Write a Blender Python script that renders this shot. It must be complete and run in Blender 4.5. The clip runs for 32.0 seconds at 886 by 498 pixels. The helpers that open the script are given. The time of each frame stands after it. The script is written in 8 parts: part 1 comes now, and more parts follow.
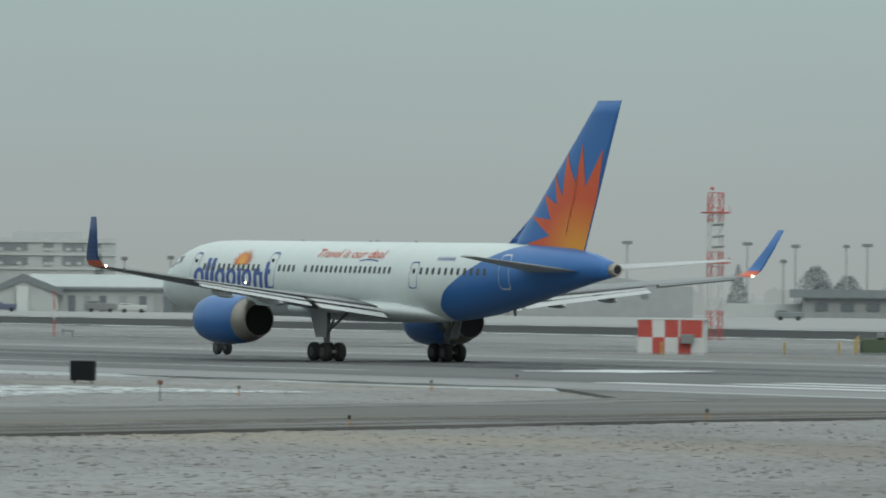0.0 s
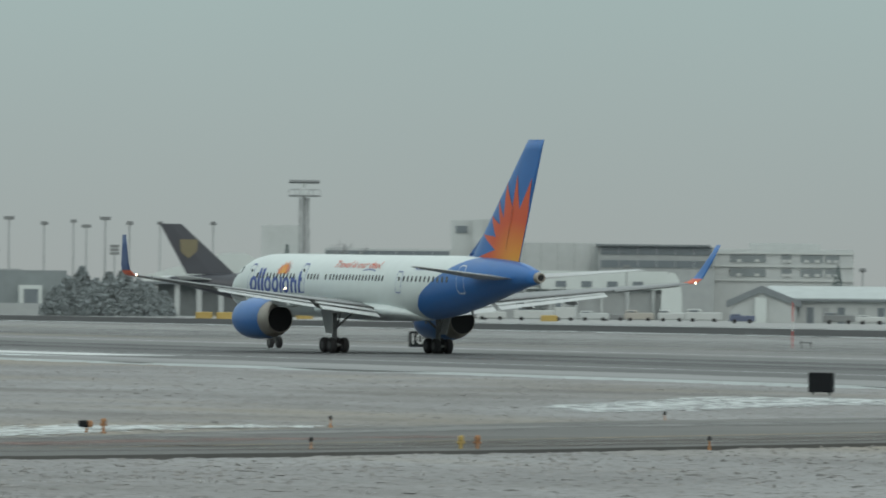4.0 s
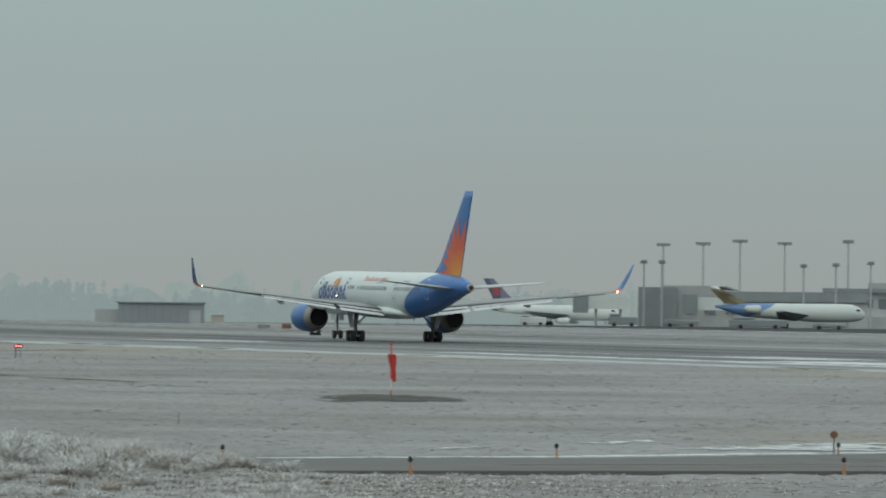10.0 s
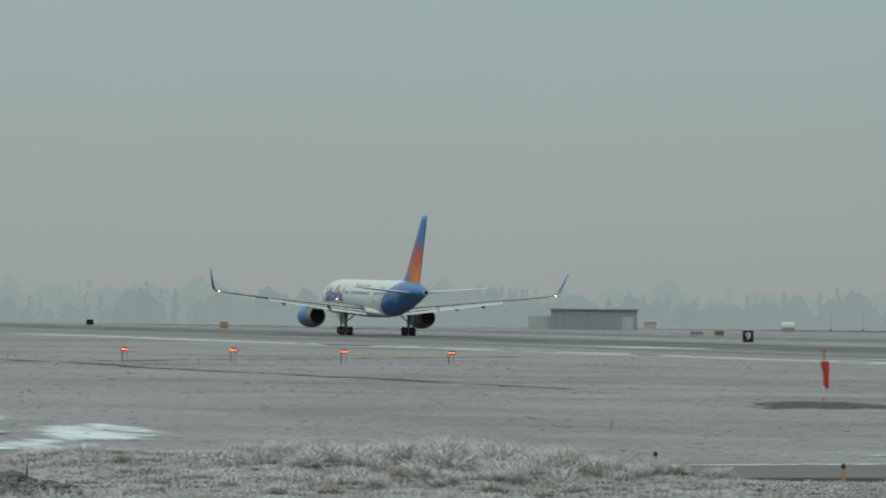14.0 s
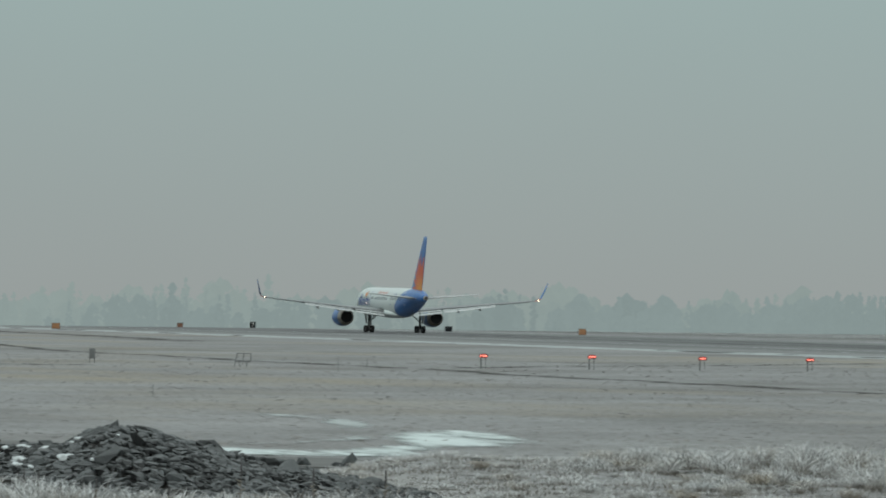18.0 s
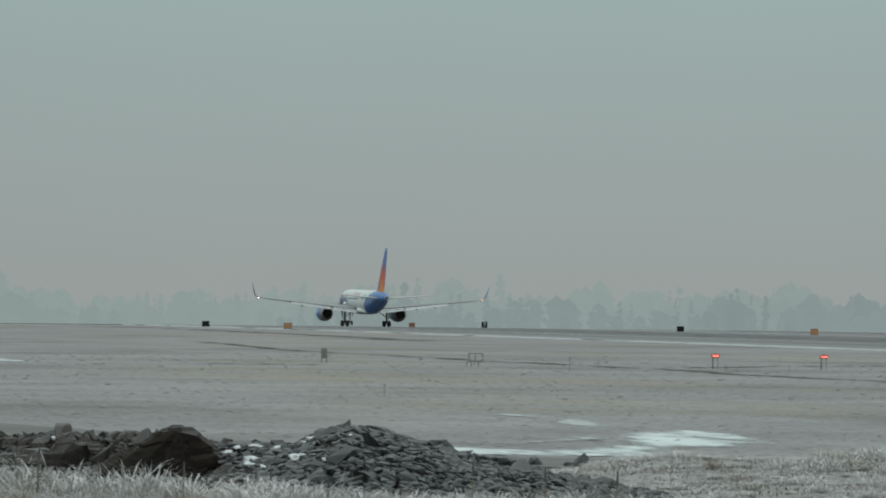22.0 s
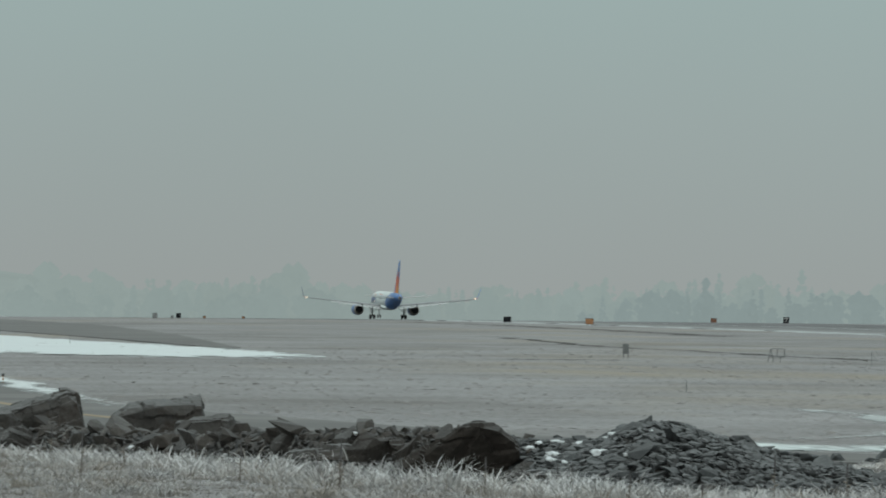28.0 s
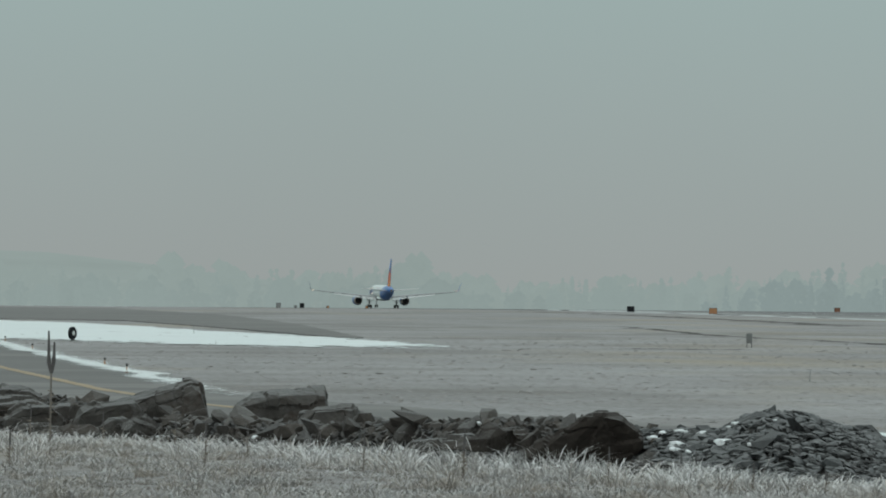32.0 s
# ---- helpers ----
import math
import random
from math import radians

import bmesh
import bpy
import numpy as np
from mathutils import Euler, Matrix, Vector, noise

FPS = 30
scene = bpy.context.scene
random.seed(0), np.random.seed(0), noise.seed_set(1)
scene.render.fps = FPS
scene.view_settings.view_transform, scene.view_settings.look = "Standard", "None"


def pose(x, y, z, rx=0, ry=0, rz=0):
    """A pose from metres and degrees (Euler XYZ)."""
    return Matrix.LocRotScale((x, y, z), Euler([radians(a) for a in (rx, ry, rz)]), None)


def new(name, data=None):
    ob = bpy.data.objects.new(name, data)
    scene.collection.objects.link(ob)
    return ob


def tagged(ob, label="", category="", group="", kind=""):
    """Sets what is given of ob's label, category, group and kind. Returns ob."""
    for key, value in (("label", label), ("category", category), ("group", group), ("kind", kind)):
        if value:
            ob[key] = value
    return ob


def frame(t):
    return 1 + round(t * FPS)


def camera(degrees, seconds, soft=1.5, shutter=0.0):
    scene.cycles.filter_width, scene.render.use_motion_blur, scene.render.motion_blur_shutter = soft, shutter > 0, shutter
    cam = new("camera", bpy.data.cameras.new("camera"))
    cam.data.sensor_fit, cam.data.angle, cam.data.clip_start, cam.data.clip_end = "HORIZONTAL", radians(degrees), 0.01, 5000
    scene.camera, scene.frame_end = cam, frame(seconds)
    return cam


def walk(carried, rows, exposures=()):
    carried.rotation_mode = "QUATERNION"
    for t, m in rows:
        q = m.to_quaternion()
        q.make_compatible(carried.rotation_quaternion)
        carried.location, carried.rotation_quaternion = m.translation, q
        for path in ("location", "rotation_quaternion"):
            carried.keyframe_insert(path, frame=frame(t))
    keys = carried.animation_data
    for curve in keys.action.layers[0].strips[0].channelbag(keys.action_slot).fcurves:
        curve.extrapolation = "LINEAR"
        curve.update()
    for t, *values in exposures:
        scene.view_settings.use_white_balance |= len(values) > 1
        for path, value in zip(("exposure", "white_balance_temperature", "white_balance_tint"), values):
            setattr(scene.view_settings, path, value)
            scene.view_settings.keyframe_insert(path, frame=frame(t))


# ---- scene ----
# Winter airport seen through a long lens from a stand beside the taxiway; a jet airliner takes off.
# x: across the runway, y: along the runway, z: up. The eye stays at one spot and pans.
EYE_Z = 3.79
RUNWAY_X = 194.49          # runway centre line
cam = camera(6.878, 32.0, soft=1.9, shutter=0.5)


def aim(pan, tilt, roll):
    return pose(0, 0, EYE_Z, 90 + tilt, 0, -pan) @ pose(0, 0, 0, 0, 0, roll)


walk(cam, [(t, aim(p, e, r)) for t, p, e, r in (
    (0, 30.4043, 0.3298, 0.591), (0.5, 29.7170, 0.3359, 0.591), (1, 29.0245, 0.3288, 0.591),
    (1.5, 28.3162, 0.3349, 0.590), (2, 27.6151, 0.3412, 0.590), (2.5, 26.8623, 0.3469, 0.589),
    (3, 26.1528, 0.3531, 0.589), (3.5, 25.4003, 0.3593, 0.588), (4, 24.6710, 0.3633, 0.590),
    (4.5, 23.9339, 0.3723, 0.591), (6.5, 21.2155, 0.3952, 0.593), (7, 20.5205, 0.3987, 0.599),
    (7.5, 19.8892, 0.4043, 0.598), (8, 19.3308, 0.4052, 0.598), (8.5, 18.7676, 0.4126, 0.598),
    (9, 18.2253, 0.4127, 0.599), (9.5, 17.6790, 0.4107, 0.599), (10, 17.2971, 0.4042, 0.597),
    (10.5, 16.8518, 0.4015, 0.597), (11, 16.4688, 0.3960, 0.594), (11.5, 16.0312, 0.3980, 0.591),
    (12, 15.5940, 0.4071, 0.588), (12.5, 15.1734, 0.4094, 0.586), (13, 14.7843, 0.4115, 0.585),
    (13.5, 14.3432, 0.4189, 0.592), (14, 13.9351, 0.4230, 0.589), (14.5, 13.5212, 0.4266, 0.594),
    (16.5, 12.2028, 0.4328, 0.595), (17, 11.8400, 0.4391, 0.595), (17.5, 11.4720, 0.4449, 0.598),
    (18, 11.1487, 0.4484, 0.600), (18.5, 10.8532, 0.4519, 0.601), (19, 10.5228, 0.4485, 0.600),
    (19.5, 10.3005, 0.4394, 0.599), (20, 10.1043, 0.4374, 0.597), (20.5, 9.8990, 0.4374, 0.595),
    (21, 9.7157, 0.4340, 0.593), (21.5, 9.5269, 0.4296, 0.593), (22, 9.3480, 0.4291, 0.594),
    (22.5, 9.1510, 0.4286, 0.592), (23, 8.9938, 0.4263, 0.591), (23.5, 8.8450, 0.4180, 0.588),
    (24, 8.6415, 0.4237, 0.581), (24.5, 8.4544, 0.4169, 0.575), (26.5, 7.7131, 0.3847, 0.571),
    (27, 7.5298, 0.3809, 0.571), (27.5, 7.3021, 0.3738, 0.567), (28, 7.0050, 0.3709, 0.564),
    (28.5, 6.7893, 0.3621, 0.560), (29, 6.6628, 0.3407, 0.556), (29.5, 6.5494, 0.3329, 0.551),
    (30, 6.4684, 0.3187, 0.543), (30.5, 6.3837, 0.3054, 0.532), (31, 6.2664, 0.3002, 0.521),
    (31.5, 6.1372, 0.2931, 0.517), (32, 6.0475, 0.2823, 0.517))],
     exposures=((0, 0.10), (4.5, 0.09), (7, 0.04), (12, 0.0), (17, -0.05), (25, -0.05), (32, -0.03)))

# ---------------------------------------------------------------- light
SUN_EL, SUN_AZ = radians(24), radians(200)
world = bpy.data.worlds.new("world")
scene.world = world
world.use_nodes = True
wn, wl = world.node_tree.nodes, world.node_tree.links
wn.clear()
w_out = wn.new("ShaderNodeOutputWorld")
w_bg = wn.new("ShaderNodeBackground")
w_sky = wn.new("ShaderNodeTexSky")
w_sky.sky_type, w_sky.sun_disc = "NISHITA", False
w_sky.sun_elevation, w_sky.sun_rotation = SUN_EL, SUN_AZ
w_sky.air_density, w_sky.dust_density = 1.5, 4.0
w_co = wn.new("ShaderNodeTexCoord")
w_sep = wn.new("ShaderNodeSeparateXYZ")
w_pos = wn.new("ShaderNodeClamp")
w_up = wn.new("ShaderNodeMix")             # an overcast sky is about three times brighter overhead than at the horizon
w_up.data_type = "RGBA"
w_up.inputs["A"].default_value = (1, 1, 1, 1)
w_up.inputs["B"].default_value = (3.55, 3.0, 3.05, 1)
w_low = wn.new("ShaderNodeMapRange")       # warmer murk at the very horizon, cool cloud above it
w_low.inputs["From Min"].default_value, w_low.inputs["From Max"].default_value = 0.0, 0.045
w_tint = wn.new("ShaderNodeMix")
w_tint.data_type = "RGBA"
w_tint.inputs["A"].default_value = (0.353, 0.387, 0.379, 1)
w_tint.inputs["B"].default_value = (0.320, 0.425, 0.416, 1)
w_mul = wn.new("ShaderNodeMix")
w_mul.data_type, w_mul.blend_type = "RGBA", "MULTIPLY"
w_mul.inputs["Factor"].default_value = 1.0
w_noise = wn.new("ShaderNodeTexNoise")
w_noise.inputs["Scale"].default_value, w_noise.inputs["Detail"].default_value = 9.0, 3.0
w_cl = wn.new("ShaderNodeMapRange")
w_cl.inputs["To Min"].default_value, w_cl.inputs["To Max"].default_value = 0.95, 1.05
w_mul2 = wn.new("ShaderNodeMix")
w_mul2.data_type, w_mul2.blend_type = "RGBA", "MULTIPLY"
w_mul2.inputs["Factor"].default_value = 1.0
w_gray = wn.new("ShaderNodeHueSaturation")
w_gray.inputs["Saturation"].default_value, w_gray.inputs["Value"].default_value = 0.15, 0.06
w_add = wn.new("ShaderNodeMix")
w_add.data_type, w_add.blend_type = "RGBA", "MIX"
w_add.inputs["Factor"].default_value = 0.1
wl.new(w_co.outputs["Generated"], w_sep.inputs[0])
wl.new(w_co.outputs["Generated"], w_noise.inputs["Vector"])
wl.new(w_sep.outputs["Z"], w_pos.inputs["Value"])
wl.new(w_pos.outputs["Result"], w_up.inputs["Factor"])
wl.new(w_sep.outputs["Z"], w_low.inputs["Value"])
wl.new(w_low.outputs["Result"], w_tint.inputs["Factor"])
wl.new(w_tint.outputs["Result"], w_mul.inputs["A"])
wl.new(w_up.outputs["Result"], w_mul.inputs["B"])
wl.new(w_noise.outputs["Fac"], w_cl.inputs["Value"])
wl.new(w_mul.outputs["Result"], w_mul2.inputs["A"])
wl.new(w_cl.outputs["Result"], w_mul2.inputs["B"])
wl.new(w_sky.outputs["Color"], w_gray.inputs["Color"])
wl.new(w_mul2.outputs["Result"], w_add.inputs["A"])
wl.new(w_gray.outputs["Color"], w_add.inputs["B"])
wl.new(w_add.outputs["Result"], w_bg.inputs["Color"])
w_bg.inputs["Strength"].default_value = 1.0
wl.new(w_bg.outputs[0], w_out.inputs[0])

sun_lamp = bpy.data.lights.new("sun", "SUN")
sun_lamp.energy, sun_lamp.angle, sun_lamp.color = 0.5, radians(25), (1, 0.96, 0.9)
sun = new("sun", sun_lamp)
sun.matrix_world = pose(0, 0, 60, 90 - 24, 0, 180 - 200)
scene.view_settings.exposure = 0.0

# the airliner's run: seconds, metres along the runway, height of the runway there
RUN = (
    (0, 337.17, 0.00), (1, 356.83, 0.00), (2, 379.36, 0.00), (3, 404.49, 0.00), (4, 431.98, 0.00),
    (5, 461.65, 0.00), (6, 493.38, 0.00), (7, 527.05, 0.00), (8, 562.59, 0.00), (9, 599.96, 0.00),
    (10, 639.16, 0.00), (11, 680.18, 0.00), (12, 723.05, 0.00), (13, 767.81, 0.00), (14, 814.50, 0.00),
    (15, 863.18, 0.00), (16, 913.90, 0.00), (17, 966.70, 0.00), (18, 1021.64, 0.00), (19, 1078.74, 0.00),
    (20, 1138.03, -0.08), (21, 1199.51, -0.16), (22, 1263.14, -0.25), (23, 1328.90, -0.34), (24, 1396.68, -0.56),
    (25, 1466.39, -0.79), (26, 1537.86, -1.03), (27, 1610.91, -1.27), (28, 1685.30, -1.52), (29, 1760.72, -1.81),
    (30, 1836.83, -2.10), (31, 1913.24, -2.39), (32, 1989.47, -2.68))

# ---------------------------------------------------------------- materials
def mat(name, color, rough=0.6, metal=0.0, var=0.12, scale=3.0, bump=0.0, bump_scale=30.0, spec=0.5, coarse=None, per_object=0.0, islands=0.0):
    """A surface with colour variation at two scales and a fine relief."""
    m = bpy.data.materials.new(name)
    m.use_nodes = True
    n, l = m.node_tree.nodes, m.node_tree.links
    b = n["Principled BSDF"]
    b.inputs["Roughness"].default_value, b.inputs["Metallic"].default_value = rough, metal
    b.inputs["Specular IOR Level"].default_value = spec
    co = n.new("ShaderNodeTexCoord")
    fine, big = n.new("ShaderNodeTexNoise"), n.new("ShaderNodeTexNoise")
    fine.inputs["Scale"].default_value, fine.inputs["Detail"].default_value = scale, 6
    big.inputs["Scale"].default_value, big.inputs["Detail"].default_value = coarse or scale * 0.13, 3
    l.new(co.outputs["Object"], fine.inputs["Vector"])
    l.new(co.outputs["Object"], big.inputs["Vector"])
    add = n.new("ShaderNodeMath")
    add.operation = "ADD"
    l.new(fine.outputs["Fac"], add.inputs[0])
    l.new(big.outputs["Fac"], add.inputs[1])
    rng = n.new("ShaderNodeMapRange")
    rng.inputs["From Min"].default_value, rng.inputs["From Max"].default_value = 0.6, 1.4
    rng.inputs["To Min"].default_value, rng.inputs["To Max"].default_value = 1 - var, 1 + var
    l.new(add.outputs[0], rng.inputs["Value"])
    last = rng.outputs["Result"]
    if per_object or islands:
        src = n.new("ShaderNodeObjectInfo") if per_object else n.new("ShaderNodeNewGeometry")
        r2 = n.new("ShaderNodeMapRange")
        amt = per_object or islands
        r2.inputs["To Min"].default_value, r2.inputs["To Max"].default_value = 1 - amt, 1 + amt
        l.new(src.outputs["Random" if per_object else "Random Per Island"], r2.inputs["Value"])
        mu = n.new("ShaderNodeMath")
        mu.operation = "MULTIPLY"
        l.new(last, mu.inputs[0])
        l.new(r2.outputs["Result"], mu.inputs[1])
        last = mu.outputs[0]
    mix = n.new("ShaderNodeMix")
    mix.data_type, mix.blend_type = "RGBA", "MULTIPLY"
    mix.inputs["Factor"].default_value = 1
    mix.inputs["A"].default_value = (*color, 1)
    l.new(last, mix.inputs["B"])
    l.new(mix.outputs["Result"], b.inputs["Base Color"])
    if bump:
        bn, bm_ = n.new("ShaderNodeTexNoise"), n.new("ShaderNodeBump")
        bn.inputs["Scale"].default_value, bn.inputs["Detail"].default_value = bump_scale, 5
        bm_.inputs["Strength"].default_value, bm_.inputs["Distance"].default_value = bump, 0.05
        l.new(co.outputs["Object"], bn.inputs["Vector"])
        l.new(bn.outputs["Fac"], bm_.inputs["Height"])
        l.new(bm_.outputs["Normal"], b.inputs["Normal"])
    return m


def lamp_mat(name, color, strength):
    m = bpy.data.materials.new(name)
    m.use_nodes = True
    b = m.node_tree.nodes["Principled BSDF"]
    b.inputs["Base Color"].default_value = (*color, 1)
    b.inputs["Emission Color"].default_value = (*color, 1)
    b.inputs["Emission Strength"].default_value = strength
    return m


def two_tone(m, other, scale, lo, hi, stretch=(1, 1, 1), detail=6, rough=None):
    """Lays patches of another colour over a material, with ragged edges."""
    n, l = m.node_tree.nodes, m.node_tree.links
    b = n["Principled BSDF"]
    old = b.inputs["Base Color"].links[0].from_socket
    co, mp, nz, rg = n.new("ShaderNodeTexCoord"), n.new("ShaderNodeMapping"), n.new("ShaderNodeTexNoise"), n.new("ShaderNodeMapRange")
    mp.inputs["Scale"].default_value = stretch
    nz.inputs["Scale"].default_value, nz.inputs["Detail"].default_value, nz.inputs["Roughness"].default_value = scale, detail, 0.62
    rg.inputs["From Min"].default_value, rg.inputs["From Max"].default_value = lo, hi
    mx = n.new("ShaderNodeMix")
    mx.data_type = "RGBA"
    mx.inputs["B"].default_value = (*other, 1)
    l.new(co.outputs["Object"], mp.inputs["Vector"])
    l.new(mp.outputs["Vector"], nz.inputs["Vector"])
    l.new(nz.outputs["Fac"], rg.inputs["Value"])
    l.new(rg.outputs["Result"], mx.inputs["Factor"])
    l.new(old, mx.inputs["A"])
    l.new(mx.outputs["Result"], b.inputs["Base Color"])
    return m


def frayed(name, color, rough, lo, hi, scale=0.6, stretch=(1, 0.25, 1), amount=1.0, var=0.1, spec=0.4):
    """A thin layer that breaks up into streaks where its cover runs out."""
    m = mat(name, color, rough, var=var, scale=1.2, coarse=0.15, spec=spec, bump=0.2, bump_scale=4)
    n, l = m.node_tree.nodes, m.node_tree.links
    at, co, mp, nz = n.new("ShaderNodeAttribute"), n.new("ShaderNodeTexCoord"), n.new("ShaderNodeMapping"), n.new("ShaderNodeTexNoise")
    at.attribute_name = "cover"
    mp.inputs["Scale"].default_value = stretch
    nz.inputs["Scale"].default_value, nz.inputs["Detail"].default_value, nz.inputs["Roughness"].default_value = scale, 8, 0.68
    ad, rg = n.new("ShaderNodeMath"), n.new("ShaderNodeMapRange")
    ad.operation = "ADD"
    rg.interpolation_type = "SMOOTHSTEP"
    rg.inputs["From Min"].default_value, rg.inputs["From Max"].default_value = lo, hi
    rg.inputs["To Max"].default_value = amount
    l.new(co.outputs["Object"], mp.inputs["Vector"])
    l.new(mp.outputs["Vector"], nz.inputs["Vector"])
    sc = n.new("ShaderNodeMath")
    sc.operation = "MULTIPLY_ADD"
    sc.inputs[1].default_value, sc.inputs[2].default_value = 3.0, -1.0
    l.new(nz.outputs["Fac"], sc.inputs[0])
    l.new(at.outputs["Fac"], ad.inputs[0])
    l.new(sc.outputs[0], ad.inputs[1])
    l.new(ad.outputs[0], rg.inputs["Value"])
    l.new(rg.outputs["Result"], n["Principled BSDF"].inputs["Alpha"])
    return m


M_FROST = mat("frosted_turf", (0.272, 0.270, 0.269), 0.95, var=0.30, scale=5.0, coarse=0.06, bump=0.6, bump_scale=6, spec=0.05)
two_tone(M_FROST, (0.188, 0.182, 0.175), 0.035, 0.48, 0.66, (1, 0.6, 1), 9)
two_tone(M_FROST, (0.328, 0.330, 0.331), 0.05, 0.52, 0.70, (1, 0.5, 1), 9)
two_tone(M_FROST, (0.300, 0.272, 0.228), 0.024, 0.52, 0.68, (1, 0.35, 1))
two_tone(M_FROST, (0.150, 0.143, 0.135), 2.2, 0.54, 0.68, (1, 1, 1), 4)
F_SNOW = frayed("snow_crust", (0.60, 0.65, 0.65), 0.6, 0.85, 1.1, 0.5, (1, 0.2, 1))
F_SNOW2 = frayed("old_snow_crust", (0.56, 0.59, 0.59), 0.7, 1.1, 1.7, 1.3, (1, 0.5, 1), 0.9)
F_ICE = frayed("wet_ice_sheet", (0.64, 0.71, 0.70), 0.3, 0.85, 1.8, 0.5, (1, 0.14, 1))
F_ICE2 = frayed("thin_ice_film", (0.48, 0.52, 0.515), 0.4, 0.9, 1.6, 0.5, (1, 0.14, 1), 0.75)
F_RUT = frayed("bare_earth_track", (0.085, 0.079, 0.073), 0.9, 0.85, 1.55, 0.5, (1, 0.2, 1), 0.8, 0.3, 0.1)
F_EARTH = frayed("bare_wet_earth", (0.090, 0.085, 0.078), 0.85, 1.0, 1.4, 0.5, (1, 0.2, 1), 0.72, 0.3, 0.1)
F_TYREMARK = frayed("rubber_on_runway", (0.075, 0.076, 0.077), 0.6, 0.6, 1.5, 0.2, (1, 0.05, 1), 0.8, 0.2)
F_STAIN = frayed("brown_wheel_stain", (0.085, 0.068, 0.052), 0.6, 0.5, 1.5, 0.15, (1, 1, 1), 0.6, 0.2)
F_FROST = frayed("frost_on_asphalt", (0.22, 0.22, 0.215), 0.8, 0.5, 1.4, 0.2, (1, 1, 1), 0.8, 0.2)
F_POWDER = frayed("thin_powder_snow", (0.36, 0.368, 0.365), 0.85, 0.2, 1.7, 0.12, (1, 0.5, 1), 0.62, 0.15, 0.05)
F_PINK = frayed("faded_red_marking", (0.22, 0.135, 0.115), 0.7, 0.7, 1.5, 0.4, (1, 1, 1), 0.7, 0.2)
F_BANK = frayed("ploughed_snow", (0.58, 0.62, 0.62), 0.6, 0.75, 1.2, 1.6, (1, 0.5, 1))
M_FARTAXI = mat("far_taxiway_asphalt", (0.060, 0.061, 0.062), 0.9, var=0.25, scale=0.1, coarse=0.01, spec=0.05)
M_SNOW = mat("packed_snow", (0.56, 0.60, 0.60), 0.6, var=0.12, scale=0.8, bump=0.3, bump_scale=3, spec=0.3)
two_tone(M_SNOW, (0.36, 0.36, 0.355), 0.22, 0.50, 0.66, (1, 0.25, 1))
M_RUNWAY = mat("runway_asphalt", (0.095, 0.096, 0.097), 0.75, var=0.2, scale=0.5, coarse=0.02, bump=0.1)
two_tone(M_RUNWAY, (0.155, 0.157, 0.156), 0.06, 0.42, 0.70, (1, 0.03, 1), 3)
M_SHOULDER = mat("frosted_shoulder", (0.185, 0.184, 0.182), 0.85, var=0.18, scale=0.5, coarse=0.03)
two_tone(M_SHOULDER, (0.25, 0.253, 0.253), 0.08, 0.5, 0.62, (1, 0.05, 1))
M_TAXI = mat("taxiway_asphalt", (0.086, 0.084, 0.080), 0.7, var=0.2, scale=0.7, coarse=0.04)
two_tone(M_TAXI, (0.135, 0.130, 0.123), 0.09, 0.48, 0.6, (0.25, 1, 1))
M_LINE = mat("white_marking", (0.56, 0.58, 0.58), 0.7, var=0.15, scale=1.5)
M_YELLOW = mat("yellow_marking", (0.26, 0.20, 0.12), 0.7, var=0.2, scale=1.5)

M_WHITE = mat("white_aircraft_paint", (0.60, 0.655, 0.645), 0.32, var=0.05, scale=1.2)
M_BLUE = mat("blue_aircraft_paint", (0.035, 0.145, 0.40), 0.3, var=0.05, scale=1.2)
M_ORANGE = mat("orange_paint", (0.62, 0.10, 0.035), 0.4, var=0.05)
M_BARE = mat("bare_metal", (0.36, 0.33, 0.29), 0.4, 0.5, var=0.1)
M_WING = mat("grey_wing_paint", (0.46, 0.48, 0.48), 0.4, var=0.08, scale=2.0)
# Underside shade is put into this darker grey; aileron and aerials share it.
M_WING_SHADE = mat("shade_darkened_wing_grey", (0.17, 0.18, 0.18), 0.5, var=0.1, scale=2.0)
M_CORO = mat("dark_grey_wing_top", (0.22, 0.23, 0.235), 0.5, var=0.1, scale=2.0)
M_GLASS = mat("dark_cabin_glass", (0.035, 0.04, 0.045), 0.15, var=0.05)
M_TYRE = mat("tyre_rubber", (0.02, 0.02, 0.021), 0.85, var=0.2)
M_STRUT = mat("grey_gear_paint", (0.22, 0.235, 0.235), 0.45, 0.2, var=0.12)
# Winglet blue with the shade of its outward faces put into the colour.
M_WLET_SHADE = mat("shaded_winglet_blue", (0.028, 0.07, 0.19), 0.35, var=0.05)
M_RIM = mat("dirty_dark_rim", (0.075, 0.078, 0.08), 0.6, 0.2, var=0.2)
M_BLACK = mat("matt_black", (0.012, 0.012, 0.013), 0.7, var=0.2)
M_NAVLIGHT = lamp_mat("white_tail_light", (1.0, 0.82, 0.55), 6.0)
M_LETTER_B = mat("blue_lettering", (0.04, 0.08, 0.30), 0.4, var=0.03)
M_LETTER_R = mat("red_lettering", (0.60, 0.09, 0.04), 0.4, var=0.03)
M_SILVER = mat("silver_outline", (0.60, 0.63, 0.66), 0.4, var=0.03)


# ---------------------------------------------------------------- small tools
def mesh_of(bm, name, *materials, smooth=False):
    me = bpy.data.meshes.new(name)
    bm.to_mesh(me)
    bm.free()
    for m in materials:
        me.materials.append(m)
    if smooth:
        for p in me.polygons:
            p.use_smooth = True
    return me


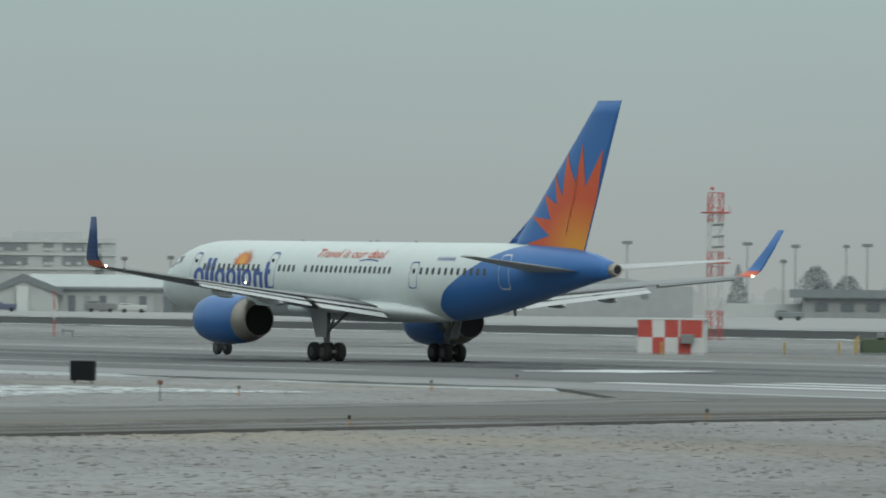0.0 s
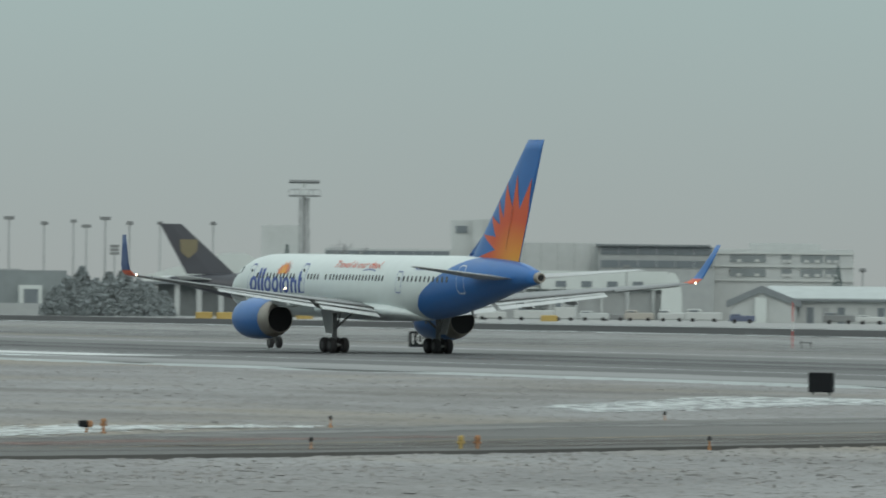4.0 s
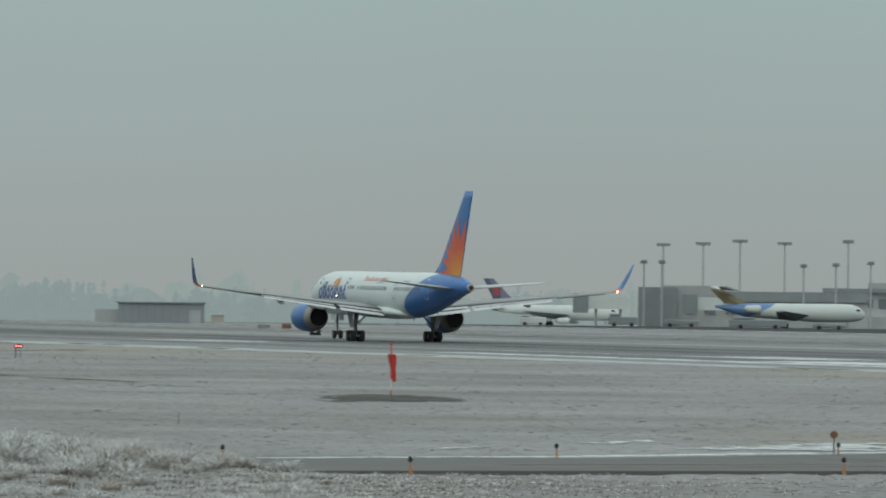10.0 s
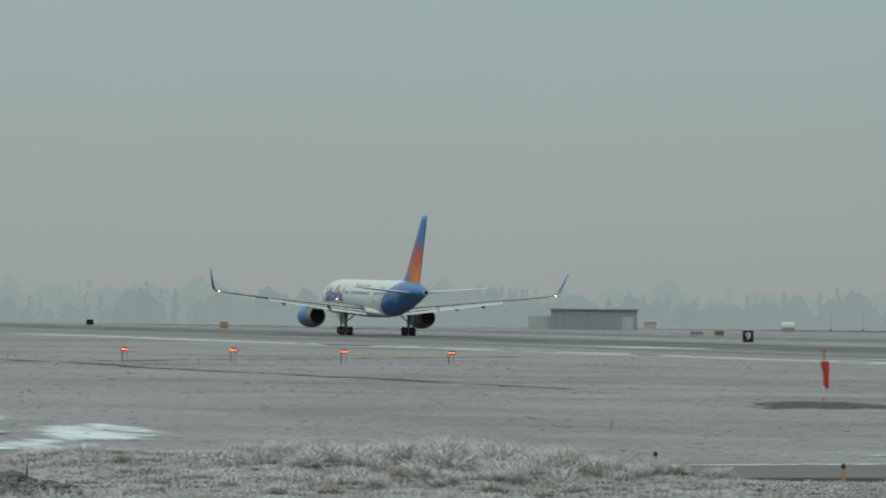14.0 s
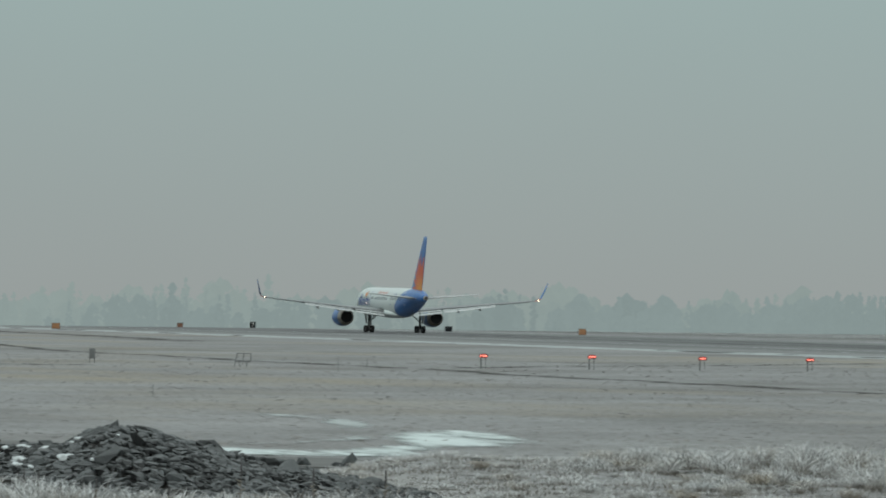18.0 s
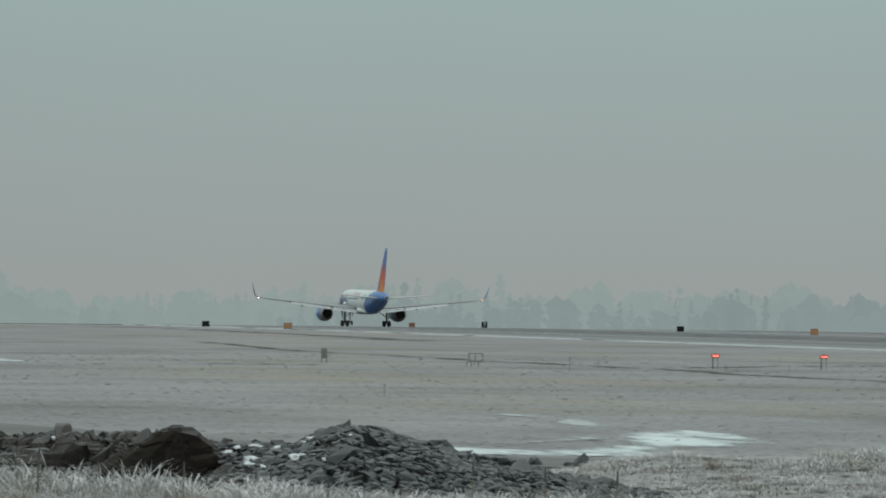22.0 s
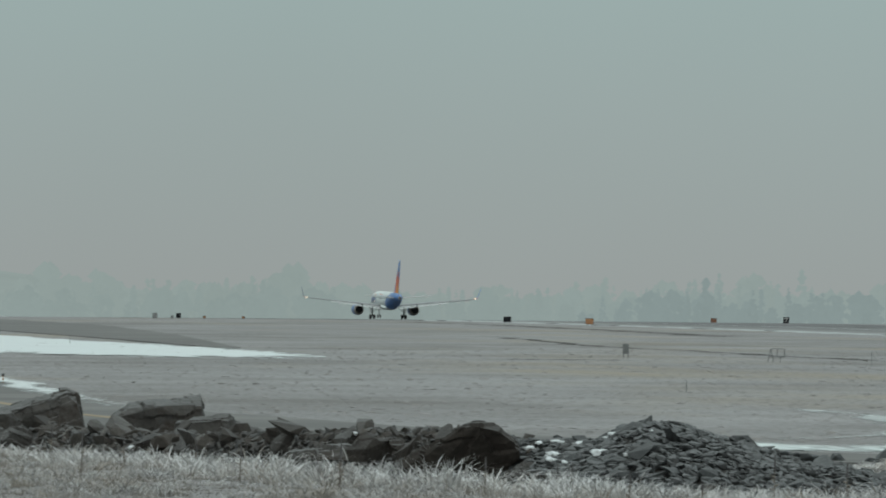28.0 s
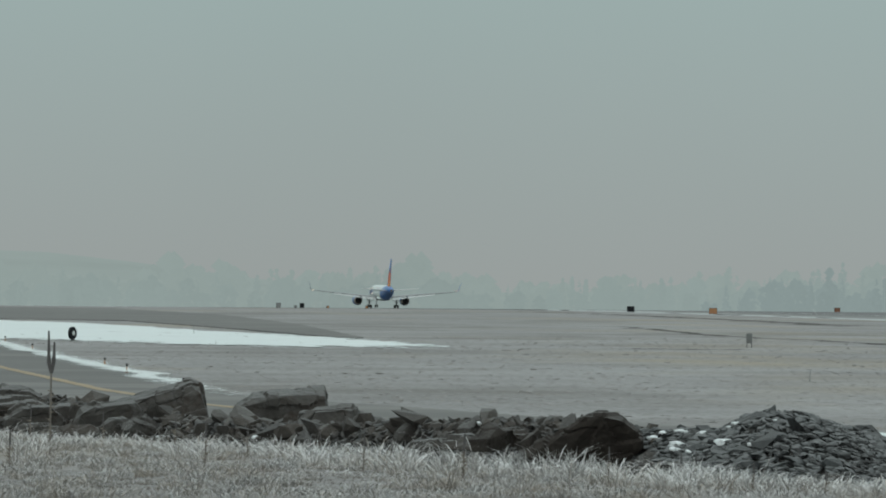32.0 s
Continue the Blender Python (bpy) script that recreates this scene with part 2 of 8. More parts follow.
def part(name, bm, material, parent, label="", smooth=False):
    mats = material if isinstance(material, (list, tuple)) else (material,)
    ob = new(name, mesh_of(bm, name, *mats, smooth=smooth))
    if parent is not None:
        ob.parent = parent
    if label:
        ob["label"] = label
    return ob


def thing(name, label, category, m=None, group="", kind=""):
    ob = new(name)
    ob.empty_display_size = 0.3
    tagged(ob, label, category, group, kind)
    if m is not None:
        ob.matrix_basis = m
    return ob


def box(bm, x0, x1, y0, y1, z0, z1, bevel=0.0, mi=0):
    vs = [bm.verts.new((x, y, z)) for x in (x0, x1) for y in (y0, y1) for z in (z0, z1)]
    fs = [bm.faces.new([vs[i] for i in q]) for q in ((0, 1, 3, 2), (4, 6, 7, 5), (0, 4, 5, 1), (2, 3, 7, 6), (0, 2, 6, 4), (1, 5, 7, 3))]
    for f in fs:
        f.material_index = mi
    if bevel:
        es = list({e for f in fs for e in f.edges})
        bmesh.ops.bevel(bm, geom=es, offset=bevel, segments=1, affect="EDGES")
    return fs


def tube(bm, a, b, r0, r1=None, seg=8, caps=True):
    """A round bar from a to b."""
    a, b = Vector(a), Vector(b)
    r1 = r0 if r1 is None else r1
    q = (b - a).to_track_quat("Z", "Y")
    rings = []
    for p, r in ((a, r0), (b, r1)):
        rings.append([bm.verts.new(p + q @ Vector((r * math.cos(2 * math.pi * i / seg), r * math.sin(2 * math.pi * i / seg), 0))) for i in range(seg)])
    for i in range(seg):
        j = (i + 1) % seg
        bm.faces.new((rings[0][i], rings[0][j], rings[1][j], rings[1][i]))
    if caps:
        bm.faces.new(rings[0][::-1])
        bm.faces.new(rings[1])


def loft(bm, rings, close=True, cap0=True, cap1=True, mi=0):
    """Skins a list of rings of points."""
    vr = [[bm.verts.new(p) for p in r] for r in rings]
    n = len(vr[0])
    for a, b in zip(vr, vr[1:]):
        for i in range(n if close else n - 1):
            j = (i + 1) % n
            f = bm.faces.new((a[i], a[j], b[j], b[i]))
            f.material_index = mi
    if cap0:
        bm.faces.new(vr[0][::-1]).material_index = mi
    if cap1:
        bm.faces.new(vr[-1]).material_index = mi
    return vr


def revolve(bm, profile, axis="Y", centre=(0, 0, 0), seg=24, close=False):
    """Turns a profile of (along, radius) round an axis."""
    c = Vector(centre)
    rings = []
    for d, r in profile:
        ring = []
        for i in range(seg):
            a = 2 * math.pi * i / seg
            u, v = r * math.cos(a), r * math.sin(a)
            ring.append(c + Vector((u, d, v) if axis == "Y" else (d, u, v) if axis == "X" else (u, v, d)))
        rings.append(ring)
    loft(bm, rings, cap0=not close, cap1=not close)
    bmesh.ops.recalc_face_normals(bm, faces=bm.faces)


def written(text, size, parent, m, material, name="lettering", shear=0.0, depth=0.004, width=None):
    """Words in the built-in font as a thin mesh in the xy plane of m."""
    cu = bpy.data.curves.new(name, "FONT")
    cu.body, cu.size, cu.shear, cu.extrude = text, size, shear, depth
    cu.align_x, cu.align_y = "CENTER", "CENTER"
    tmp = bpy.data.objects.new(name, cu)
    scene.collection.objects.link(tmp)
    me = bpy.data.meshes.new_from_object(tmp.evaluated_get(bpy.context.evaluated_depsgraph_get()))
    bpy.data.objects.remove(tmp)
    if width:
        xs = [v.co.x for v in me.vertices]
        k = width / (max(xs) - min(xs))
        for v in me.vertices:
            v.co.x *= k
    me.materials.clear()
    me.materials.append(material)
    ob = new(name, me)
    ob.parent = parent
    ob.matrix_basis = m
    return ob


def fall(d):
    """The field drops away gently beyond a crest."""
    return -0.0034 * 60 * float(np.logaddexp(0, (d - 1200) / 60))


def swell(x, y):
    """Height of the open ground."""
    d = math.hypot(x, y)
    z = fall(d)
    if d < 900:
        k = min(1.0, max(0.0, (d - 60) / 60)) * min(1.0, max(0.0, (900 - d) / 300))
        z += k * (0.05 * noise.noise((x * 0.03, y * 0.012, 1)) + 0.03 * noise.noise((x * 0.12, y * 0.06, 4)) + 0.05 * noise.noise((x * 1.0, y * 0.7, 6)) * (0.7 + noise.noise((x * 0.2, y * 0.15, 11))) + 0.03 * noise.noise((x * 2.5, y * 1.9, 16)))
        z += mound(x, y)
    return z - 0.06


def mound(x, y):
    """Low grassy bank with the heap of broken rock in front of the taxiway."""
    z = 0.0
    # grassy bank further along
    dx, dy = (x - 36.0) / 6.5, (y - 146) / 7.0
    z += 0.62 * math.exp(-dx * dx - dy * dy) * (1 + 0.35 * noise.noise((x * 0.4, y * 0.4, 9)))
    # lower swell where the rock heap runs out
    dx, dy = (x - 29.0) / 4.2, (y - 148) / 6.5
    z += 0.46 * math.exp(-dx * dx - dy * dy) * (1 + 0.35 * noise.noise((x * 0.4, y * 0.4, 19)))
    return z


def polar(az, d, dz=0.0):
    """A place by bearing (degrees from the runway's line) and distance, on the ground."""
    return Vector((d * math.sin(radians(az)), d * math.cos(radians(az)), fall(d) + dz))

# ---------------------------------------------------------------- ground
def make_ground():
    rs = [1.0, 30, 60, 90, 110, 122]
    while rs[-1] < 300:
        rs.append(rs[-1] + 0.5)
    while rs[-1] < 430:
        rs.append(rs[-1] + 1.0)
    while rs[-1] < 700:
        rs.append(rs[-1] + 2.5)
    while rs[-1] < 4800:
        rs.append(rs[-1] * 1.02)
    az = [-180, -140, -100, -60, -30, -15, -8, -3, 0, 1, 2]
    while az[-1] < 34.5:
        az.append(az[-1] + 0.065)
    az += [36, 38, 42, 50, 65, 85, 110, 140]
    way = [(math.sin(radians(a)), math.cos(radians(a))) for a in az]
    n = len(az)
    vs = [(r * s, r * c, swell(r * s, r * c)) for r in rs for s, c in way]
    # the soil lies deeper under the paving
    p = np.array(vs)
    x, y = p[:, 0], p[:, 1]
    under = np.zeros(len(p), bool)
    for (ax, ay), (bx, by) in zip(TAXI_LOOP, TAXI_LOOP[1:] + TAXI_LOOP[:1]):
        if ay != by:
            under ^= ((ay > y) != (by > y)) & (x < ax + (y - ay) * (bx - ax) / (by - ay))
    under |= (x > 151) & (x < 232.5) & (y > 121) & (y < 2590)
    p[under, 2] = np.minimum(p[under, 2], p[under, 2] * 0 - 0.12 + np.array([fall(d) for d in np.hypot(x[under], y[under])]))
    vs = p.tolist()
    k = np.arange(len(rs) - 1)[:, None] * n
    i = np.arange(n)[None, :]
    j = (i + 1) % n
    fs = np.stack([k + i, k + j, k + n + j, k + n + i], 2).reshape(-1, 4).tolist()
    vs.append((0.0, 0.0, swell(0.0, 0.0)))
    fs += [(len(vs) - 1, (i + 1) % n, i) for i in range(n)]
    me = bpy.data.meshes.new("ground")
    me.from_pydata(vs, [], fs)
    for p in me.polygons:
        p.use_smooth = True
    me.materials.append(M_FROST)
    tagged(new("ground", me), "frosted winter grassland of an airfield, pale grey-brown", "ground", kind="structure")


def sheet(name, pts, z, material, label="", category="", kind="structure", parent=None, step=0.0):
    """A thin slab over the outline pts (x, y)."""
    bm = bmesh.new()
    top = [bm.verts.new((x, y, z + fall(math.hypot(x, y)))) for x, y in pts]
    bm.faces.new(top)
    bot = [bm.verts.new((x, y, z - 0.15 + fall(math.hypot(x, y)))) for x, y in pts]
    n = len(pts)
    for i in range(n):
        j = (i + 1) % n
        bm.faces.new((top[i], bot[i], bot[j], top[j]))
    bmesh.ops.recalc_face_normals(bm, faces=bm.faces)
    ob = part(name, bm, material, parent)
    if parent is None:
        tagged(ob, label, category, kind=kind)
    return ob


def strip(name, x0, x1, y0, y1, z, material, label="", category="", kind="structure", parent=None, step=25.0, wob=0.0):
    """A long slab along the runway that follows the ground; wob makes its long edges ragged."""
    bm = bmesh.new()
    k = max(1, int((y1 - y0) / step))
    rows = []
    for i in range(k + 1):
        y = y0 + (y1 - y0) * i / k
        a = x0 + wob * noise.noise((y * 0.13, x0, 2)) + 0.5 * wob * noise.noise((y * 0.6, x0, 3))
        b = x1 + wob * noise.noise((y * 0.11, x1, 5)) + 0.5 * wob * noise.noise((y * 0.55, x1, 8))
        za = z + fall(math.hypot(a, y))
        rows.append([bm.verts.new(p) for p in ((a, y, za - 0.12), (a, y, za), (b, y, za), (b, y, za - 0.12))])
    for p, q in zip(rows, rows[1:]):
        for i in range(3):
            bm.faces.new((p[i], p[i + 1], q[i + 1], q[i]))
    bm.faces.new(rows[0])
    bm.faces.new(rows[-1][::-1])
    bmesh.ops.recalc_face_normals(bm, faces=bm.faces)
    ob = part(name, bm, material, parent)
    if parent is None:
        tagged(ob, label, category, kind=kind)
    return ob


strip("runway_shoulder", 150.5, 233, 120, 2600, 0.05, M_SHOULDER, "frost-grey paved runway shoulder", "shoulder", wob=0.2, step=6)
strip("runway", 162, 213, 120, 2600, 0.058, M_RUNWAY, "long grey asphalt runway, wet and dark along its middle", "runway", wob=1.2, step=5)


# taxiway that comes along the runway, bends past the rocks and joins the runway's end
TAXI_NEAR = [(-14, 236), (6, 208), (20, 188), (31, 168), (38, 158.5), (45, 155.6), (62, 157.2), (76, 163), (86.6, 169), (103, 178), (118.8, 186.5), (135, 194), (157, 203), (185, 212), (215, 218)]
TAXI_FAR = [(6, 300), (20, 235), (27, 205), (36, 176), (45.6, 165.5), (56, 169), (70.6, 178), (84, 190.5), (96, 200), (107, 207), (116, 210.5), (128, 216), (140, 226), (150, 246), (158, 275), (215, 290)]
sheet("taxiway", TAXI_NEAR + TAXI_FAR[:4:-1] + [(36, 173), (30.5, 182), (28.3, 195), (26, 206), (24.3, 217), (22.6, 229), (20.3, 240), (19.2, 256), (19.6, 420), (20.6, 470), (22, 640), (-14, 640)], 0.03, M_TAXI,
      "worn grey asphalt taxiway with frosty edges", "taxiway")
TAXI_LOOP = TAXI_NEAR + TAXI_FAR[:4:-1] + [(36, 173), (30.5, 182), (28.3, 195), (26, 206), (24.3, 217), (22.6, 229), (20.3, 240), (19.2, 256), (19.6, 420), (20.6, 470), (22, 640), (-14, 640)]


def on_paving(x, y):
    """Whether a place lies on the runway or the taxiway."""
    if x > 150:
        return True
    inside = False
    for (ax, ay), (bx, by) in zip(TAXI_LOOP, TAXI_LOOP[1:] + TAXI_LOOP[:1]):
        if (ay > y) != (by > y) and x < ax + (y - ay) * (bx - ax) / (by - ay):
            inside = not inside
    return inside


make_ground()


def ribbon(name, pts, w, z, material, parent=None, label="", category="", ragged=0.0, kind="structure", drape=False):
    """A narrow band along a line of points."""
    bm = bmesh.new()
    rows = []
    fine = []
    for (ax, ay), (bx, by) in zip(pts, pts[1:]):
        k = max(1, int(math.hypot(bx - ax, by - ay) / 2.0))
        fine += [(ax + (bx - ax) * i / k, ay + (by - ay) * i / k) for i in range(k)]
    fine.append(pts[-1])
    for i, (x, y) in enumerate(fine):
        a, b = Vector(fine[max(0, i - 1)]), Vector(fine[min(len(fine) - 1, i + 1)])
        t = (b - a).normalized()
        nx, ny = -t.y, t.x
        r0 = w / 2 * max(0.05, 1 + ragged * noise.noise((x * 0.5, y * 0.3, 1)))
        r1 = w / 2 * max(0.05, 1 + ragged * noise.noise((x * 0.5, y * 0.3, 7)))
        za, zb = (z + (swell(u, v) + 0.03 if drape else fall(math.hypot(x, y))) for u, v in ((x + nx * r0, y + ny * r0), (x - nx * r1, y - ny * r1)))
        rows.append((bm.verts.new((x + nx * r0, y + ny * r0, za)), bm.verts.new((x - nx * r1, y - ny * r1, zb))))
    for p, q in zip(rows, rows[1:]):
        bm.faces.new((p[0], p[1], q[1], q[0]))
    bmesh.ops.recalc_face_normals(bm, faces=bm.faces)
    ob = part(name, bm, material, parent)
    if parent is None:
        tagged(ob, label, category, kind=kind)
    return ob


def thin_mesh(name, grid, cover, material):
    """A thin patch as a grid of places, with how fully each one is covered."""
    vs, fs, cv, idx = [], [], [], {}
    for i in range(len(grid) - 1):
        for k in range(len(grid[0]) - 1):
            q = ((i, k), (i + 1, k), (i + 1, k + 1), (i, k + 1))
            if max(cover[u][v] for u, v in q) <= 0:
                continue
            for u, v in q:
                if (u, v) not in idx:
                    idx[u, v] = len(vs)
                    vs.append(grid[u][v])
                    cv.append(cover[u][v])
            fs.append([idx[p] for p in q])
    me = bpy.data.meshes.new(name)
    me.from_pydata(vs, [], fs)
    at = me.attributes.new("cover", "FLOAT", "POINT")
    at.data.foreach_set("value", cv)
    me.materials.append(material)
    for p in me.polygons:
        p.use_smooth = True
    return new(name, me)


def lie(x, y, z):
    return swell(x, y) + z if not on_paving(x, y) else fall(math.hypot(x, y)) + 0.06 + z


def patch(name, pts, material, label, category, feather=1.0, depth=0.22, z=0.03, cell=0.4, kind="structure"):
    """A thin patch that frays out towards the loop pts; depth: how a length along y counts against one along x."""
    m = len(pts)
    loop = []
    for i in range(96):
        u = i / 96 * m
        k, f = int(u), u - int(u)
        p0, p1, p2, p3 = (pts[(k + j - 1) % m] for j in range(4))
        loop.append([0.5 * (2 * b + (c - a) * f + (2 * a - 5 * b + 4 * c - d) * f * f + (3 * b - a - 3 * c + d) * f ** 3) for a, b, c, d in zip(p0, p1, p2, p3)])
    lp = np.array(loop)
    lp[:, 1] *= depth
    x0, x1 = lp[:, 0].min() - 0.3, lp[:, 0].max() + 0.3
    y0, y1 = lp[:, 1].min() - 0.3, lp[:, 1].max() + 0.3
    nx, ny = int((x1 - x0) / cell) + 2, int((y1 - y0) / cell) + 2
    gx, gy = np.meshgrid(np.linspace(x0, x1, nx), np.linspace(y0, y1, ny), indexing="ij")
    a, b = lp, np.roll(lp, -1, 0)
    px, py = gx.ravel()[:, None], gy.ravel()[:, None]
    ab = b - a
    t = np.clip(((px - a[:, 0]) * ab[:, 0] + (py - a[:, 1]) * ab[:, 1]) / ((ab ** 2).sum(1) + 1e-9), 0, 1)
    dist = np.sqrt((px - a[:, 0] - t * ab[:, 0]) ** 2 + (py - a[:, 1] - t * ab[:, 1]) ** 2).min(1)
    cross = ((a[:, 1] > py) != (b[:, 1] > py)) & (px < a[:, 0] + (py - a[:, 1]) * ab[:, 0] / (ab[:, 1] + 1e-12))
    inside = cross.sum(1) % 2 == 1
    cov = np.where(inside, np.clip(dist / feather, 0, 1), 0).reshape(nx, ny)
    grid = [[(gx[i, k], gy[i, k] / depth, lie(gx[i, k], gy[i, k] / depth, z)) for k in range(ny)] for i in range(nx)]
    ob = thin_mesh(name, grid, cov.tolist(), material)
    tagged(ob, label, category, kind=kind)
    return ob


def trail(name, pts, w, material, label, category, z=0.03, step=2.0, kind="structure", level=False):
    """A thin band along a line that frays out to both sides and at its ends."""
    fine = []
    for (ax, ay), (bx, by) in zip(pts, pts[1:]):
        k = max(1, int(math.hypot(bx - ax, by - ay) / step))
        fine += [(ax + (bx - ax) * i / k, ay + (by - ay) * i / k) for i in range(k)]
    fine.append(pts[-1])
    grid, cover = [], []
    n = len(fine)
    for i, (x, y) in enumerate(fine):
        a, b = Vector(fine[max(0, i - 1)]), Vector(fine[min(n - 1, i + 1)])
        t = (b - a).normalized()
        wob = 0.5 * w * noise.noise((x * 0.1, y * 0.07, 3)) * min(1.0, 6 / w)
        e = min(1.0, 6.0 * i / n, 6.0 * (n - 1 - i) / n)
        grid.append([])
        cover.append([])
        for k in (-1, -0.6, -0.2, 0.2, 0.6, 1):
            px, py = x - t.y * (k * w / 2 + wob), y + t.x * (k * w / 2 + wob)
            grid[-1].append((px, py, max(swell(px, py) + 0.02, fall(math.hypot(px, py)) + z - 0.018) if level else lie(px, py, z)))
            cover[-1].append(max(0.0, e * (1 - abs(k))))
    ob = thin_mesh(name, grid, cover, material)
    tagged(ob, label, category, kind=kind)
    return ob




def snow_ridge(name, x, y0, y1, w, h, label):
    """A low windrow of ploughed snow along the runway, uneven and broken in places."""
    vs, fs = [], []
    y = y0
    while y < y1:
        k = max(0.0, min(1.0, 0.40 + 1.1 * noise.noise((x, y * 0.035, 3)) + 0.7 * noise.noise((x, y * 0.22, 7))))
        c = x + 0.5 * noise.noise((y * 0.05, x, 1))
        z = fall(math.hypot(x, y)) + 0.03
        hh = h * min(1.0, max(0.18, (y - 250) / 300))
        ring = [(c - w / 2, y, z - 0.16), (c - w * 0.2, y, z + 0.02 + 0.8 * hh * k), (c + w * 0.15, y, z + 0.02 + hh * k), (c + w / 2, y, z)]
        o = len(vs)
        vs += ring
        if o:
            fs += [(o - 4 + i, o - 3 + i, o + 1 + i, o + i) for i in range(3)]
        y += 1.6 + 0.002 * y
    me = bpy.data.meshes.new(name)
    me.from_pydata(vs, [], fs)
    me.materials.append(M_SNOWRIDGE)
    tagged(new(name, me), label, "snow", kind="structure")


M_SNOWRIDGE = mat("ploughed_snow_windrow", (0.38, 0.41, 0.41), 0.7, var=0.15, scale=1.5, bump=0.3, bump_scale=5, spec=0.2)
snow_ridge("snow_ridge", 150.7, 130, 1250, 1.2, 0.055, "low broken windrow of ploughed snow along the runway edge")
ribbon("edge_line", [(172, 300), (172, 2300)], 0.5, 0.068, M_LINE, None, "white painted runway side stripe, worn", "runway marking", 0.9)
ribbon("far_edge_line", [(219, 150), (219, 2300)], 0.7, 0.068, M_LINE, None, "white painted runway side stripe on the far edge", "runway marking", 0.9)
for i in range(8):
    x = 161 + i * 4.4
    ob = strip("threshold_bar", x, x + 1.9, 200, 262 - 3.0 * (i % 2), 0.068, M_LINE, "long white runway threshold bar", "runway marking", step=4, wob=0.15)
    ob["group"] = "threshold bars"
for i in range(3):
    for k, y in enumerate((470, 620)):
        strip("touchdown_bar", 176.5 - i * 2.6, 178.2 - i * 2.6, y, y + 23, 0.068, M_LINE, "white touchdown-zone bar on the runway", "runway marking", step=5, wob=0.15)["group"] = "touchdown bars"
strip("aiming_mark", 163, 169, 405, 455, 0.068, M_LINE, "broad white aiming-point bar on the runway", "runway marking", step=4, wob=0.5)
ribbon("ice_streak", [(159, 400), (159.5, 470), (160, 512)], 3.0, 0.07, M_SNOW, None, "white streak of frozen snow along the runway", "snow", 0.9)
trail("ice_streak", [(160, 520), (162, 600), (165, 720)], 3.0, F_SNOW2, "white streak of frozen snow on the runway shoulder", "snow", 0.02)
trail("skid_band", [(186, 130), (187, 1200)], 9.0, F_TYREMARK, "dark band of tyre marks along the runway", "tyre marks", 0.006, 8)
trail("skid_band", [(199, 130), (199, 1200)], 10, F_TYREMARK, "dark band of tyre marks along the runway", "tyre marks", 0.006, 8)
trail("skid_band", [(60, 163), (84, 173), (100, 183), (118, 191.5), (140, 201), (170, 214)], 4.5, F_STAIN, "brown wheel stains along the taxiway", "tyre marks", -0.02)
trail("skid_band", [(52, 159), (70, 163), (90, 173), (110, 184), (140, 198), (160, 206)], 2.0, F_STAIN, "brown wheel stains along the taxiway", "tyre marks", -0.02)
trail("frost_band", [(60, 170), (84, 186), (108, 203), (130, 214), (150, 232)], 5.0, F_FROST, "pale frost on the taxiway's edge", "frost", -0.02)
ribbon("yellow_line", [(19, 205), (16.6, 230), (15.4, 257), (14.8, 324), (14.6, 600)], 0.5, 0.04, M_YELLOW, None, "faded yellow taxiway centre line", "taxiway marking", 0.4)
ribbon("yellow_line", [(52, 162), (66, 165), (84, 176), (100, 186), (130, 199), (160, 214)], 0.35, 0.04, M_YELLOW, None, "faded yellow taxiway centre line", "taxiway marking", 0.8)
trail("red_marking", [(60, 165.8), (67, 169.5), (74, 175.5), (80, 176.5), (86, 180)], 4.0, F_PINK, "faded pinkish painted patch on the taxiway", "taxiway marking", -0.02)
ribbon("white_patch", [(181, 296), (190, 303)], 6, 0.07, M_LINE, None, "white painted patch on the runway", "runway marking", 0.5)
# ploughed snow and frozen puddles, frayed at their edges
trail("snow_bank", [(21.5, 233), (19.9, 243), (19.3, 262), (19.8, 330), (20.2, 420), (20.9, 470), (22.6, 600)], 2.4, F_BANK, "narrow bank of ploughed snow beside the taxiway", "snow", 0.055, level=True)
trail("snow_bank", [(42, 166), (56, 170.5), (64, 175), (72, 180)], 1.3, F_BANK, "narrow bank of ploughed snow beside the taxiway", "snow", 0.055, level=True)
patch("snow_field", [(12, 495), (24, 480), (36, 436), (49, 448), (49, 520), (45, 610), (38, 720), (24, 740), (10, 700)], F_SNOW, "broad sheet of bright snow over the grass", "snow", 3.0, 0.1, 0.04, 1.0)
patch("old_snow", [(106, 220), (114, 224), (126, 235), (137, 239), (136, 252), (129, 258), (120, 247), (111, 236)], F_SNOW2, "patch of old snow beside the taxiway", "snow", 1.4, 0.4)
patch("old_snow", [(63, 184), (71, 180.5), (80, 190), (92, 198.5), (80, 199), (69, 192)], F_SNOW2, "patch of old snow beside the taxiway", "snow", 1.2, 0.5)
patch("old_snow", [(62.5, 189), (65.5, 191), (69, 197), (65.2, 196)], F_SNOW2, "small patch of old snow in the grass", "snow", 0.8, 0.4)
patch("old_snow", [(55, 180), (58.5, 183), (61, 189), (57.4, 186)], F_SNOW2, "small patch of old snow in the grass", "snow", 0.8, 0.4)
patch("frozen_puddle", [(38, 193), (42, 199), (44.3, 207), (45.6, 217), (45.2, 228), (42.2, 224), (40, 214), (38.2, 203)], F_ICE, "frozen puddle shining white in the grass", "ice", 1.1, 0.2, cell=0.25)
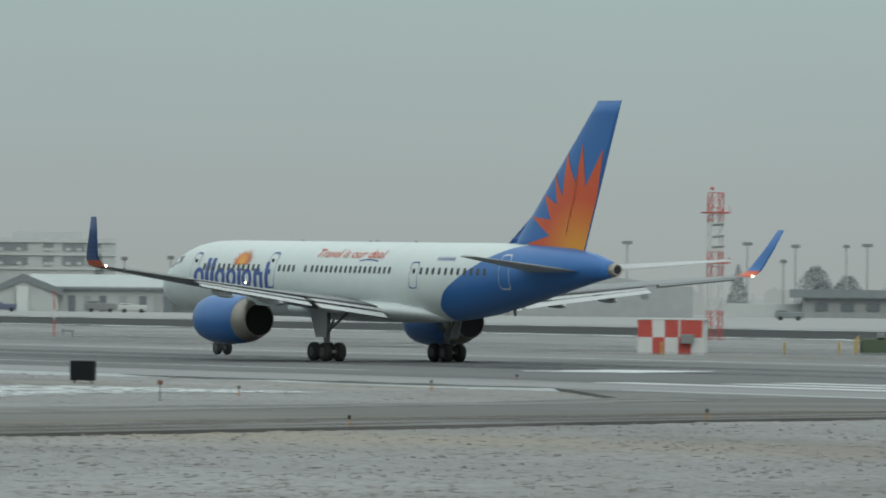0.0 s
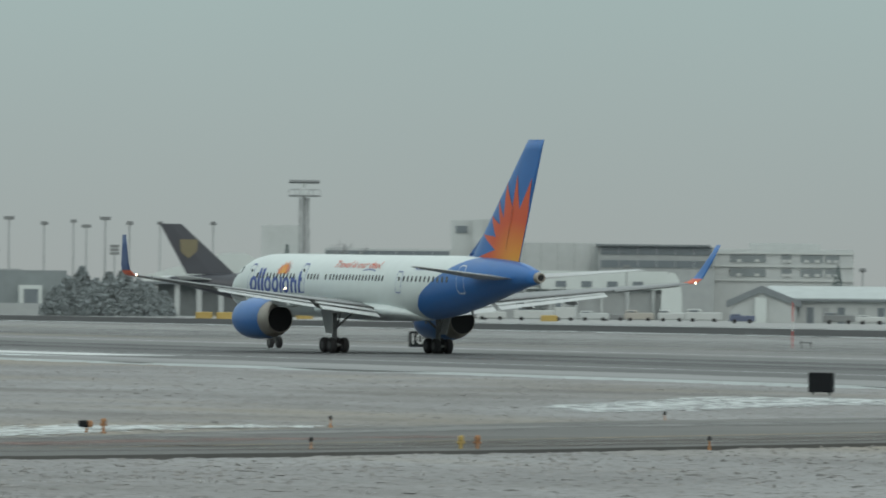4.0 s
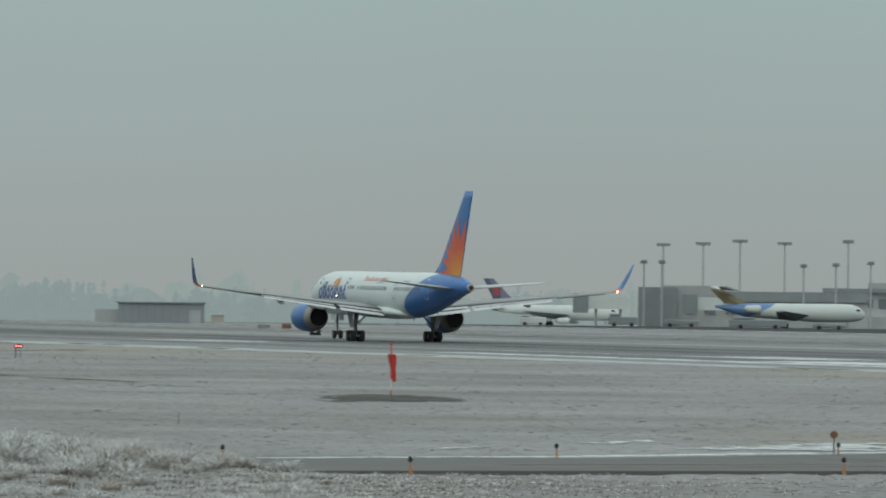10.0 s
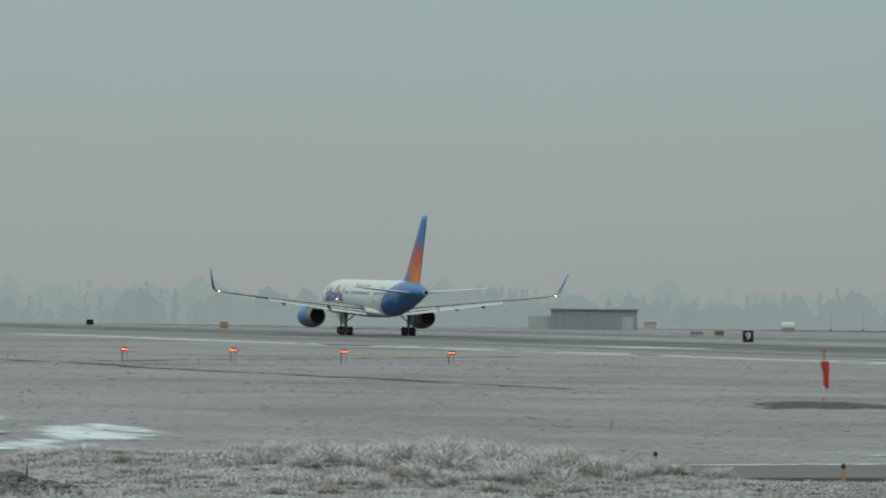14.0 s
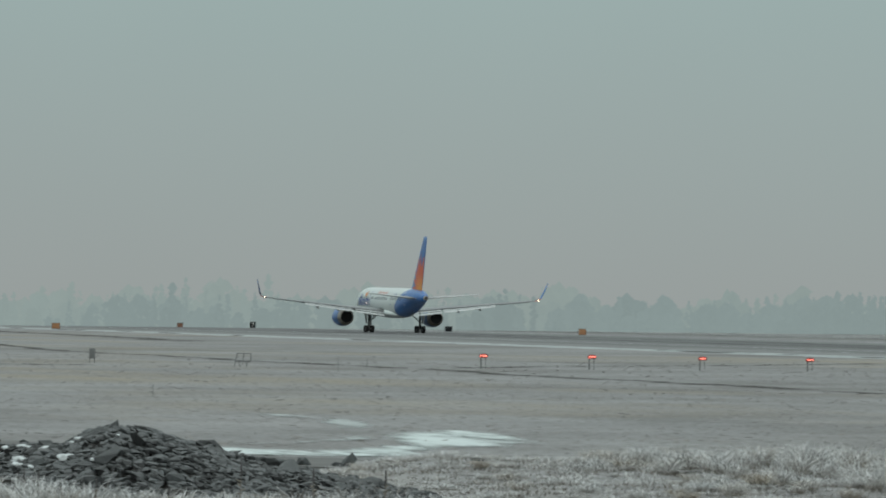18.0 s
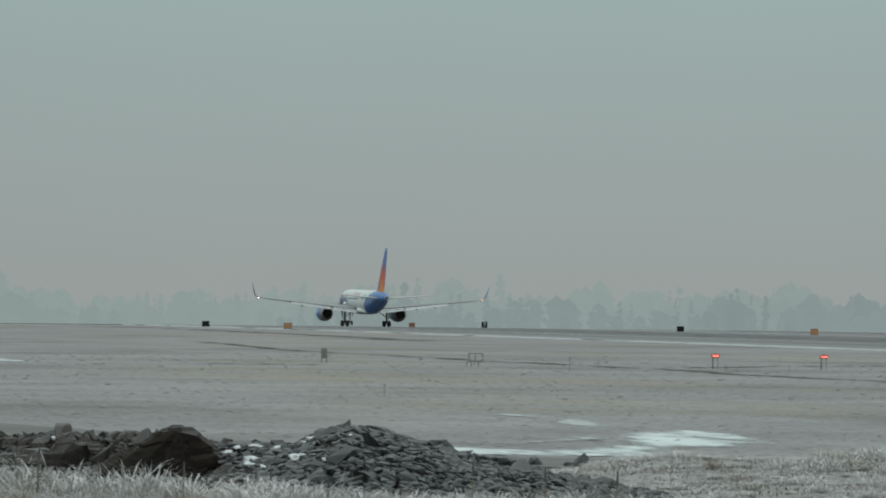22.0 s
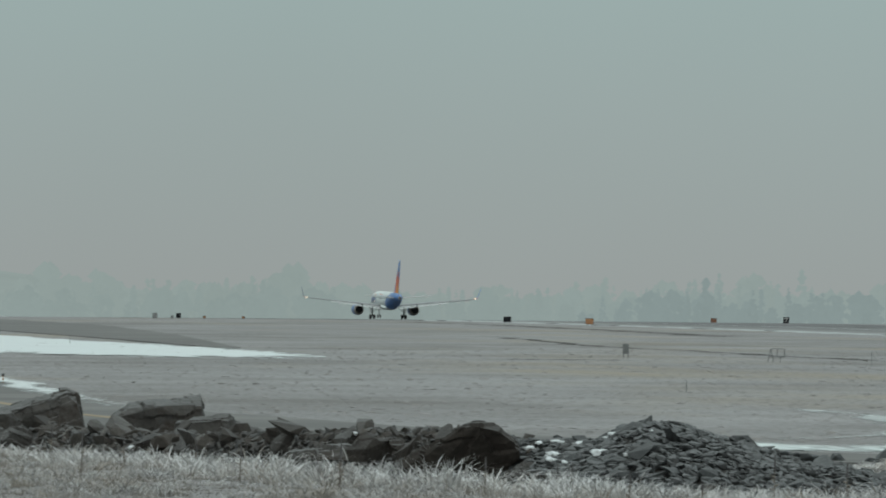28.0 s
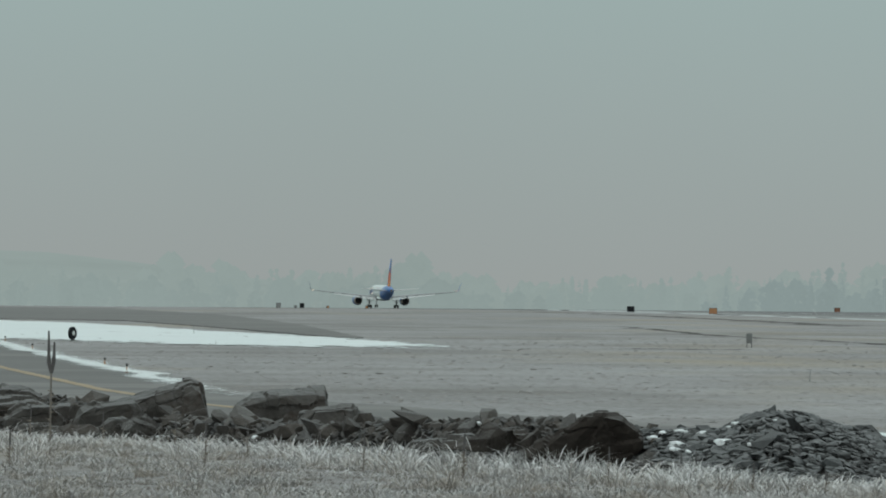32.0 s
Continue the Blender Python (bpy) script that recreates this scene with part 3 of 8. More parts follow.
patch("frozen_puddle", [(29, 184), (33, 182.5), (36.6, 184), (37.6, 191), (39.6, 199), (38, 203), (35, 196), (31.5, 199), (29.5, 192)], F_ICE, "frozen puddle shining white in the grass", "ice", 0.9, 0.22, cell=0.25)
trail("frozen_puddle", [(41.6, 222), (43, 236), (44.3, 243), (43.9, 252), (43.4, 260)], 2.2, F_ICE2, "thin patch of ice between the frosted grass", "ice")
trail("frozen_puddle", [(33, 200), (36, 204), (38.5, 209), (40, 216)], 1.8, F_ICE2, "thin patch of ice between the frosted grass", "ice")
sheet("side_taxiway", [(-40, 765), (34, 751), (46, 735), (48, 620), (48.3, 515), (50, 525), (60, 697), (67, 878), (66, 1085), (-40, 1085)], 0.02, M_TAXI, "dark grey side taxiway across the grass", "taxiway")
for x, w in ((292, 122), (262, 50)):
    trail("powder_snow", [(x, 180), (x + 2, 700), (x, 1700)], w, F_POWDER, "thin powder snow blown over the grass beyond the runway", "snow", 0.02, 12)
trail("ice_streak", [(156, 780), (155, 930), (153.5, 1060), (153, 1150)], 5.0, F_SNOW, "white streak of frozen snow along the runway", "snow", 0.06, level=True)
trail("ice_streak", [(166, 880), (169, 1000), (170, 1180)], 5.0, F_SNOW, "white streak of frozen snow on the runway shoulder", "snow", 0.07, level=True)
trail("ice_streak", [(30, 1190), (52, 1185), (66, 1178), (84, 1165)], 9.0, F_SNOW, "white streak of snow along the side taxiway", "snow", 0.06, level=True)
# dark wheel ruts and bare ground in the grass
trail("wheel_rut", [(76, 270), (81, 290), (85.5, 312), (86.5, 335), (86.5, 362), (85.2, 392), (85.6, 415), (86.7, 444), (84, 500), (84.6, 577), (87.2, 633), (96, 760)], 3.0, F_RUT, "dark bare track worn into the frosted grass", "track")
trail("wheel_rut", [(58, 449), (62, 452), (68, 453)], 6.0, F_RUT, "dark bare track worn into the frosted grass", "track", step=1)
trail("wheel_rut", [(118, 700), (126, 830), (131, 1000), (128, 1150)], 7.0, F_RUT, "dark bare track worn into the frosted grass", "track", step=5)
patch("bare_ground", [(77.2, 264), (81.5, 261), (85.2, 267), (88.4, 280), (87.6, 288), (83.2, 287), (79.8, 275)], F_EARTH, "bare dark earth round the foot of the windsock", "bare ground", 1.2, 0.25)
trail("wheel_rut", [(84, 447), (92, 458), (101.5, 476), (112, 488), (126.5, 507), (142, 530)], 3.2, F_RUT, "dark bare track worn into the frosted grass", "track")
HOLLOWS = ((27.5, 151, 0.8), (29.6, 146, 0.7), (33.4, 143.5, 0.8), (35.5, 145, 0.9), (38.2, 145.5, 0.7), (32, 152, 0.8), (30.5, 158, 1.1), (34.8, 156, 0.9), (36.8, 149.5, 0.7), (25.8, 144, 0.6), (31.5, 142.6, 0.6))
for x, y, r in HOLLOWS:
    patch("bare_ground", [(x - 0.6 * r, y), (x, y - 1.3 * r), (x + 0.6 * r, y), (x, y + 1.3 * r)], F_EARTH, "bare dark hollow between tufts of frosted grass", "bare ground", 0.3, 0.5, 0.03, 0.15)

# ---------------------------------------------------------------- the airliner
NOSE = 24.2
# distance behind the nose, half width, top, bottom
BODY = ((0.0, 0.06, 3.72, 3.55), (0.25, 0.5, 4.1, 3.12), (0.9, 0.98, 4.6, 2.75), (1.9, 1.36, 5.2, 2.5), (3.0, 1.6, 5.72, 2.36), (4.4, 1.79, 6.08, 2.28),
        (6.0, 1.87, 6.26, 2.25), (8.0, 1.88, 6.3, 2.24), (28.8, 1.88, 6.32, 2.2), (31.8, 1.87, 6.33, 2.26), (34.8, 1.80, 6.34, 2.55), (37.8, 1.62, 6.33, 3.05),
        (40.8, 1.32, 6.27, 3.62), (43.3, 0.98, 6.1, 4.1), (45.3, 0.66, 5.82, 4.46), (46.5, 0.42, 5.5, 4.66), (47.1, 0.30, 5.32, 4.74))


def body_at(y):
    d = NOSE - y
    cols = list(zip(*BODY))
    return [float(np.interp(d, cols[0], c)) for c in cols[1:]]


def body_point(y, a, out=0.0):
    """On the skin at station y; a: 0 at the crown, positive towards the left side."""
    w, t, b = body_at(y)
    h, zc = (t - b) / 2, (t + b) / 2
    return Vector((-(w + out) * math.sin(a), y, zc + (h + out) * math.cos(a)))


def body_side(y, z, out=0.0, side=-1):
    """On the skin at station y and height z."""
    w, t, b = body_at(y)
    h, zc = (t - b) / 2, (t + b) / 2
    c = max(-1.0, min(1.0, (z - zc) / h))
    s = math.sqrt(max(0.0, 1 - c * c))
    return Vector((side * (w * s + out * s), y, z + out * c))


def blue_edge(z):
    """Where the blue tail paint begins."""
    return float(np.interp(z, (2.1, 2.3, 3.0, 3.88, 4.92, 5.65, 6.1, 6.34), (-7.6, -7.72, -7.9, -8.87, -11.1, -12.84, -14.2, -15.6)))


def foil(chord, thick, n=9):
    """An aerofoil outline (along chord from 0 to -chord, height)."""
    up = [(i / (n - 1)) ** 1.6 for i in range(n)]
    f = lambda u: thick * chord * 5 * (0.2969 * math.sqrt(u) - 0.126 * u - 0.3516 * u * u + 0.2843 * u ** 3 - 0.1015 * u ** 4)
    return [(-u * chord, f(u)) for u in up] + [(-u * chord, -0.6 * f(u)) for u in reversed(up[1:-1])]


def wing_z(x):
    return 2.93 + 0.1056 * (abs(x) - 1.88)


def wing_le(x):
    return 5.9 - 0.53 * (abs(x) - 1.88)


def wing_te(x):
    x = abs(x)
    return -2.3 if x < 6.2 else -2.3 - 2.72 * (x - 6.2) / 13.1


def wing_mesh(x0, x1, back0=0.0, back1=0.0, n=6):
    """A length of wing between two span stations; back: how much of the chord is left to the flap."""
    bm = bmesh.new()
    rings = []
    for i in range(n + 1):
        x = x0 + (x1 - x0) * i / n
        c = wing_le(x) - wing_te(x)
        th = 0.125 - 0.03 * abs(x) / 19
        rings.append([(x, wing_le(x) + u, wing_z(x) + v) for u, v in foil(c, th)])
    loft(bm, rings)
    bmesh.ops.recalc_face_normals(bm, faces=bm.faces)
    return bm


def panel(bm, a, b, ca, cb, droop, th=0.13):
    """A flap panel: leading edge from a to b, chords ca and cb, drooping by degrees."""
    rings = []
    for p, c in ((a, ca), (b, cb)):
        dy, dz = -math.cos(radians(droop)), -math.sin(radians(droop))
        rings.append([(p[0], p[1] + dy * u * c + dz * v * -1, p[2] + dz * u * c + dy * v * -1) for u, v in ((0, 0), (0.12, th * 0.5), (0.5, th * 0.45), (1, 0.02), (0.5, -th * 0.4), (0.12, -th * 0.45))])
    loft(bm, rings)


def fin_half(y, z):
    """Half thickness of the fin at a place on its side."""
    le = -13.0 - 7.85 * (z - 6.2) / 7.36
    te = -19.75 - 3.35 * (z - 5.8) / 7.76
    c = max(0.3, le - te)
    u = min(1.0, max(0.0, (le - y) / c))
    return 5 * 0.10 * c * max(0.0, 0.2969 * math.sqrt(u) - 0.126 * u - 0.3516 * u * u + 0.2843 * u ** 3 - 0.1015 * u ** 4)


def star(bm, outline, centre, place, div=6):
    """Fills a star-shaped outline with small faces that lie on a curved surface."""
    n = len(outline)
    for i in range(n):
        p, q = outline[i], outline[(i + 1) % n]
        rows = []
        for k in range(div + 1):
            f = k / div
            a = (centre[0] + (p[0] - centre[0]) * f, centre[1] + (p[1] - centre[1]) * f)
            b = (centre[0] + (q[0] - centre[0]) * f, centre[1] + (q[1] - centre[1]) * f)
            m = max(1, k)
            rows.append([bm.verts.new(place(a[0] + (b[0] - a[0]) * j / m, a[1] + (b[1] - a[1]) * j / m)) for j in range(m + 1 if k else 1)])
        for k in range(div):
            r0, r1 = rows[k], rows[k + 1]
            if len(r0) == 1:
                bm.faces.new((r0[0], r1[0], r1[1]))
                continue
            for j in range(len(r0) - 1):
                bm.faces.new((r0[j], r1[j], r1[j + 1]))
                bm.faces.new((r0[j], r1[j + 1], r0[j + 1]))
            bm.faces.new((r0[-1], r1[-2], r1[-1]))
    bmesh.ops.remove_doubles(bm, verts=bm.verts, dist=0.0005)


def flame_paint(name, y0, z0, reach):
    """Orange paint that runs to yellow near a point."""
    m = bpy.data.materials.new(name)
    m.use_nodes = True
    n, l = m.node_tree.nodes, m.node_tree.links
    b = n["Principled BSDF"]
    b.inputs["Roughness"].default_value = 0.35
    co, sub, ln, rg, ramp = n.new("ShaderNodeTexCoord"), n.new("ShaderNodeVectorMath"), n.new("ShaderNodeVectorMath"), n.new("ShaderNodeMapRange"), n.new("ShaderNodeMix")
    sub.operation, ln.operation = "SUBTRACT", "LENGTH"
    sub.inputs[1].default_value = (0, y0, z0)
    flat = n.new("ShaderNodeVectorMath")
    flat.operation = "MULTIPLY"
    flat.inputs[1].default_value = (0, 1, 1)
    rg.inputs["From Max"].default_value = reach
    ramp.data_type = "RGBA"
    ramp.inputs["A"].default_value = (0.74, 0.38, 0.035, 1)
    ramp.inputs["B"].default_value = (0.60, 0.095, 0.035, 1)
    l.new(co.outputs["Object"], sub.inputs[0])
    l.new(sub.outputs[0], flat.inputs[0])
    l.new(flat.outputs[0], ln.inputs[0])
    l.new(ln.outputs["Value"], rg.inputs["Value"])
    l.new(rg.outputs["Result"], ramp.inputs["Factor"])
    l.new(ramp.outputs["Result"], b.inputs["Base Color"])
    return m


def wheel(parent, x, y, r, w, name="wheel"):
    bm = bmesh.new()
    revolve(bm, [(-w / 2, r * 0.55), (-w / 2, r * 0.86), (-w * 0.36, r * 0.97), (0, r), (w * 0.36, r * 0.97), (w / 2, r * 0.86), (w / 2, r * 0.55)], "X", (x, y, r), 20)
    ob = part(name, bm, M_TYRE, parent, smooth=True)
    bm = bmesh.new()
    revolve(bm, [(-w * 0.52, r * 0.15), (-w * 0.5, r * 0.5), (w * 0.5, r * 0.5), (w * 0.52, r * 0.15)], "X", (x, y, r), 14)
    part("rim", bm, M_RIM, ob, "dark grey metal rim")
    return ob


def airliner():
    jet = thing("airliner", "white and blue twin-engine jet airliner with an orange sunburst fin", "airplane")
    N = 40
    # fuselage, painted white ahead of the slanting edge and blue behind it
    bm = bmesh.new()
    rings = []
    front = [0.0, 0.1, 0.25, 0.5, 0.9, 1.4, 1.9, 2.4, 3.0, 3.7, 4.4, 5.2, 6, 8, 12, 16, 20, 24, 27, 29]
    for d in front:
        rings.append([body_point(NOSE - d, 2 * math.pi * i / N) for i in range(N)])
    edge = []
    for i in range(N):
        a = 2 * math.pi * i / N
        y = -9.0
        for _ in range(8):
            y = blue_edge(body_point(y, a).z)
        edge.append((a, y))
    for k in (0.25, 0.5, 0.75, 1.0):
        rings.append([body_point((NOSE - 29) + (y - (NOSE - 29)) * k, a) for a, y in edge])
    loft(bm, rings, cap1=False)
    bmesh.ops.recalc_face_normals(bm, faces=bm.faces)
    part("fuselage", bm, M_WHITE, jet, "glossy white fuselage", smooth=True)
    bm = bmesh.new()
    tail_y = NOSE - 46.8
    rings = [[body_point(y + (tail_y - y) * k, a) for a, y in edge] for k in [i / 14 for i in range(15)]]
    loft(bm, rings, cap0=False)
    bmesh.ops.recalc_face_normals(bm, faces=bm.faces)
    part("tail_section", bm, M_BLUE, jet, "blue painted tail section", smooth=True)
    w, t, b = body_at(tail_y)
    bm = bmesh.new()
    revolve(bm, [(0, 0.36), (-0.35, 0.30), (-0.36, 0.22), (-0.1, 0.2)], "Y", (0, tail_y, (t + b) / 2), 18)
    exhaust = part("exhaust_cone", bm, M_BARE, jet, "bare metal exhaust cone", smooth=True)
    bm = bmesh.new()
    revolve(bm, [(-0.365, 0.2), (-0.3, 0.19)], "Y", (0, tail_y, (t + b) / 2), 16)
    part("exhaust_hole", bm, M_BLACK, exhaust)

    # belly fairing between the wings
    bm = bmesh.new()
    rings = []
    for y, wd, zb, zt in ((9.5, 0.5, 2.5, 2.8), (8, 1.6, 2.2, 3.2), (5, 1.98, 2.1, 3.4), (0, 2.05, 2.06, 3.5), (-3.5, 1.98, 2.1, 3.4), (-6.0, 1.6, 2.2, 3.1), (-7.4, 0.5, 2.3, 2.6)):
        rings.append([(wd * math.cos(2 * math.pi * i / 24), y, (zb + zt) / 2 + (zt - zb) / 2 * math.sin(2 * math.pi * i / 24)) for i in range(24)])
    loft(bm, rings)
    bmesh.ops.recalc_face_normals(bm, faces=bm.faces)
    part("belly_fairing", bm, M_WHITE, jet, smooth=True)

    # cabin windows and doors on both sides
    wm = None
    for side in (-1, 1):
        ys = [8.6 - 0.52 * i for i in range(4)] + [5.75] + [5.02 - 0.515 * i for i in range(17)] + [-6.5 - 0.62 * i for i in range(11)] + [17.0 - 0.55 * i for i in range(12)]
        for y in ys:
            if wm is None:
                bm = bmesh.new()
                pts = [(0.13 * math.copysign(abs(math.cos(a)) ** 0.6, math.cos(a)), 0.2 * math.copysign(abs(math.sin(a)) ** 0.6, math.sin(a))) for a in [2 * math.pi * i / 12 for i in range(12)]]
                loft(bm, [[(0, u, v) for u, v in pts], [(0.02, u * 0.94, v * 0.94) for u, v in pts]])
                bmesh.ops.recalc_face_normals(bm, faces=bm.faces)
                wm = mesh_of(bm, "window", M_GLASS)
            p = body_side(y, 4.83, 0.0, side)
            ob = new("window", wm)
            ob.parent = jet
            w_, t_, b_ = body_at(y)
            tilt = math.degrees(math.asin(max(-1, min(1, (4.83 - (t_ + b_) / 2) / ((t_ + b_) / 2 - b_)))))
            ob.matrix_basis = pose(p.x, p.y, p.z, 0, 0, 0 if side > 0 else 180) @ pose(-0.008, 0, 0, 0, -tilt, 0)
        for y, z0, z1, wd in ((18.1, 3.75, 5.6, 0.42), (9.5, 3.75, 5.68, 0.45), (-5.8, 3.9, 5.3, 0.42), (-14.4, 3.95, 5.75, 0.45)):
            bm = bmesh.new()
            outline = []
            for k in range(28):
                a = 2 * math.pi * k / 28
                c, s = math.cos(a), math.sin(a)
                outline.append((y + wd * math.copysign(abs(c) ** 0.35, c), (z0 + z1) / 2 + (z1 - z0) / 2 * math.copysign(abs(s) ** 0.35, s)))
            cy, cz = y, (z0 + z1) / 2
            n = len(outline)
            for k in range(n):
                p, q = outline[k], outline[(k + 1) % n]
                sh = lambda e, f: (cy + (e[0] - cy) * f, cz + (e[1] - cz) * f)
                pi_, qi_ = sh(p, 0.92), sh(q, 0.92)
                vs = [bm.verts.new(body_side(*e, 0.02, side)) for e in (p, q, qi_, pi_)]
                bm.faces.new(vs)
            dm = part("door_outline", bm, M_LETTER_B if y > -10 else M_SILVER, jet, "thin blue door outline" if y > -10 else "silver door outline")
            bm = bmesh.new()
            p = body_side(y + 0.02, z1 - 0.5, 0.0, side)
            box(bm, p.x - 0.02, p.x + 0.02, y - 0.1, y + 0.12, z1 - 0.62, z1 - 0.36)
            part("door_window", bm, M_GLASS, dm)
        # blue airline name as plain bars and rings, with the sunburst above it
        bars = ((16.78, 16.38, 3.75, 5.3), (16.2, 15.8, 3.75, 5.3), (13.12, 12.76, 3.75, 4.78), (11.32, 10.98, 3.75, 4.78), (10.98, 10.66, 4.42, 4.78), (10.66, 10.34, 3.75, 4.6), (10.1, 9.74, 3.75, 5.15), (9.74, 9.5, 4.5, 4.75))
        for y0, y1, z0, z1 in bars:
            bm = bmesh.new()
            grid = [[bm.verts.new(body_side(y0 + (y1 - y0) * i / 2, z0 + (z1 - z0) * k / 8, 0.014, side)) for k in range(9)] for i in range(3)]
            for i in range(2):
                for k in range(8):
                    bm.faces.new((grid[i][k], grid[i + 1][k], grid[i + 1][k + 1], grid[i][k + 1]))
            part("name_bar", bm, M_LETTER_B, jet, "dark blue bar of the airline name")
        for yc, hw in ((17.5, 0.6), (15.1, 0.56), (13.85, 0.56), (12.1, 0.56)):
            bm = bmesh.new()
            ring = [[bm.verts.new(body_side(yc + hw * f * math.cos(2 * math.pi * k / 20), 4.26 + 0.53 * f2 * math.sin(2 * math.pi * k / 20), 0.014, side)) for k in range(20)] for f, f2 in ((1, 1), (0.72, 0.77), (0.42, 0.54))]
            for r0, r1 in zip(ring, ring[1:]):
                for k in range(20):
                    bm.faces.new((r0[k], r0[(k + 1) % 20], r1[(k + 1) % 20], r1[k]))
            part("name_ring", bm, M_LETTER_B, jet, "dark blue ring of the airline name")
        bm = bmesh.new()
        rays = []
        for k in range(15):
            u = radians(-8 + 196 * k / 14)
            reach = (1.5 - 0.35 * k / 14) * (1.0 if k % 2 == 0 else 0.86) * (0.72 if k in (0, 14) else 1)
            rays.append((12.95 - 0.95 * reach * math.cos(u), 5.06 + 0.62 * reach * math.sin(u + 0.06)))
            if k < 14:
                v = radians(-8 + 196 * (k + 0.5) / 14)
                rays.append((12.95 - 0.62 * math.cos(v), 5.06 + 0.44 * math.sin(v)))
        star(bm, rays, (12.95, 5.1), lambda y, z: body_side(y, z, 0.03, side), 4)
        part("sunburst_emblem", bm, M_FLAME_SMALL, jet, "orange and yellow sunburst emblem", smooth=True)
        bm = bmesh.new()
        for i in range(10):
            y = -7.8 - 0.18 * i
            vs = [bm.verts.new(body_side(yy, zz, 0.03, side)) for yy, zz in ((y, 5.38), (y - 0.07, 5.38), (y - 0.11, 5.56), (y - 0.04, 5.56))]
            bm.faces.new(vs)
        part("registration_bars", bm, M_LETTER_B, jet, "small blue bars of the registration")
        bm = bmesh.new()
        g = [[bm.verts.new(body_side(0.2 - 1.95 * i / 8, 5.25 + 0.09 * math.sin(math.pi * i / 8) + dz, 0.014, side)) for dz in (0, 0.06)] for i in range(9)]
        for a, b in zip(g, g[1:]):
            bm.faces.new((a[0], b[0], b[1], a[1]))
        part("underline", bm, M_LETTER_B, jet, "curved blue underline")
        # slogan, bent on to the skin
        tx = written("Travel is our deal.", 0.8, jet, Matrix.Identity(4), M_LETTER_R, "slogan", 0.3, 0.0, 7.2)
        for v in tx.data.vertices:
            v.co = body_side(1.45 - (v.co.x if side < 0 else -v.co.x), 5.63 + v.co.y * 0.78, 0.04, side)
        tx["label"] = "slanted red slogan lettering"

    # wing inspection lamps on the fuselage sides
    for side in (-1, 1):
        bm = bmesh.new()
        bmesh.ops.create_icosphere(bm, subdivisions=2, radius=0.055, matrix=Matrix.Translation(body_side(12.2, 4.0, 0.03, side)))
        part("inspection_lamp", bm, M_NAVLIGHT, jet, "lit white wing inspection lamp", smooth=True)

    # cockpit glass
    for side in (-1, 1):
        for k, (y0, y1, z0, z1) in enumerate(((21.9, 21.35, 4.75, 5.2), (21.3, 20.75, 4.9, 5.38), (20.7, 20.2, 5.0, 5.42))):
            bm = bmesh.new()
            vs = [bm.verts.new(body_side(y, z, 0.015, side)) for y, z in ((y0, z0), (y1, z0 + 0.02), (y1, z1), (y0, z1 - 0.08))]
            bm.faces.new(vs)
            part("cockpit_window", bm, M_GLASS, jet)

    # fin with the painted sunburst, and its rudder
    bm = bmesh.new()
    rings = []
    for k in range(13):
        z = 5.9 + (13.56 - 5.9) * k / 12
        le = -13.0 - 7.85 * (z - 6.2) / 7.36
        te = -19.75 - 3.35 * (z - 5.8) / 7.76
        if k < 3:
            le += (3 - k) * 0.35
        ys = [le + (te - le) * (i / 14) ** 1.3 for i in range(15)]
        rings.append([(fin_half(y, z), y, z) for y in ys] + [(-fin_half(y, z), y, z) for y in reversed(ys[1:-1])])
    loft(bm, rings)
    bmesh.ops.recalc_face_normals(bm, faces=bm.faces)
    fin = part("fin", bm, M_BLUE, jet, "blue swept tail fin", smooth=True)
    burst = [(-14.64, 6.3), (-16.86, 6.74), (-15.05, 7.71), (-16.96, 7.55), (-16.17, 8.87), (-17.51, 8.32), (-17.1, 10.01), (-18.0, 8.72), (-18.25, 10.98), (-19.31, 9.09),
             (-19.78, 11.43), (-20.0, 9.25), (-21.57, 11.16), (-20.95, 8.77), (-19.75, 5.95), (-17.47, 6.12)]
    for side in (-1, 1):
        bm = bmesh.new()
        star(bm, burst, (-18.18, 6.57), lambda y, z: Vector((side * (fin_half(y, z) + 0.02), y, z)), 9)
        part("sunburst", bm, M_FLAME, fin, "orange sunburst running to yellow", smooth=True)

    # tailplane
    for side in (-1, 1):
        bm = bmesh.new()
        rings = []
        for k in range(5):
            x = 0.7 + 6.95 * k / 4
            le, te, z = -15.4 - 5.0 * (x - 0.7) / 6.95, -20.4 - 1.55 * (x - 0.7) / 6.95, 4.95 + 0.66 * (x - 0.7) / 6.95
            rings.append([(side * x, le + u, z + v) for u, v in foil(le - te, 0.09)])
        loft(bm, rings)
        bmesh.ops.recalc_face_normals(bm, faces=bm.faces)
        part("tailplane", bm, M_WING, jet, "light grey tailplane", smooth=True)

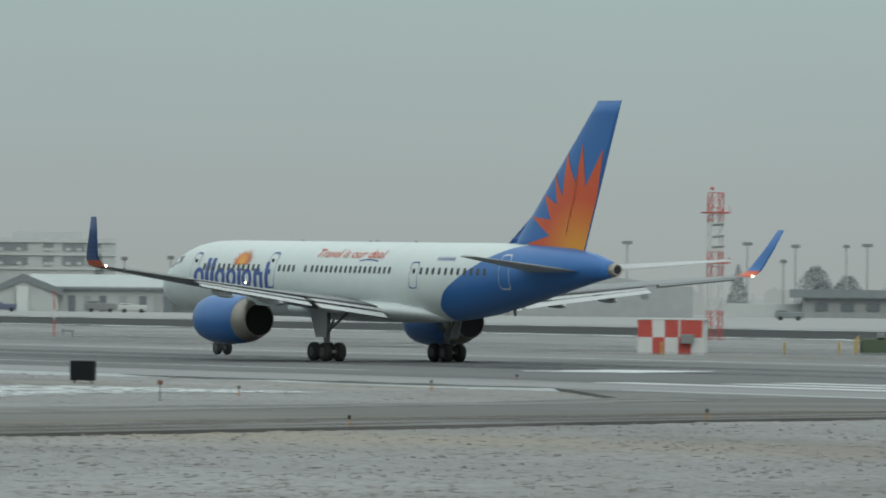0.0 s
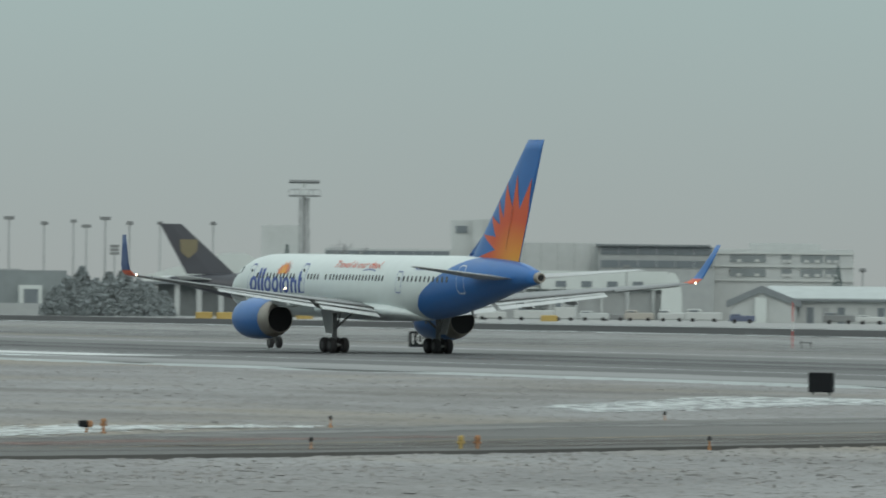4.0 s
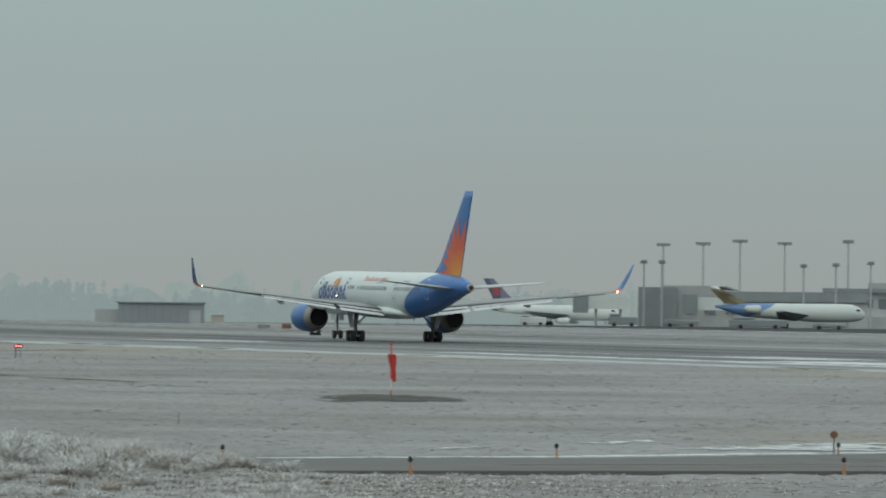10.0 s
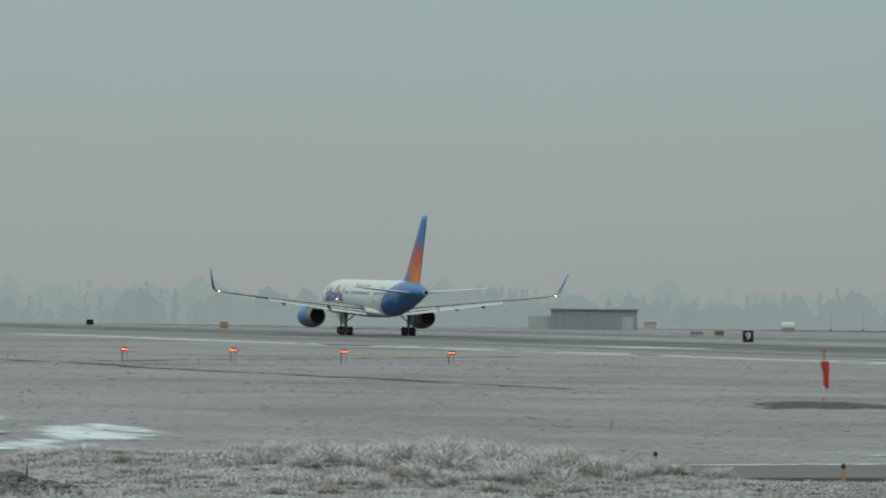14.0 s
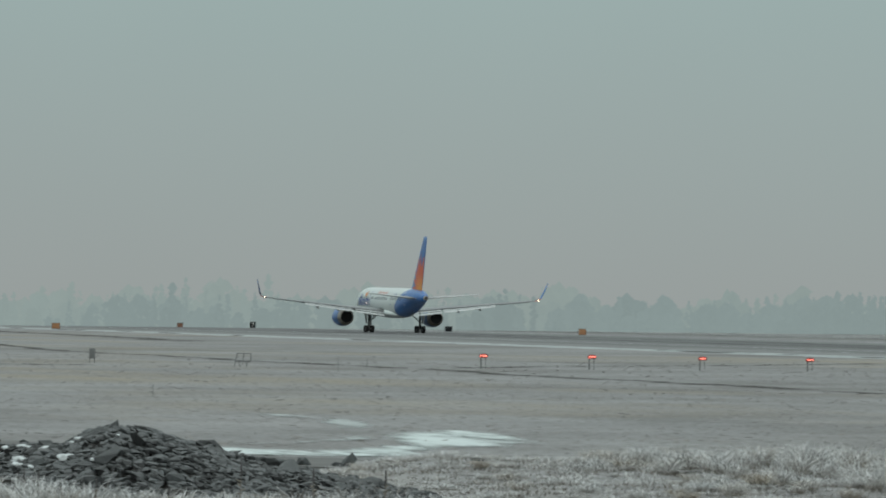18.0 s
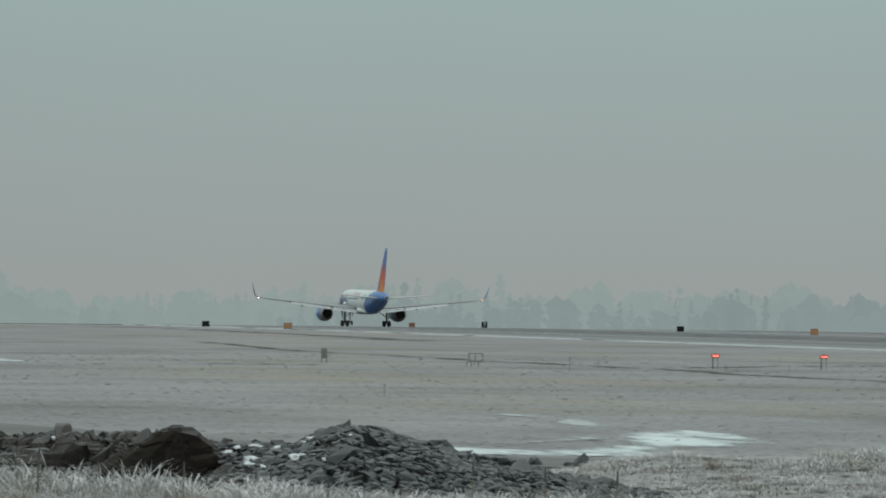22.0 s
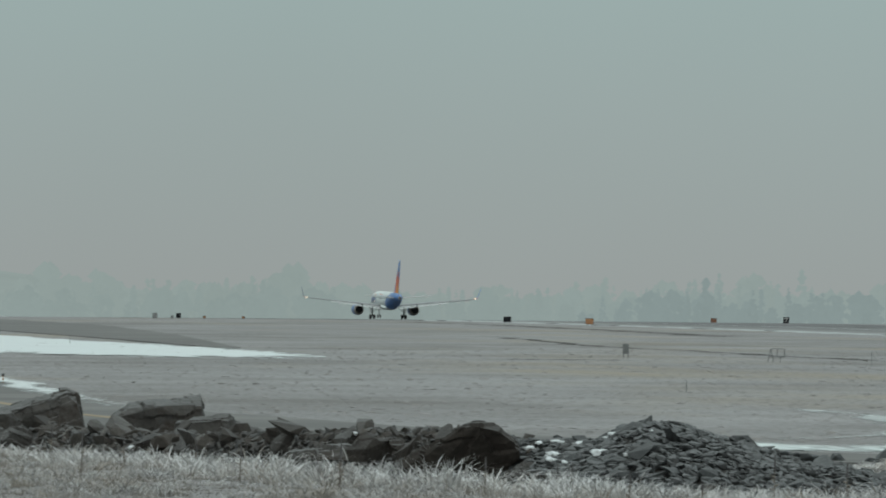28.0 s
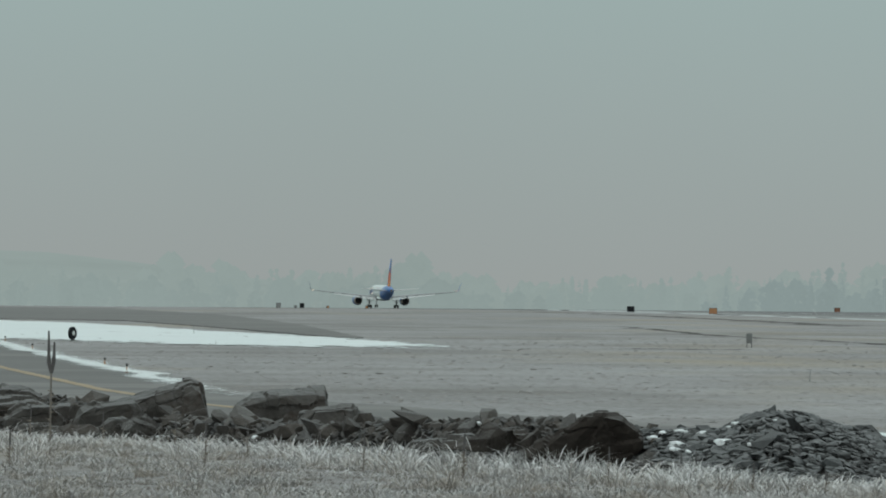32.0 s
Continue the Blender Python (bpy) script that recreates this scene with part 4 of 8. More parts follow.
    # wings with flaps, track fairings, winglets and tail lights
    for side in (-1, 1):
        bm = wing_mesh(side * 1.3, side * 19.3, n=10)
        # shade below the wing is painted on its downward faces
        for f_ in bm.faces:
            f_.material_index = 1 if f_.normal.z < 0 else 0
        wing = part("wing", bm, [M_CORO, M_WING_SHADE], jet, "grey wing with flaps set for take-off", smooth=True)
        for x0, x1, c0, c1 in ((2.1, 6.1, 1.9, 1.75), (6.5, 13.6, 1.55, 1.0)):
            for tier, dr in ((0, 10), (1, 19)):
                bm = bmesh.new()
                f = 0.56 if tier == 0 else 0.40
                a = Vector((side * x0, wing_te(x0) + 0.35, wing_z(x0) - 0.08))
                b = Vector((side * x1, wing_te(x1) + 0.3, wing_z(x1) - 0.05))
                if tier:
                    a += Vector((0, -0.56 * c0, -0.16 * c0))
                    b += Vector((0, -0.56 * c1, -0.16 * c1))
                panel(bm, a, b, c0 * f, c1 * f, dr)
                bmesh.ops.recalc_face_normals(bm, faces=bm.faces)
                # flaps get the same painted shade underneath
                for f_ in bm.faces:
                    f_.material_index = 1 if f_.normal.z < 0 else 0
                part("flap", bm, [M_WING, M_WING_SHADE], wing)
        bm = bmesh.new()
        panel(bm, Vector((side * 14.2, wing_te(14.2) + 0.02, wing_z(14.2) - 0.02)), Vector((side * 18.4, wing_te(18.4) + 0.02, wing_z(18.4) - 0.02)), 0.5, 0.4, 4, 0.2)
        bmesh.ops.recalc_face_normals(bm, faces=bm.faces)
        part("aileron", bm, M_WING_SHADE, wing, "dark aileron")
        for x, ln in ((4.6, 2.7), (8.6, 3.0), (11.6, 2.6)):
            bm = bmesh.new()
            prof = [(0, 0.03), (0.12, 0.13), (0.4, 0.19), (0.7, 0.17), (0.9, 0.09), (1, 0.02)]
            cz = wing_z(x) - 0.36
            rings = [[(side * x + 0.7 * r * math.cos(2 * math.pi * i / 10), wing_te(x) + 1.7 - ln * u, cz - 0.22 * u + 1.1 * r * math.sin(2 * math.pi * i / 10)) for i in range(10)] for u, r in prof]
            loft(bm, rings)
            bmesh.ops.recalc_face_normals(bm, faces=bm.faces)
            part("flap_track_fairing", bm, M_WING, wing, smooth=True)
        bm = bmesh.new()
        rings = []
        for x, z, le, ch in ((19.3, 4.77, -3.33, 1.75), (19.7, 4.86, -3.55, 1.62), (20.0, 5.1, -3.85, 1.42), (20.17, 5.45, -4.15, 1.26), (20.45, 6.3, -4.9, 0.95), (20.75, 7.31, -5.7, 0.6)):
            k = min(1.0, (x - 19.3) / 0.8)
            rings.append([(side * (x - v * k), le + u, z + v * (1 - k)) for u, v in foil(ch, 0.09)])
        vr = loft(bm, rings)
        bmesh.ops.recalc_face_normals(bm, faces=bm.faces)
        # outward faces lean down; their shade is painted as a darker blue
        for f in bm.faces:
            if f.calc_center_median().z < 5.25:
                f.material_index = 1
            elif f.normal.x * side > 0.3:
                f.material_index = 2
        part("winglet", bm, [M_BLUE, M_ORANGE, M_WLET_SHADE], wing, "blue winglet with orange foot", smooth=True)
        bm = bmesh.new()
        bmesh.ops.create_icosphere(bm, subdivisions=2, radius=0.065, matrix=Matrix.Translation((side * 19.55, -5.14, 4.82)))
        part("tail_light", bm, M_NAVLIGHT, wing, "lit white wing-tip light", smooth=True)

    # engines
    for side in (-1, 1):
        x, zc = side * 6.45, 2.1
        bm = bmesh.new()
        revolve(bm, [(6.0, 0.93), (7.4, 0.98), (7.68, 1.05), (7.64, 1.12), (7.2, 1.24), (6.3, 1.33), (5.0, 1.33), (3.9, 1.25), (3.36, 1.18)], "Y", (x, 0, zc), 32, close=True)
        eng = part("engine", bm, M_BLUE, jet, "blue engine nacelle", smooth=True)
        bm = bmesh.new()
        revolve(bm, [(3.38, 1.17), (2.85, 1.02), (2.33, 0.87), (2.32, 0.83), (2.6, 0.83)], "Y", (x, 0, zc), 32, close=True)
        part("nozzle", bm, M_BARE, eng, "bare metal exhaust nozzle", smooth=True)
        bm = bmesh.new()
        revolve(bm, [(2.36, 0.825), (2.7, 0.80), (3.1, 0.80), (3.05, 0.4), (2.7, 0.3), (2.5, 0.05)], "Y", (x, 0, zc), 24)
        part("core", bm, M_BLACK, eng)
        bm = bmesh.new()
        revolve(bm, [(6.2, 0.95), (6.25, 0.3), (6.7, 0.05)], "Y", (x, 0, zc), 24)
        part("fan", bm, M_BLACK, eng)
        bm = bmesh.new()
        rings = [[(x - 0.2, y, z0), (x + 0.2, y, z0), (x + 0.16, y, z1), (x - 0.16, y, z1)] for y, z0, z1 in ((6.9, 3.1, 3.35), (5.5, 3.1, 3.5), (3.2, 2.9, 3.4), (0.5, 2.85, 3.2), (-0.4, 3.0, 3.1))]
        loft(bm, rings)
        bmesh.ops.recalc_face_normals(bm, faces=bm.faces)
        part("pylon", bm, M_WHITE, eng)

    # main landing gear
    for side in (-1, 1):
        x = side * 3.66
        bm = bmesh.new()
        tube(bm, (x, 0, 0.6), (x, 0.05, 3.1), 0.16, 0.19, 12)
        tube(bm, (x, 0.02, 1.5), (x - side * 1.4, 0.0, 2.7), 0.07, seg=8)
        tube(bm, (x, -0.05, 1.3), (x, -1.0, 2.6), 0.06, seg=8)
        tube(bm, (x, -0.62, 0.5), (x, 0.62, 0.5), 0.11, seg=10)
        for y in (-0.57, 0.57):
            tube(bm, (x - 0.6, y, 0.5), (x + 0.6, y, 0.5), 0.07, seg=8)
        gear = part("main_gear", bm, M_STRUT, jet, "grey main gear strut", smooth=True)
        for y in (-0.57, 0.57):
            for e in (-0.43, 0.43):
                wheel(gear, x + e, y, 0.5, 0.38)
        bm = bmesh.new()
        vs = [(x + side * 0.32, 0.55, 1.25), (x + side * 0.32, -0.5, 1.25), (x + side * 0.5, -0.85, 2.75), (x + side * 0.5, 1.0, 2.75)]
        loft(bm, [vs, [(p[0] + side * 0.05, p[1], p[2]) for p in vs]])
        bmesh.ops.recalc_face_normals(bm, faces=bm.faces)
        part("gear_door", bm, M_WING, gear, "grey gear door")
    # nose gear
    bm = bmesh.new()
    y = 18.1
    tube(bm, (0, y, 0.4), (0, y + 0.1, 2.5), 0.1, 0.12, 10)
    tube(bm, (0, y, 1.0), (0, y + 1.3, 2.4), 0.05, seg=8)
    tube(bm, (-0.4, y, 0.4), (0.4, y, 0.4), 0.06, seg=8)
    ng = part("nose_gear", bm, M_STRUT, jet, "grey nose gear strut", smooth=True)
    for e in (-0.3, 0.3):
        wheel(ng, e, y, 0.4, 0.26)
    for s in (-1, 1):
        bm = bmesh.new()
        box(bm, s * 0.42 - 0.02, s * 0.42 + 0.02, y - 0.6, y + 0.9, 1.7, 2.4)
        part("gear_door", bm, M_WHITE, ng)
    # aerials on the crown and belly
    for y, z, dz in ((9.3, 6.3, 0.08), (2.0, 6.3, 0.06), (-6.0, 2.2, -0.22), (-4.0, 2.2, -0.15), (-13.0, 2.9, -0.3), (-2.8, 6.3, 0.08)):
        bm = bmesh.new()
        s = 1 if dz > 0 else -1
        loft(bm, [[(-0.02, y + 0.2, z - 0.1 * s), (0.02, y + 0.2, z - 0.1 * s), (0.02, y - 0.2, z - 0.1 * s), (-0.02, y - 0.2, z - 0.1 * s)], [(-0.015, y, z + dz), (0.015, y, z + dz), (0.015, y - 0.18, z + dz), (-0.015, y - 0.18, z + dz)]])
        bmesh.ops.recalc_face_normals(bm, faces=bm.faces)
        part("aerial", bm, M_WING_SHADE, jet)
    return jet


M_FLAME = flame_paint("sunburst_paint", -19.4, 5.2, 3.4)
M_FLAME_SMALL = flame_paint("small_sunburst_paint", 12.9, 5.15, 0.8)
JET = airliner()

# ---------------------------------------------------------------- airfield signs and lights
M_SIGN_BLACK = mat("black_sign_face", (0.012, 0.014, 0.016), 0.6, var=0.15, spec=0.1)
M_SIGN_RED = mat("red_sign_face", (0.20, 0.035, 0.033), 0.5, var=0.12)
M_SIGN_WHITE = mat("white_sign_paint", (0.55, 0.56, 0.55), 0.5, var=0.06)
M_SIGN_ORANGE = mat("weathered_orange_paint", (0.31, 0.15, 0.065), 0.6, var=0.2)
M_SIGN_GREEN = mat("dark_green_sign_face", (0.06, 0.09, 0.05), 0.6, var=0.2)
M_GREYBOX = mat("grey_steel_box", (0.18, 0.19, 0.19), 0.6, 0.0, var=0.15)
M_STEEL = mat("galvanised_steel", (0.32, 0.335, 0.335), 0.6, 0.0, var=0.12)
M_RED_PAINT = mat("red_paint", (0.42, 0.06, 0.045), 0.55, var=0.12)
M_SOCK = mat("red_fabric", (0.42, 0.035, 0.03), 0.9, var=0.15, scale=4)
M_REDLAMP = lamp_mat("lit_red_lamp", (1.0, 0.22, 0.16), 3.6)
M_LAMPBOX = mat("dark_red_housing", (0.20, 0.035, 0.03), 0.55, var=0.2)
M_LEG = mat("dull_dark_steel", (0.125, 0.132, 0.132), 0.6, var=0.15)
M_AMBERBASE = mat("amber_base", (0.36, 0.16, 0.05), 0.6, var=0.2)
M_CONE = mat("yellow_post_paint", (0.40, 0.28, 0.08), 0.6, var=0.2)
M_RUST = mat("rusty_steel", (0.16, 0.075, 0.045), 0.8, var=0.3)


def on_ground(x, y, dz=0.0):
    return Vector((x, y, swell(x, y) + dz))


def facing(x, y, turn=0.0, dz=0.0):
    """A pose on the ground whose -y side looks back to where the path is seen from."""
    p = on_ground(x, y, dz)
    return pose(p.x, p.y, p.z, 0, 0, -math.degrees(math.atan2(x, y)) + turn)


def board_sign(name, label, x, y, w, h, face, text="", ink=None, turn=0.0, legs=True, depth=0.25, foot=0.12):
    s = thing(name, label, "sign", facing(x, y, turn))
    bm = bmesh.new()
    box(bm, -w / 2, w / 2, -depth / 2, depth / 2, foot, foot + h, 0.03)
    body = part("cabinet", bm, M_SIGN_BLACK, s)
    bm = bmesh.new()
    box(bm, -w / 2 + 0.04, w / 2 - 0.04, -depth / 2 - 0.02, -depth / 2 + 0.01, foot + 0.05, foot + h - 0.05)
    part("face", bm, face, body)
    for sx in (-0.35, 0.35):
        bm = bmesh.new()
        box(bm, sx * w - 0.05, sx * w + 0.05, -0.05, 0.05, -0.15, foot + 0.02)
        part("leg", bm, M_STEEL, s)
    if text:
        written(text, h * 0.95, s, pose(0, -depth / 2 - 0.03, foot + h * 0.5, 90, 0, 0), ink or M_SIGN_WHITE, "numeral", width=w * (0.72 if len(text) > 1 else 0.45))
    return s


board_sign("distance_sign", "black runway distance sign with a white number ten", 219.7, 482.7, 1.12, 1.15, M_SIGN_BLACK, "10")
board_sign("distance_sign", "black runway distance sign with a white number nine", 217.4, 742.9, 1.15, 1.2, M_SIGN_BLACK, "9")
board_sign("distance_sign", "black runway distance sign with a white number seven", 222, 1302, 1.05, 1.1, M_SIGN_BLACK, "7")
board_sign("black_sign", "plain black sign box standing beside the runway", 138.6, 264.9, 0.98, 0.8, M_SIGN_BLACK, turn=-12, depth=0.5)
board_sign("black_sign", "small black sign box beside the runway", 217, 1096, 1.1, 0.8, M_SIGN_BLACK)
board_sign("black_sign", "small dark sign box beside the runway's near edge", 147, 1115, 1.15, 0.85, M_SIGN_BLACK)
board_sign("orange_sign", "small weathered orange sign box beside the runway", 218, 1005, 1.05, 0.85, M_SIGN_ORANGE)
board_sign("orange_sign", "small weathered orange sign box near the runway edge", 149.5, 1044, 1.15, 0.85, M_SIGN_ORANGE)
board_sign("orange_sign", "small rust-red box on the far grass", 235, 1465, 1.2, 0.9, M_RUST)
board_sign("orange_sign", "rust-red equipment box beside a grey cabinet", 261, 905, 1.2, 0.6, M_RUST)
board_sign("black_sign", "long grey equipment cabinet on the far grass", 258, 905, 1.6, 0.45, M_GREYBOX)
for i, (x, y, m, lab) in enumerate(((98.2, 1176, M_GREYBOX, "small grey sign box on the far grass"), (102.4, 1181, M_SIGN_BLACK, "small black sign box on the far grass"), (107.2, 1188, M_SIGN_ORANGE, "small orange marker box on the far grass"),
                                    (114.2, 1195, M_SIGN_ORANGE, "small orange marker box in the distance"), (101.3, 1180, M_GREYBOX, "small low grey box beside a black sign"))):
    board_sign("far_sign", lab, x, y, 0.75 if i < 2 else 0.45, 0.8 if i < 2 else 0.4, m)
s = thing("round_sign", "dark round sign with a pale centre, seen nearly edge-on", "sign", facing(26.8, 483, 58))
bm = bmesh.new()
revolve(bm, [(-0.1, 0.36), (-0.08, 0.42), (0.08, 0.42), (0.1, 0.36)], "Y", (0, 0, 0.5), 24)
disc = part("disc", bm, M_SIGN_BLACK, s)
for sy in (-1, 1):
    bm = bmesh.new()
    revolve(bm, [(sy * 0.10, 0.16), (sy * 0.115, 0.15), (sy * 0.12, 0.02)], "Y", (0, 0, 0.5), 16)
    part("centre_plate", bm, M_SIGN_WHITE, disc, "pale centre plate")
bm = bmesh.new()
box(bm, -0.12, 0.12, -0.08, 0.08, -0.15, 0.16, 0.02)
part("foot", bm, M_LEG, s)

# red hold-position sign: lit cabinet with a location panel, on short legs, caps along its top
s = thing("hold_sign", "red runway hold-position sign with white figures and a yellow letter panel", "sign", facing(70.7, 183.3, -4))
bm = bmesh.new()
box(bm, -0.41, 0.41, -0.12, 0.14, 0.1, 0.68, 0.02)
body = part("cabinet", bm, M_SIGN_BLACK, s)
for nm, x0, x1, m in (("letter_panel", -0.395, -0.225, M_SIGN_GREEN), ("red_panel", -0.205, 0.285, M_SIGN_RED), ("end_panel", 0.305, 0.395, M_SIGN_BLACK)):
    bm = bmesh.new()
    box(bm, x0, x1, -0.145, -0.115, 0.125, 0.65, 0.008)
    part(nm, bm, m, body)
bm = bmesh.new()
box(bm, 0.32, 0.36, -0.155, -0.14, 0.57, 0.63)
part("maker_plate", bm, M_SIGN_WHITE, body, "small pale plate")
written("G", 0.34, s, pose(-0.31, -0.152, 0.39, 90, 0, 0), M_CONE, "letter", width=0.11)
written("3-21", 0.30, s, pose(0.04, -0.152, 0.39, 90, 0, 0), M_SIGN_WHITE, "numeral", width=0.34)
for k in range(6):
    bm = bmesh.new()
    revolve(bm, [(0.66, 0.03), (0.71, 0.03), (0.725, 0.012)], "Z", (-0.34 + 0.125 * k, 0, 0), 8)
    part("cap", bm, M_RUST, s)
for k in range(4):
    bm = bmesh.new()
    tube(bm, (-0.33 + 0.22 * k, 0, -0.12), (-0.33 + 0.22 * k, 0, 0.12), 0.026, seg=7)
    part("leg", bm, M_SIGN_ORANGE, s)


def disc_marker(x, y, h, r, label, mat_=None):
    s = thing("disc_marker", label, "marker", facing(x, y))
    bm = bmesh.new()
    tube(bm, (0, 0, -0.1), (0, 0, h), 0.024, seg=8)
    part("post", bm, M_LEG, s)
    bm = bmesh.new()
    revolve(bm, [(-0.03, r * 0.95), (-0.02, r), (0.02, r), (0.03, r * 0.95)], "Y", (0, 0, h), 18)
    part("disc", bm, mat_ or M_RUST, s)
    return s


disc_marker(66.2, 178.5, 0.52, 0.1, "round rusty marker on a thin post")
disc_marker(119.5, 222.7, 0.62, 0.1, "round rusty marker on a thin post")
s = thing("guard_light", "low dark twin lamp box with an orange end on a stem", "light", facing(75.3, 187.2))
bm = bmesh.new()
box(bm, -0.21, 0.08, -0.1, 0.1, 0.15, 0.34, 0.03)
part("hood", bm, M_SIGN_BLACK, s)
bm = bmesh.new()
revolve(bm, [(0.06, 0.09), (0.10, 0.10), (0.17, 0.085), (0.20, 0.03)], "X", (0, 0, 0.245), 12)
part("lamp_end", bm, M_SIGN_ORANGE, s, "weathered orange lamp end")
bm = bmesh.new()
tube(bm, (0.02, 0, -0.12), (0.02, 0, 0.17), 0.035, seg=8)
part("stem", bm, M_SIGN_ORANGE, s)


def edge_light(x, y, h=0.40, label="taxiway edge light with dark head on an amber base"):
    s = thing("edge_light", label, "light", facing(x, y), "taxiway edge lights")
    bm = bmesh.new()
    revolve(bm, [(-0.1, 0.05), (0.05, 0.045), (h * 0.45, 0.018), (h * 0.72, 0.018)], "Z", (0, 0, 0), 8)
    part("stem", bm, M_AMBERBASE, s)
    bm = bmesh.new()
    revolve(bm, [(h * 0.70, 0.03), (h * 0.74, 0.05), (h * 0.9, 0.05), (h, 0.02)], "Z", (0, 0, 0), 8)
    part("head", bm, M_BLACK, s, "dark glass head")
    return s


for x, y in ((101.6, 178.2), (118.8, 186.7), (71.9, 164.1), (84.5, 167.6), (100.9, 203.2), (84.9, 192.4), (47.6, 155.1), (58.4, 156.8), (139, 190), (146, 249.6), (160, 266.4), (64.5, 173.6), (46.8, 167.6), (37, 154.5),
             (18.9, 267.4), (19.8, 314.7), (20.4, 340.5), (20.7, 413.4), (56.7, 172.5), (21.8, 470), (128.2, 232.9)):
    edge_light(x, y)


def hydrant(x, y, m, label):
    s = thing("low_bollard", label, "bollard", facing(x, y))
    bm = bmesh.new()
    revolve(bm, [(-0.1, 0.08), (0.05, 0.08), (0.06, 0.045), (0.28, 0.045), (0.29, 0.075), (0.38, 0.075), (0.42, 0.03)], "Z", (0, 0, 0), 10)
    body = part("body", bm, m, s)
    bm = bmesh.new()
    tube(bm, (-0.1, 0, 0.24), (0.1, 0, 0.24), 0.028, seg=8)
    part("nozzle", bm, m, body)
    return s


hydrant(76.1, 164.5, M_CONE, "low yellow bollard beside the taxiway")
hydrant(76.6, 164.6, M_SIGN_ORANGE, "low orange bollard with a dark cap")
hydrant(75.9, 187.4, M_SIGN_ORANGE, "low orange marker beside the taxiway")


def windsock(x, y):
    s = thing("windsock", "limp red windsock on a red and white pole", "windsock", facing(x, y))
    for i in range(5):
        bm = bmesh.new()
        tube(bm, (0, 0, -0.2 + 0.46 * i), (0, 0, 0.26 + 0.46 * i), 0.028, seg=8)
        part("pole_section", bm, M_RED_PAINT if i % 2 == 0 else M_SIGN_WHITE, s)
    bm = bmesh.new()
    revolve(bm, [(1.7, 0.17), (1.66, 0.17)], "Z", (0.02, 0, 0), 12)
    part("hoop", bm, M_RED_PAINT, s)
    bm = bmesh.new()
    rings = []
    for k in range(9):
        u = k / 8
        r = (0.17 - 0.06 * u) * (1 + 0.08 * math.sin(9 * u))
        z = 1.68 - 1.08 * u
        rings.append([(0.03 + 0.14 * u * (1 - 0.3 * u) + r * math.cos(2 * math.pi * i / 12) * (1 - 0.35 * u), 0.8 * r * math.sin(2 * math.pi * i / 12), z + 0.03 * math.sin(3 * i)) for i in range(12)])
    loft(bm, rings, cap0=False, cap1=False)
    part("sock", bm, M_SOCK, s, "limp red cloth sleeve", smooth=True)
    bm = bmesh.new()
    revolve(bm, [(2.06, 0.05), (2.08, 0.07), (2.15, 0.07), (2.17, 0.04)], "Z", (0, 0, 0), 10)
    part("lamp", bm, M_RED_PAINT, s)


windsock(86.0, 283.0)


def red_bar_light(x, y, label):
    s = thing("approach_light", label, "light", facing(x, y), "row of red lights")
    for sx in (-0.17, 0.13):
        bm = bmesh.new()
        tube(bm, (sx, 0, -0.15), (sx, 0, 0.70), 0.042 if sx < 0 else 0.02, seg=8)
        part("leg", bm, M_LEG, s)
    bm = bmesh.new()
    prof = [(-0.25, 0.0), (-0.29, 0.10), (-0.24, 0.19), (-0.12, 0.24), (0.14, 0.24), (0.26, 0.18), (0.27, 0.05), (0.2, 0.0)]
    loft(bm, [[(u, -0.09, 0.68 + v) for u, v in prof], [(u, 0.16, 0.68 + v) for u, v in prof]])
    bmesh.ops.recalc_face_normals(bm, faces=bm.faces)
    head = part("housing", bm, M_LAMPBOX, s, "dark red lamp housing")
    for sx in (-0.15, 0.0, 0.15):
        bm = bmesh.new()
        revolve(bm, [(-0.04, 0.02), (-0.03, 0.04), (0.03, 0.045)], "Y", (sx, -0.1, 0.79), 12)
        part("lamp", bm, M_REDLAMP, head, "glowing red lamp")


for x, y in ((92.7, 456.7), (99.4, 455.3), (106.2, 453.7), (112.8, 452.1)):
    red_bar_light(x, y, "red glowing light bar on two short legs in the grass")

# grey cabinet on legs, tubular frame and thin post
s = thing("field_cabinet", "grey steel cabinet on two legs in the grass", "cabinet", facing(69.4, 468.1))
bm = bmesh.new()
box(bm, -0.19, 0.19, -0.12, 0.12, 0.3, 0.94, 0.02)
part("body", bm, M_LEG, s)
for sx in (-0.15, 0.15):
    bm = bmesh.new()
    tube(bm, (sx, 0, -0.1), (sx, 0, 0.32), 0.03, seg=6)
    part("leg", bm, M_LEG, s)
s = thing("pipe_frame", "grey tubular steel frame in the grass", "frame", facing(76.3, 451.3))
for a, b in (((-0.5, 0, -0.1), (-0.3, 0, 0.85)), ((-0.1, 0, -0.1), (-0.3, 0, 0.85)), ((-0.3, 0, 0.85), (0.55, 0, 0.85)), ((0.55, 0, 0.85), (0.55, 0, 0.35)), ((-0.45, 0, 0.35), (0.55, 0, 0.35)), ((0.1, 0, 0.35), (0.1, 0, 0.85)), ((0.3, 0, -0.1), (0.3, 0, 0.4))):
    bm = bmesh.new()
    tube(bm, a, b, 0.026, seg=6)
    part("tube", bm, M_LEG, s)
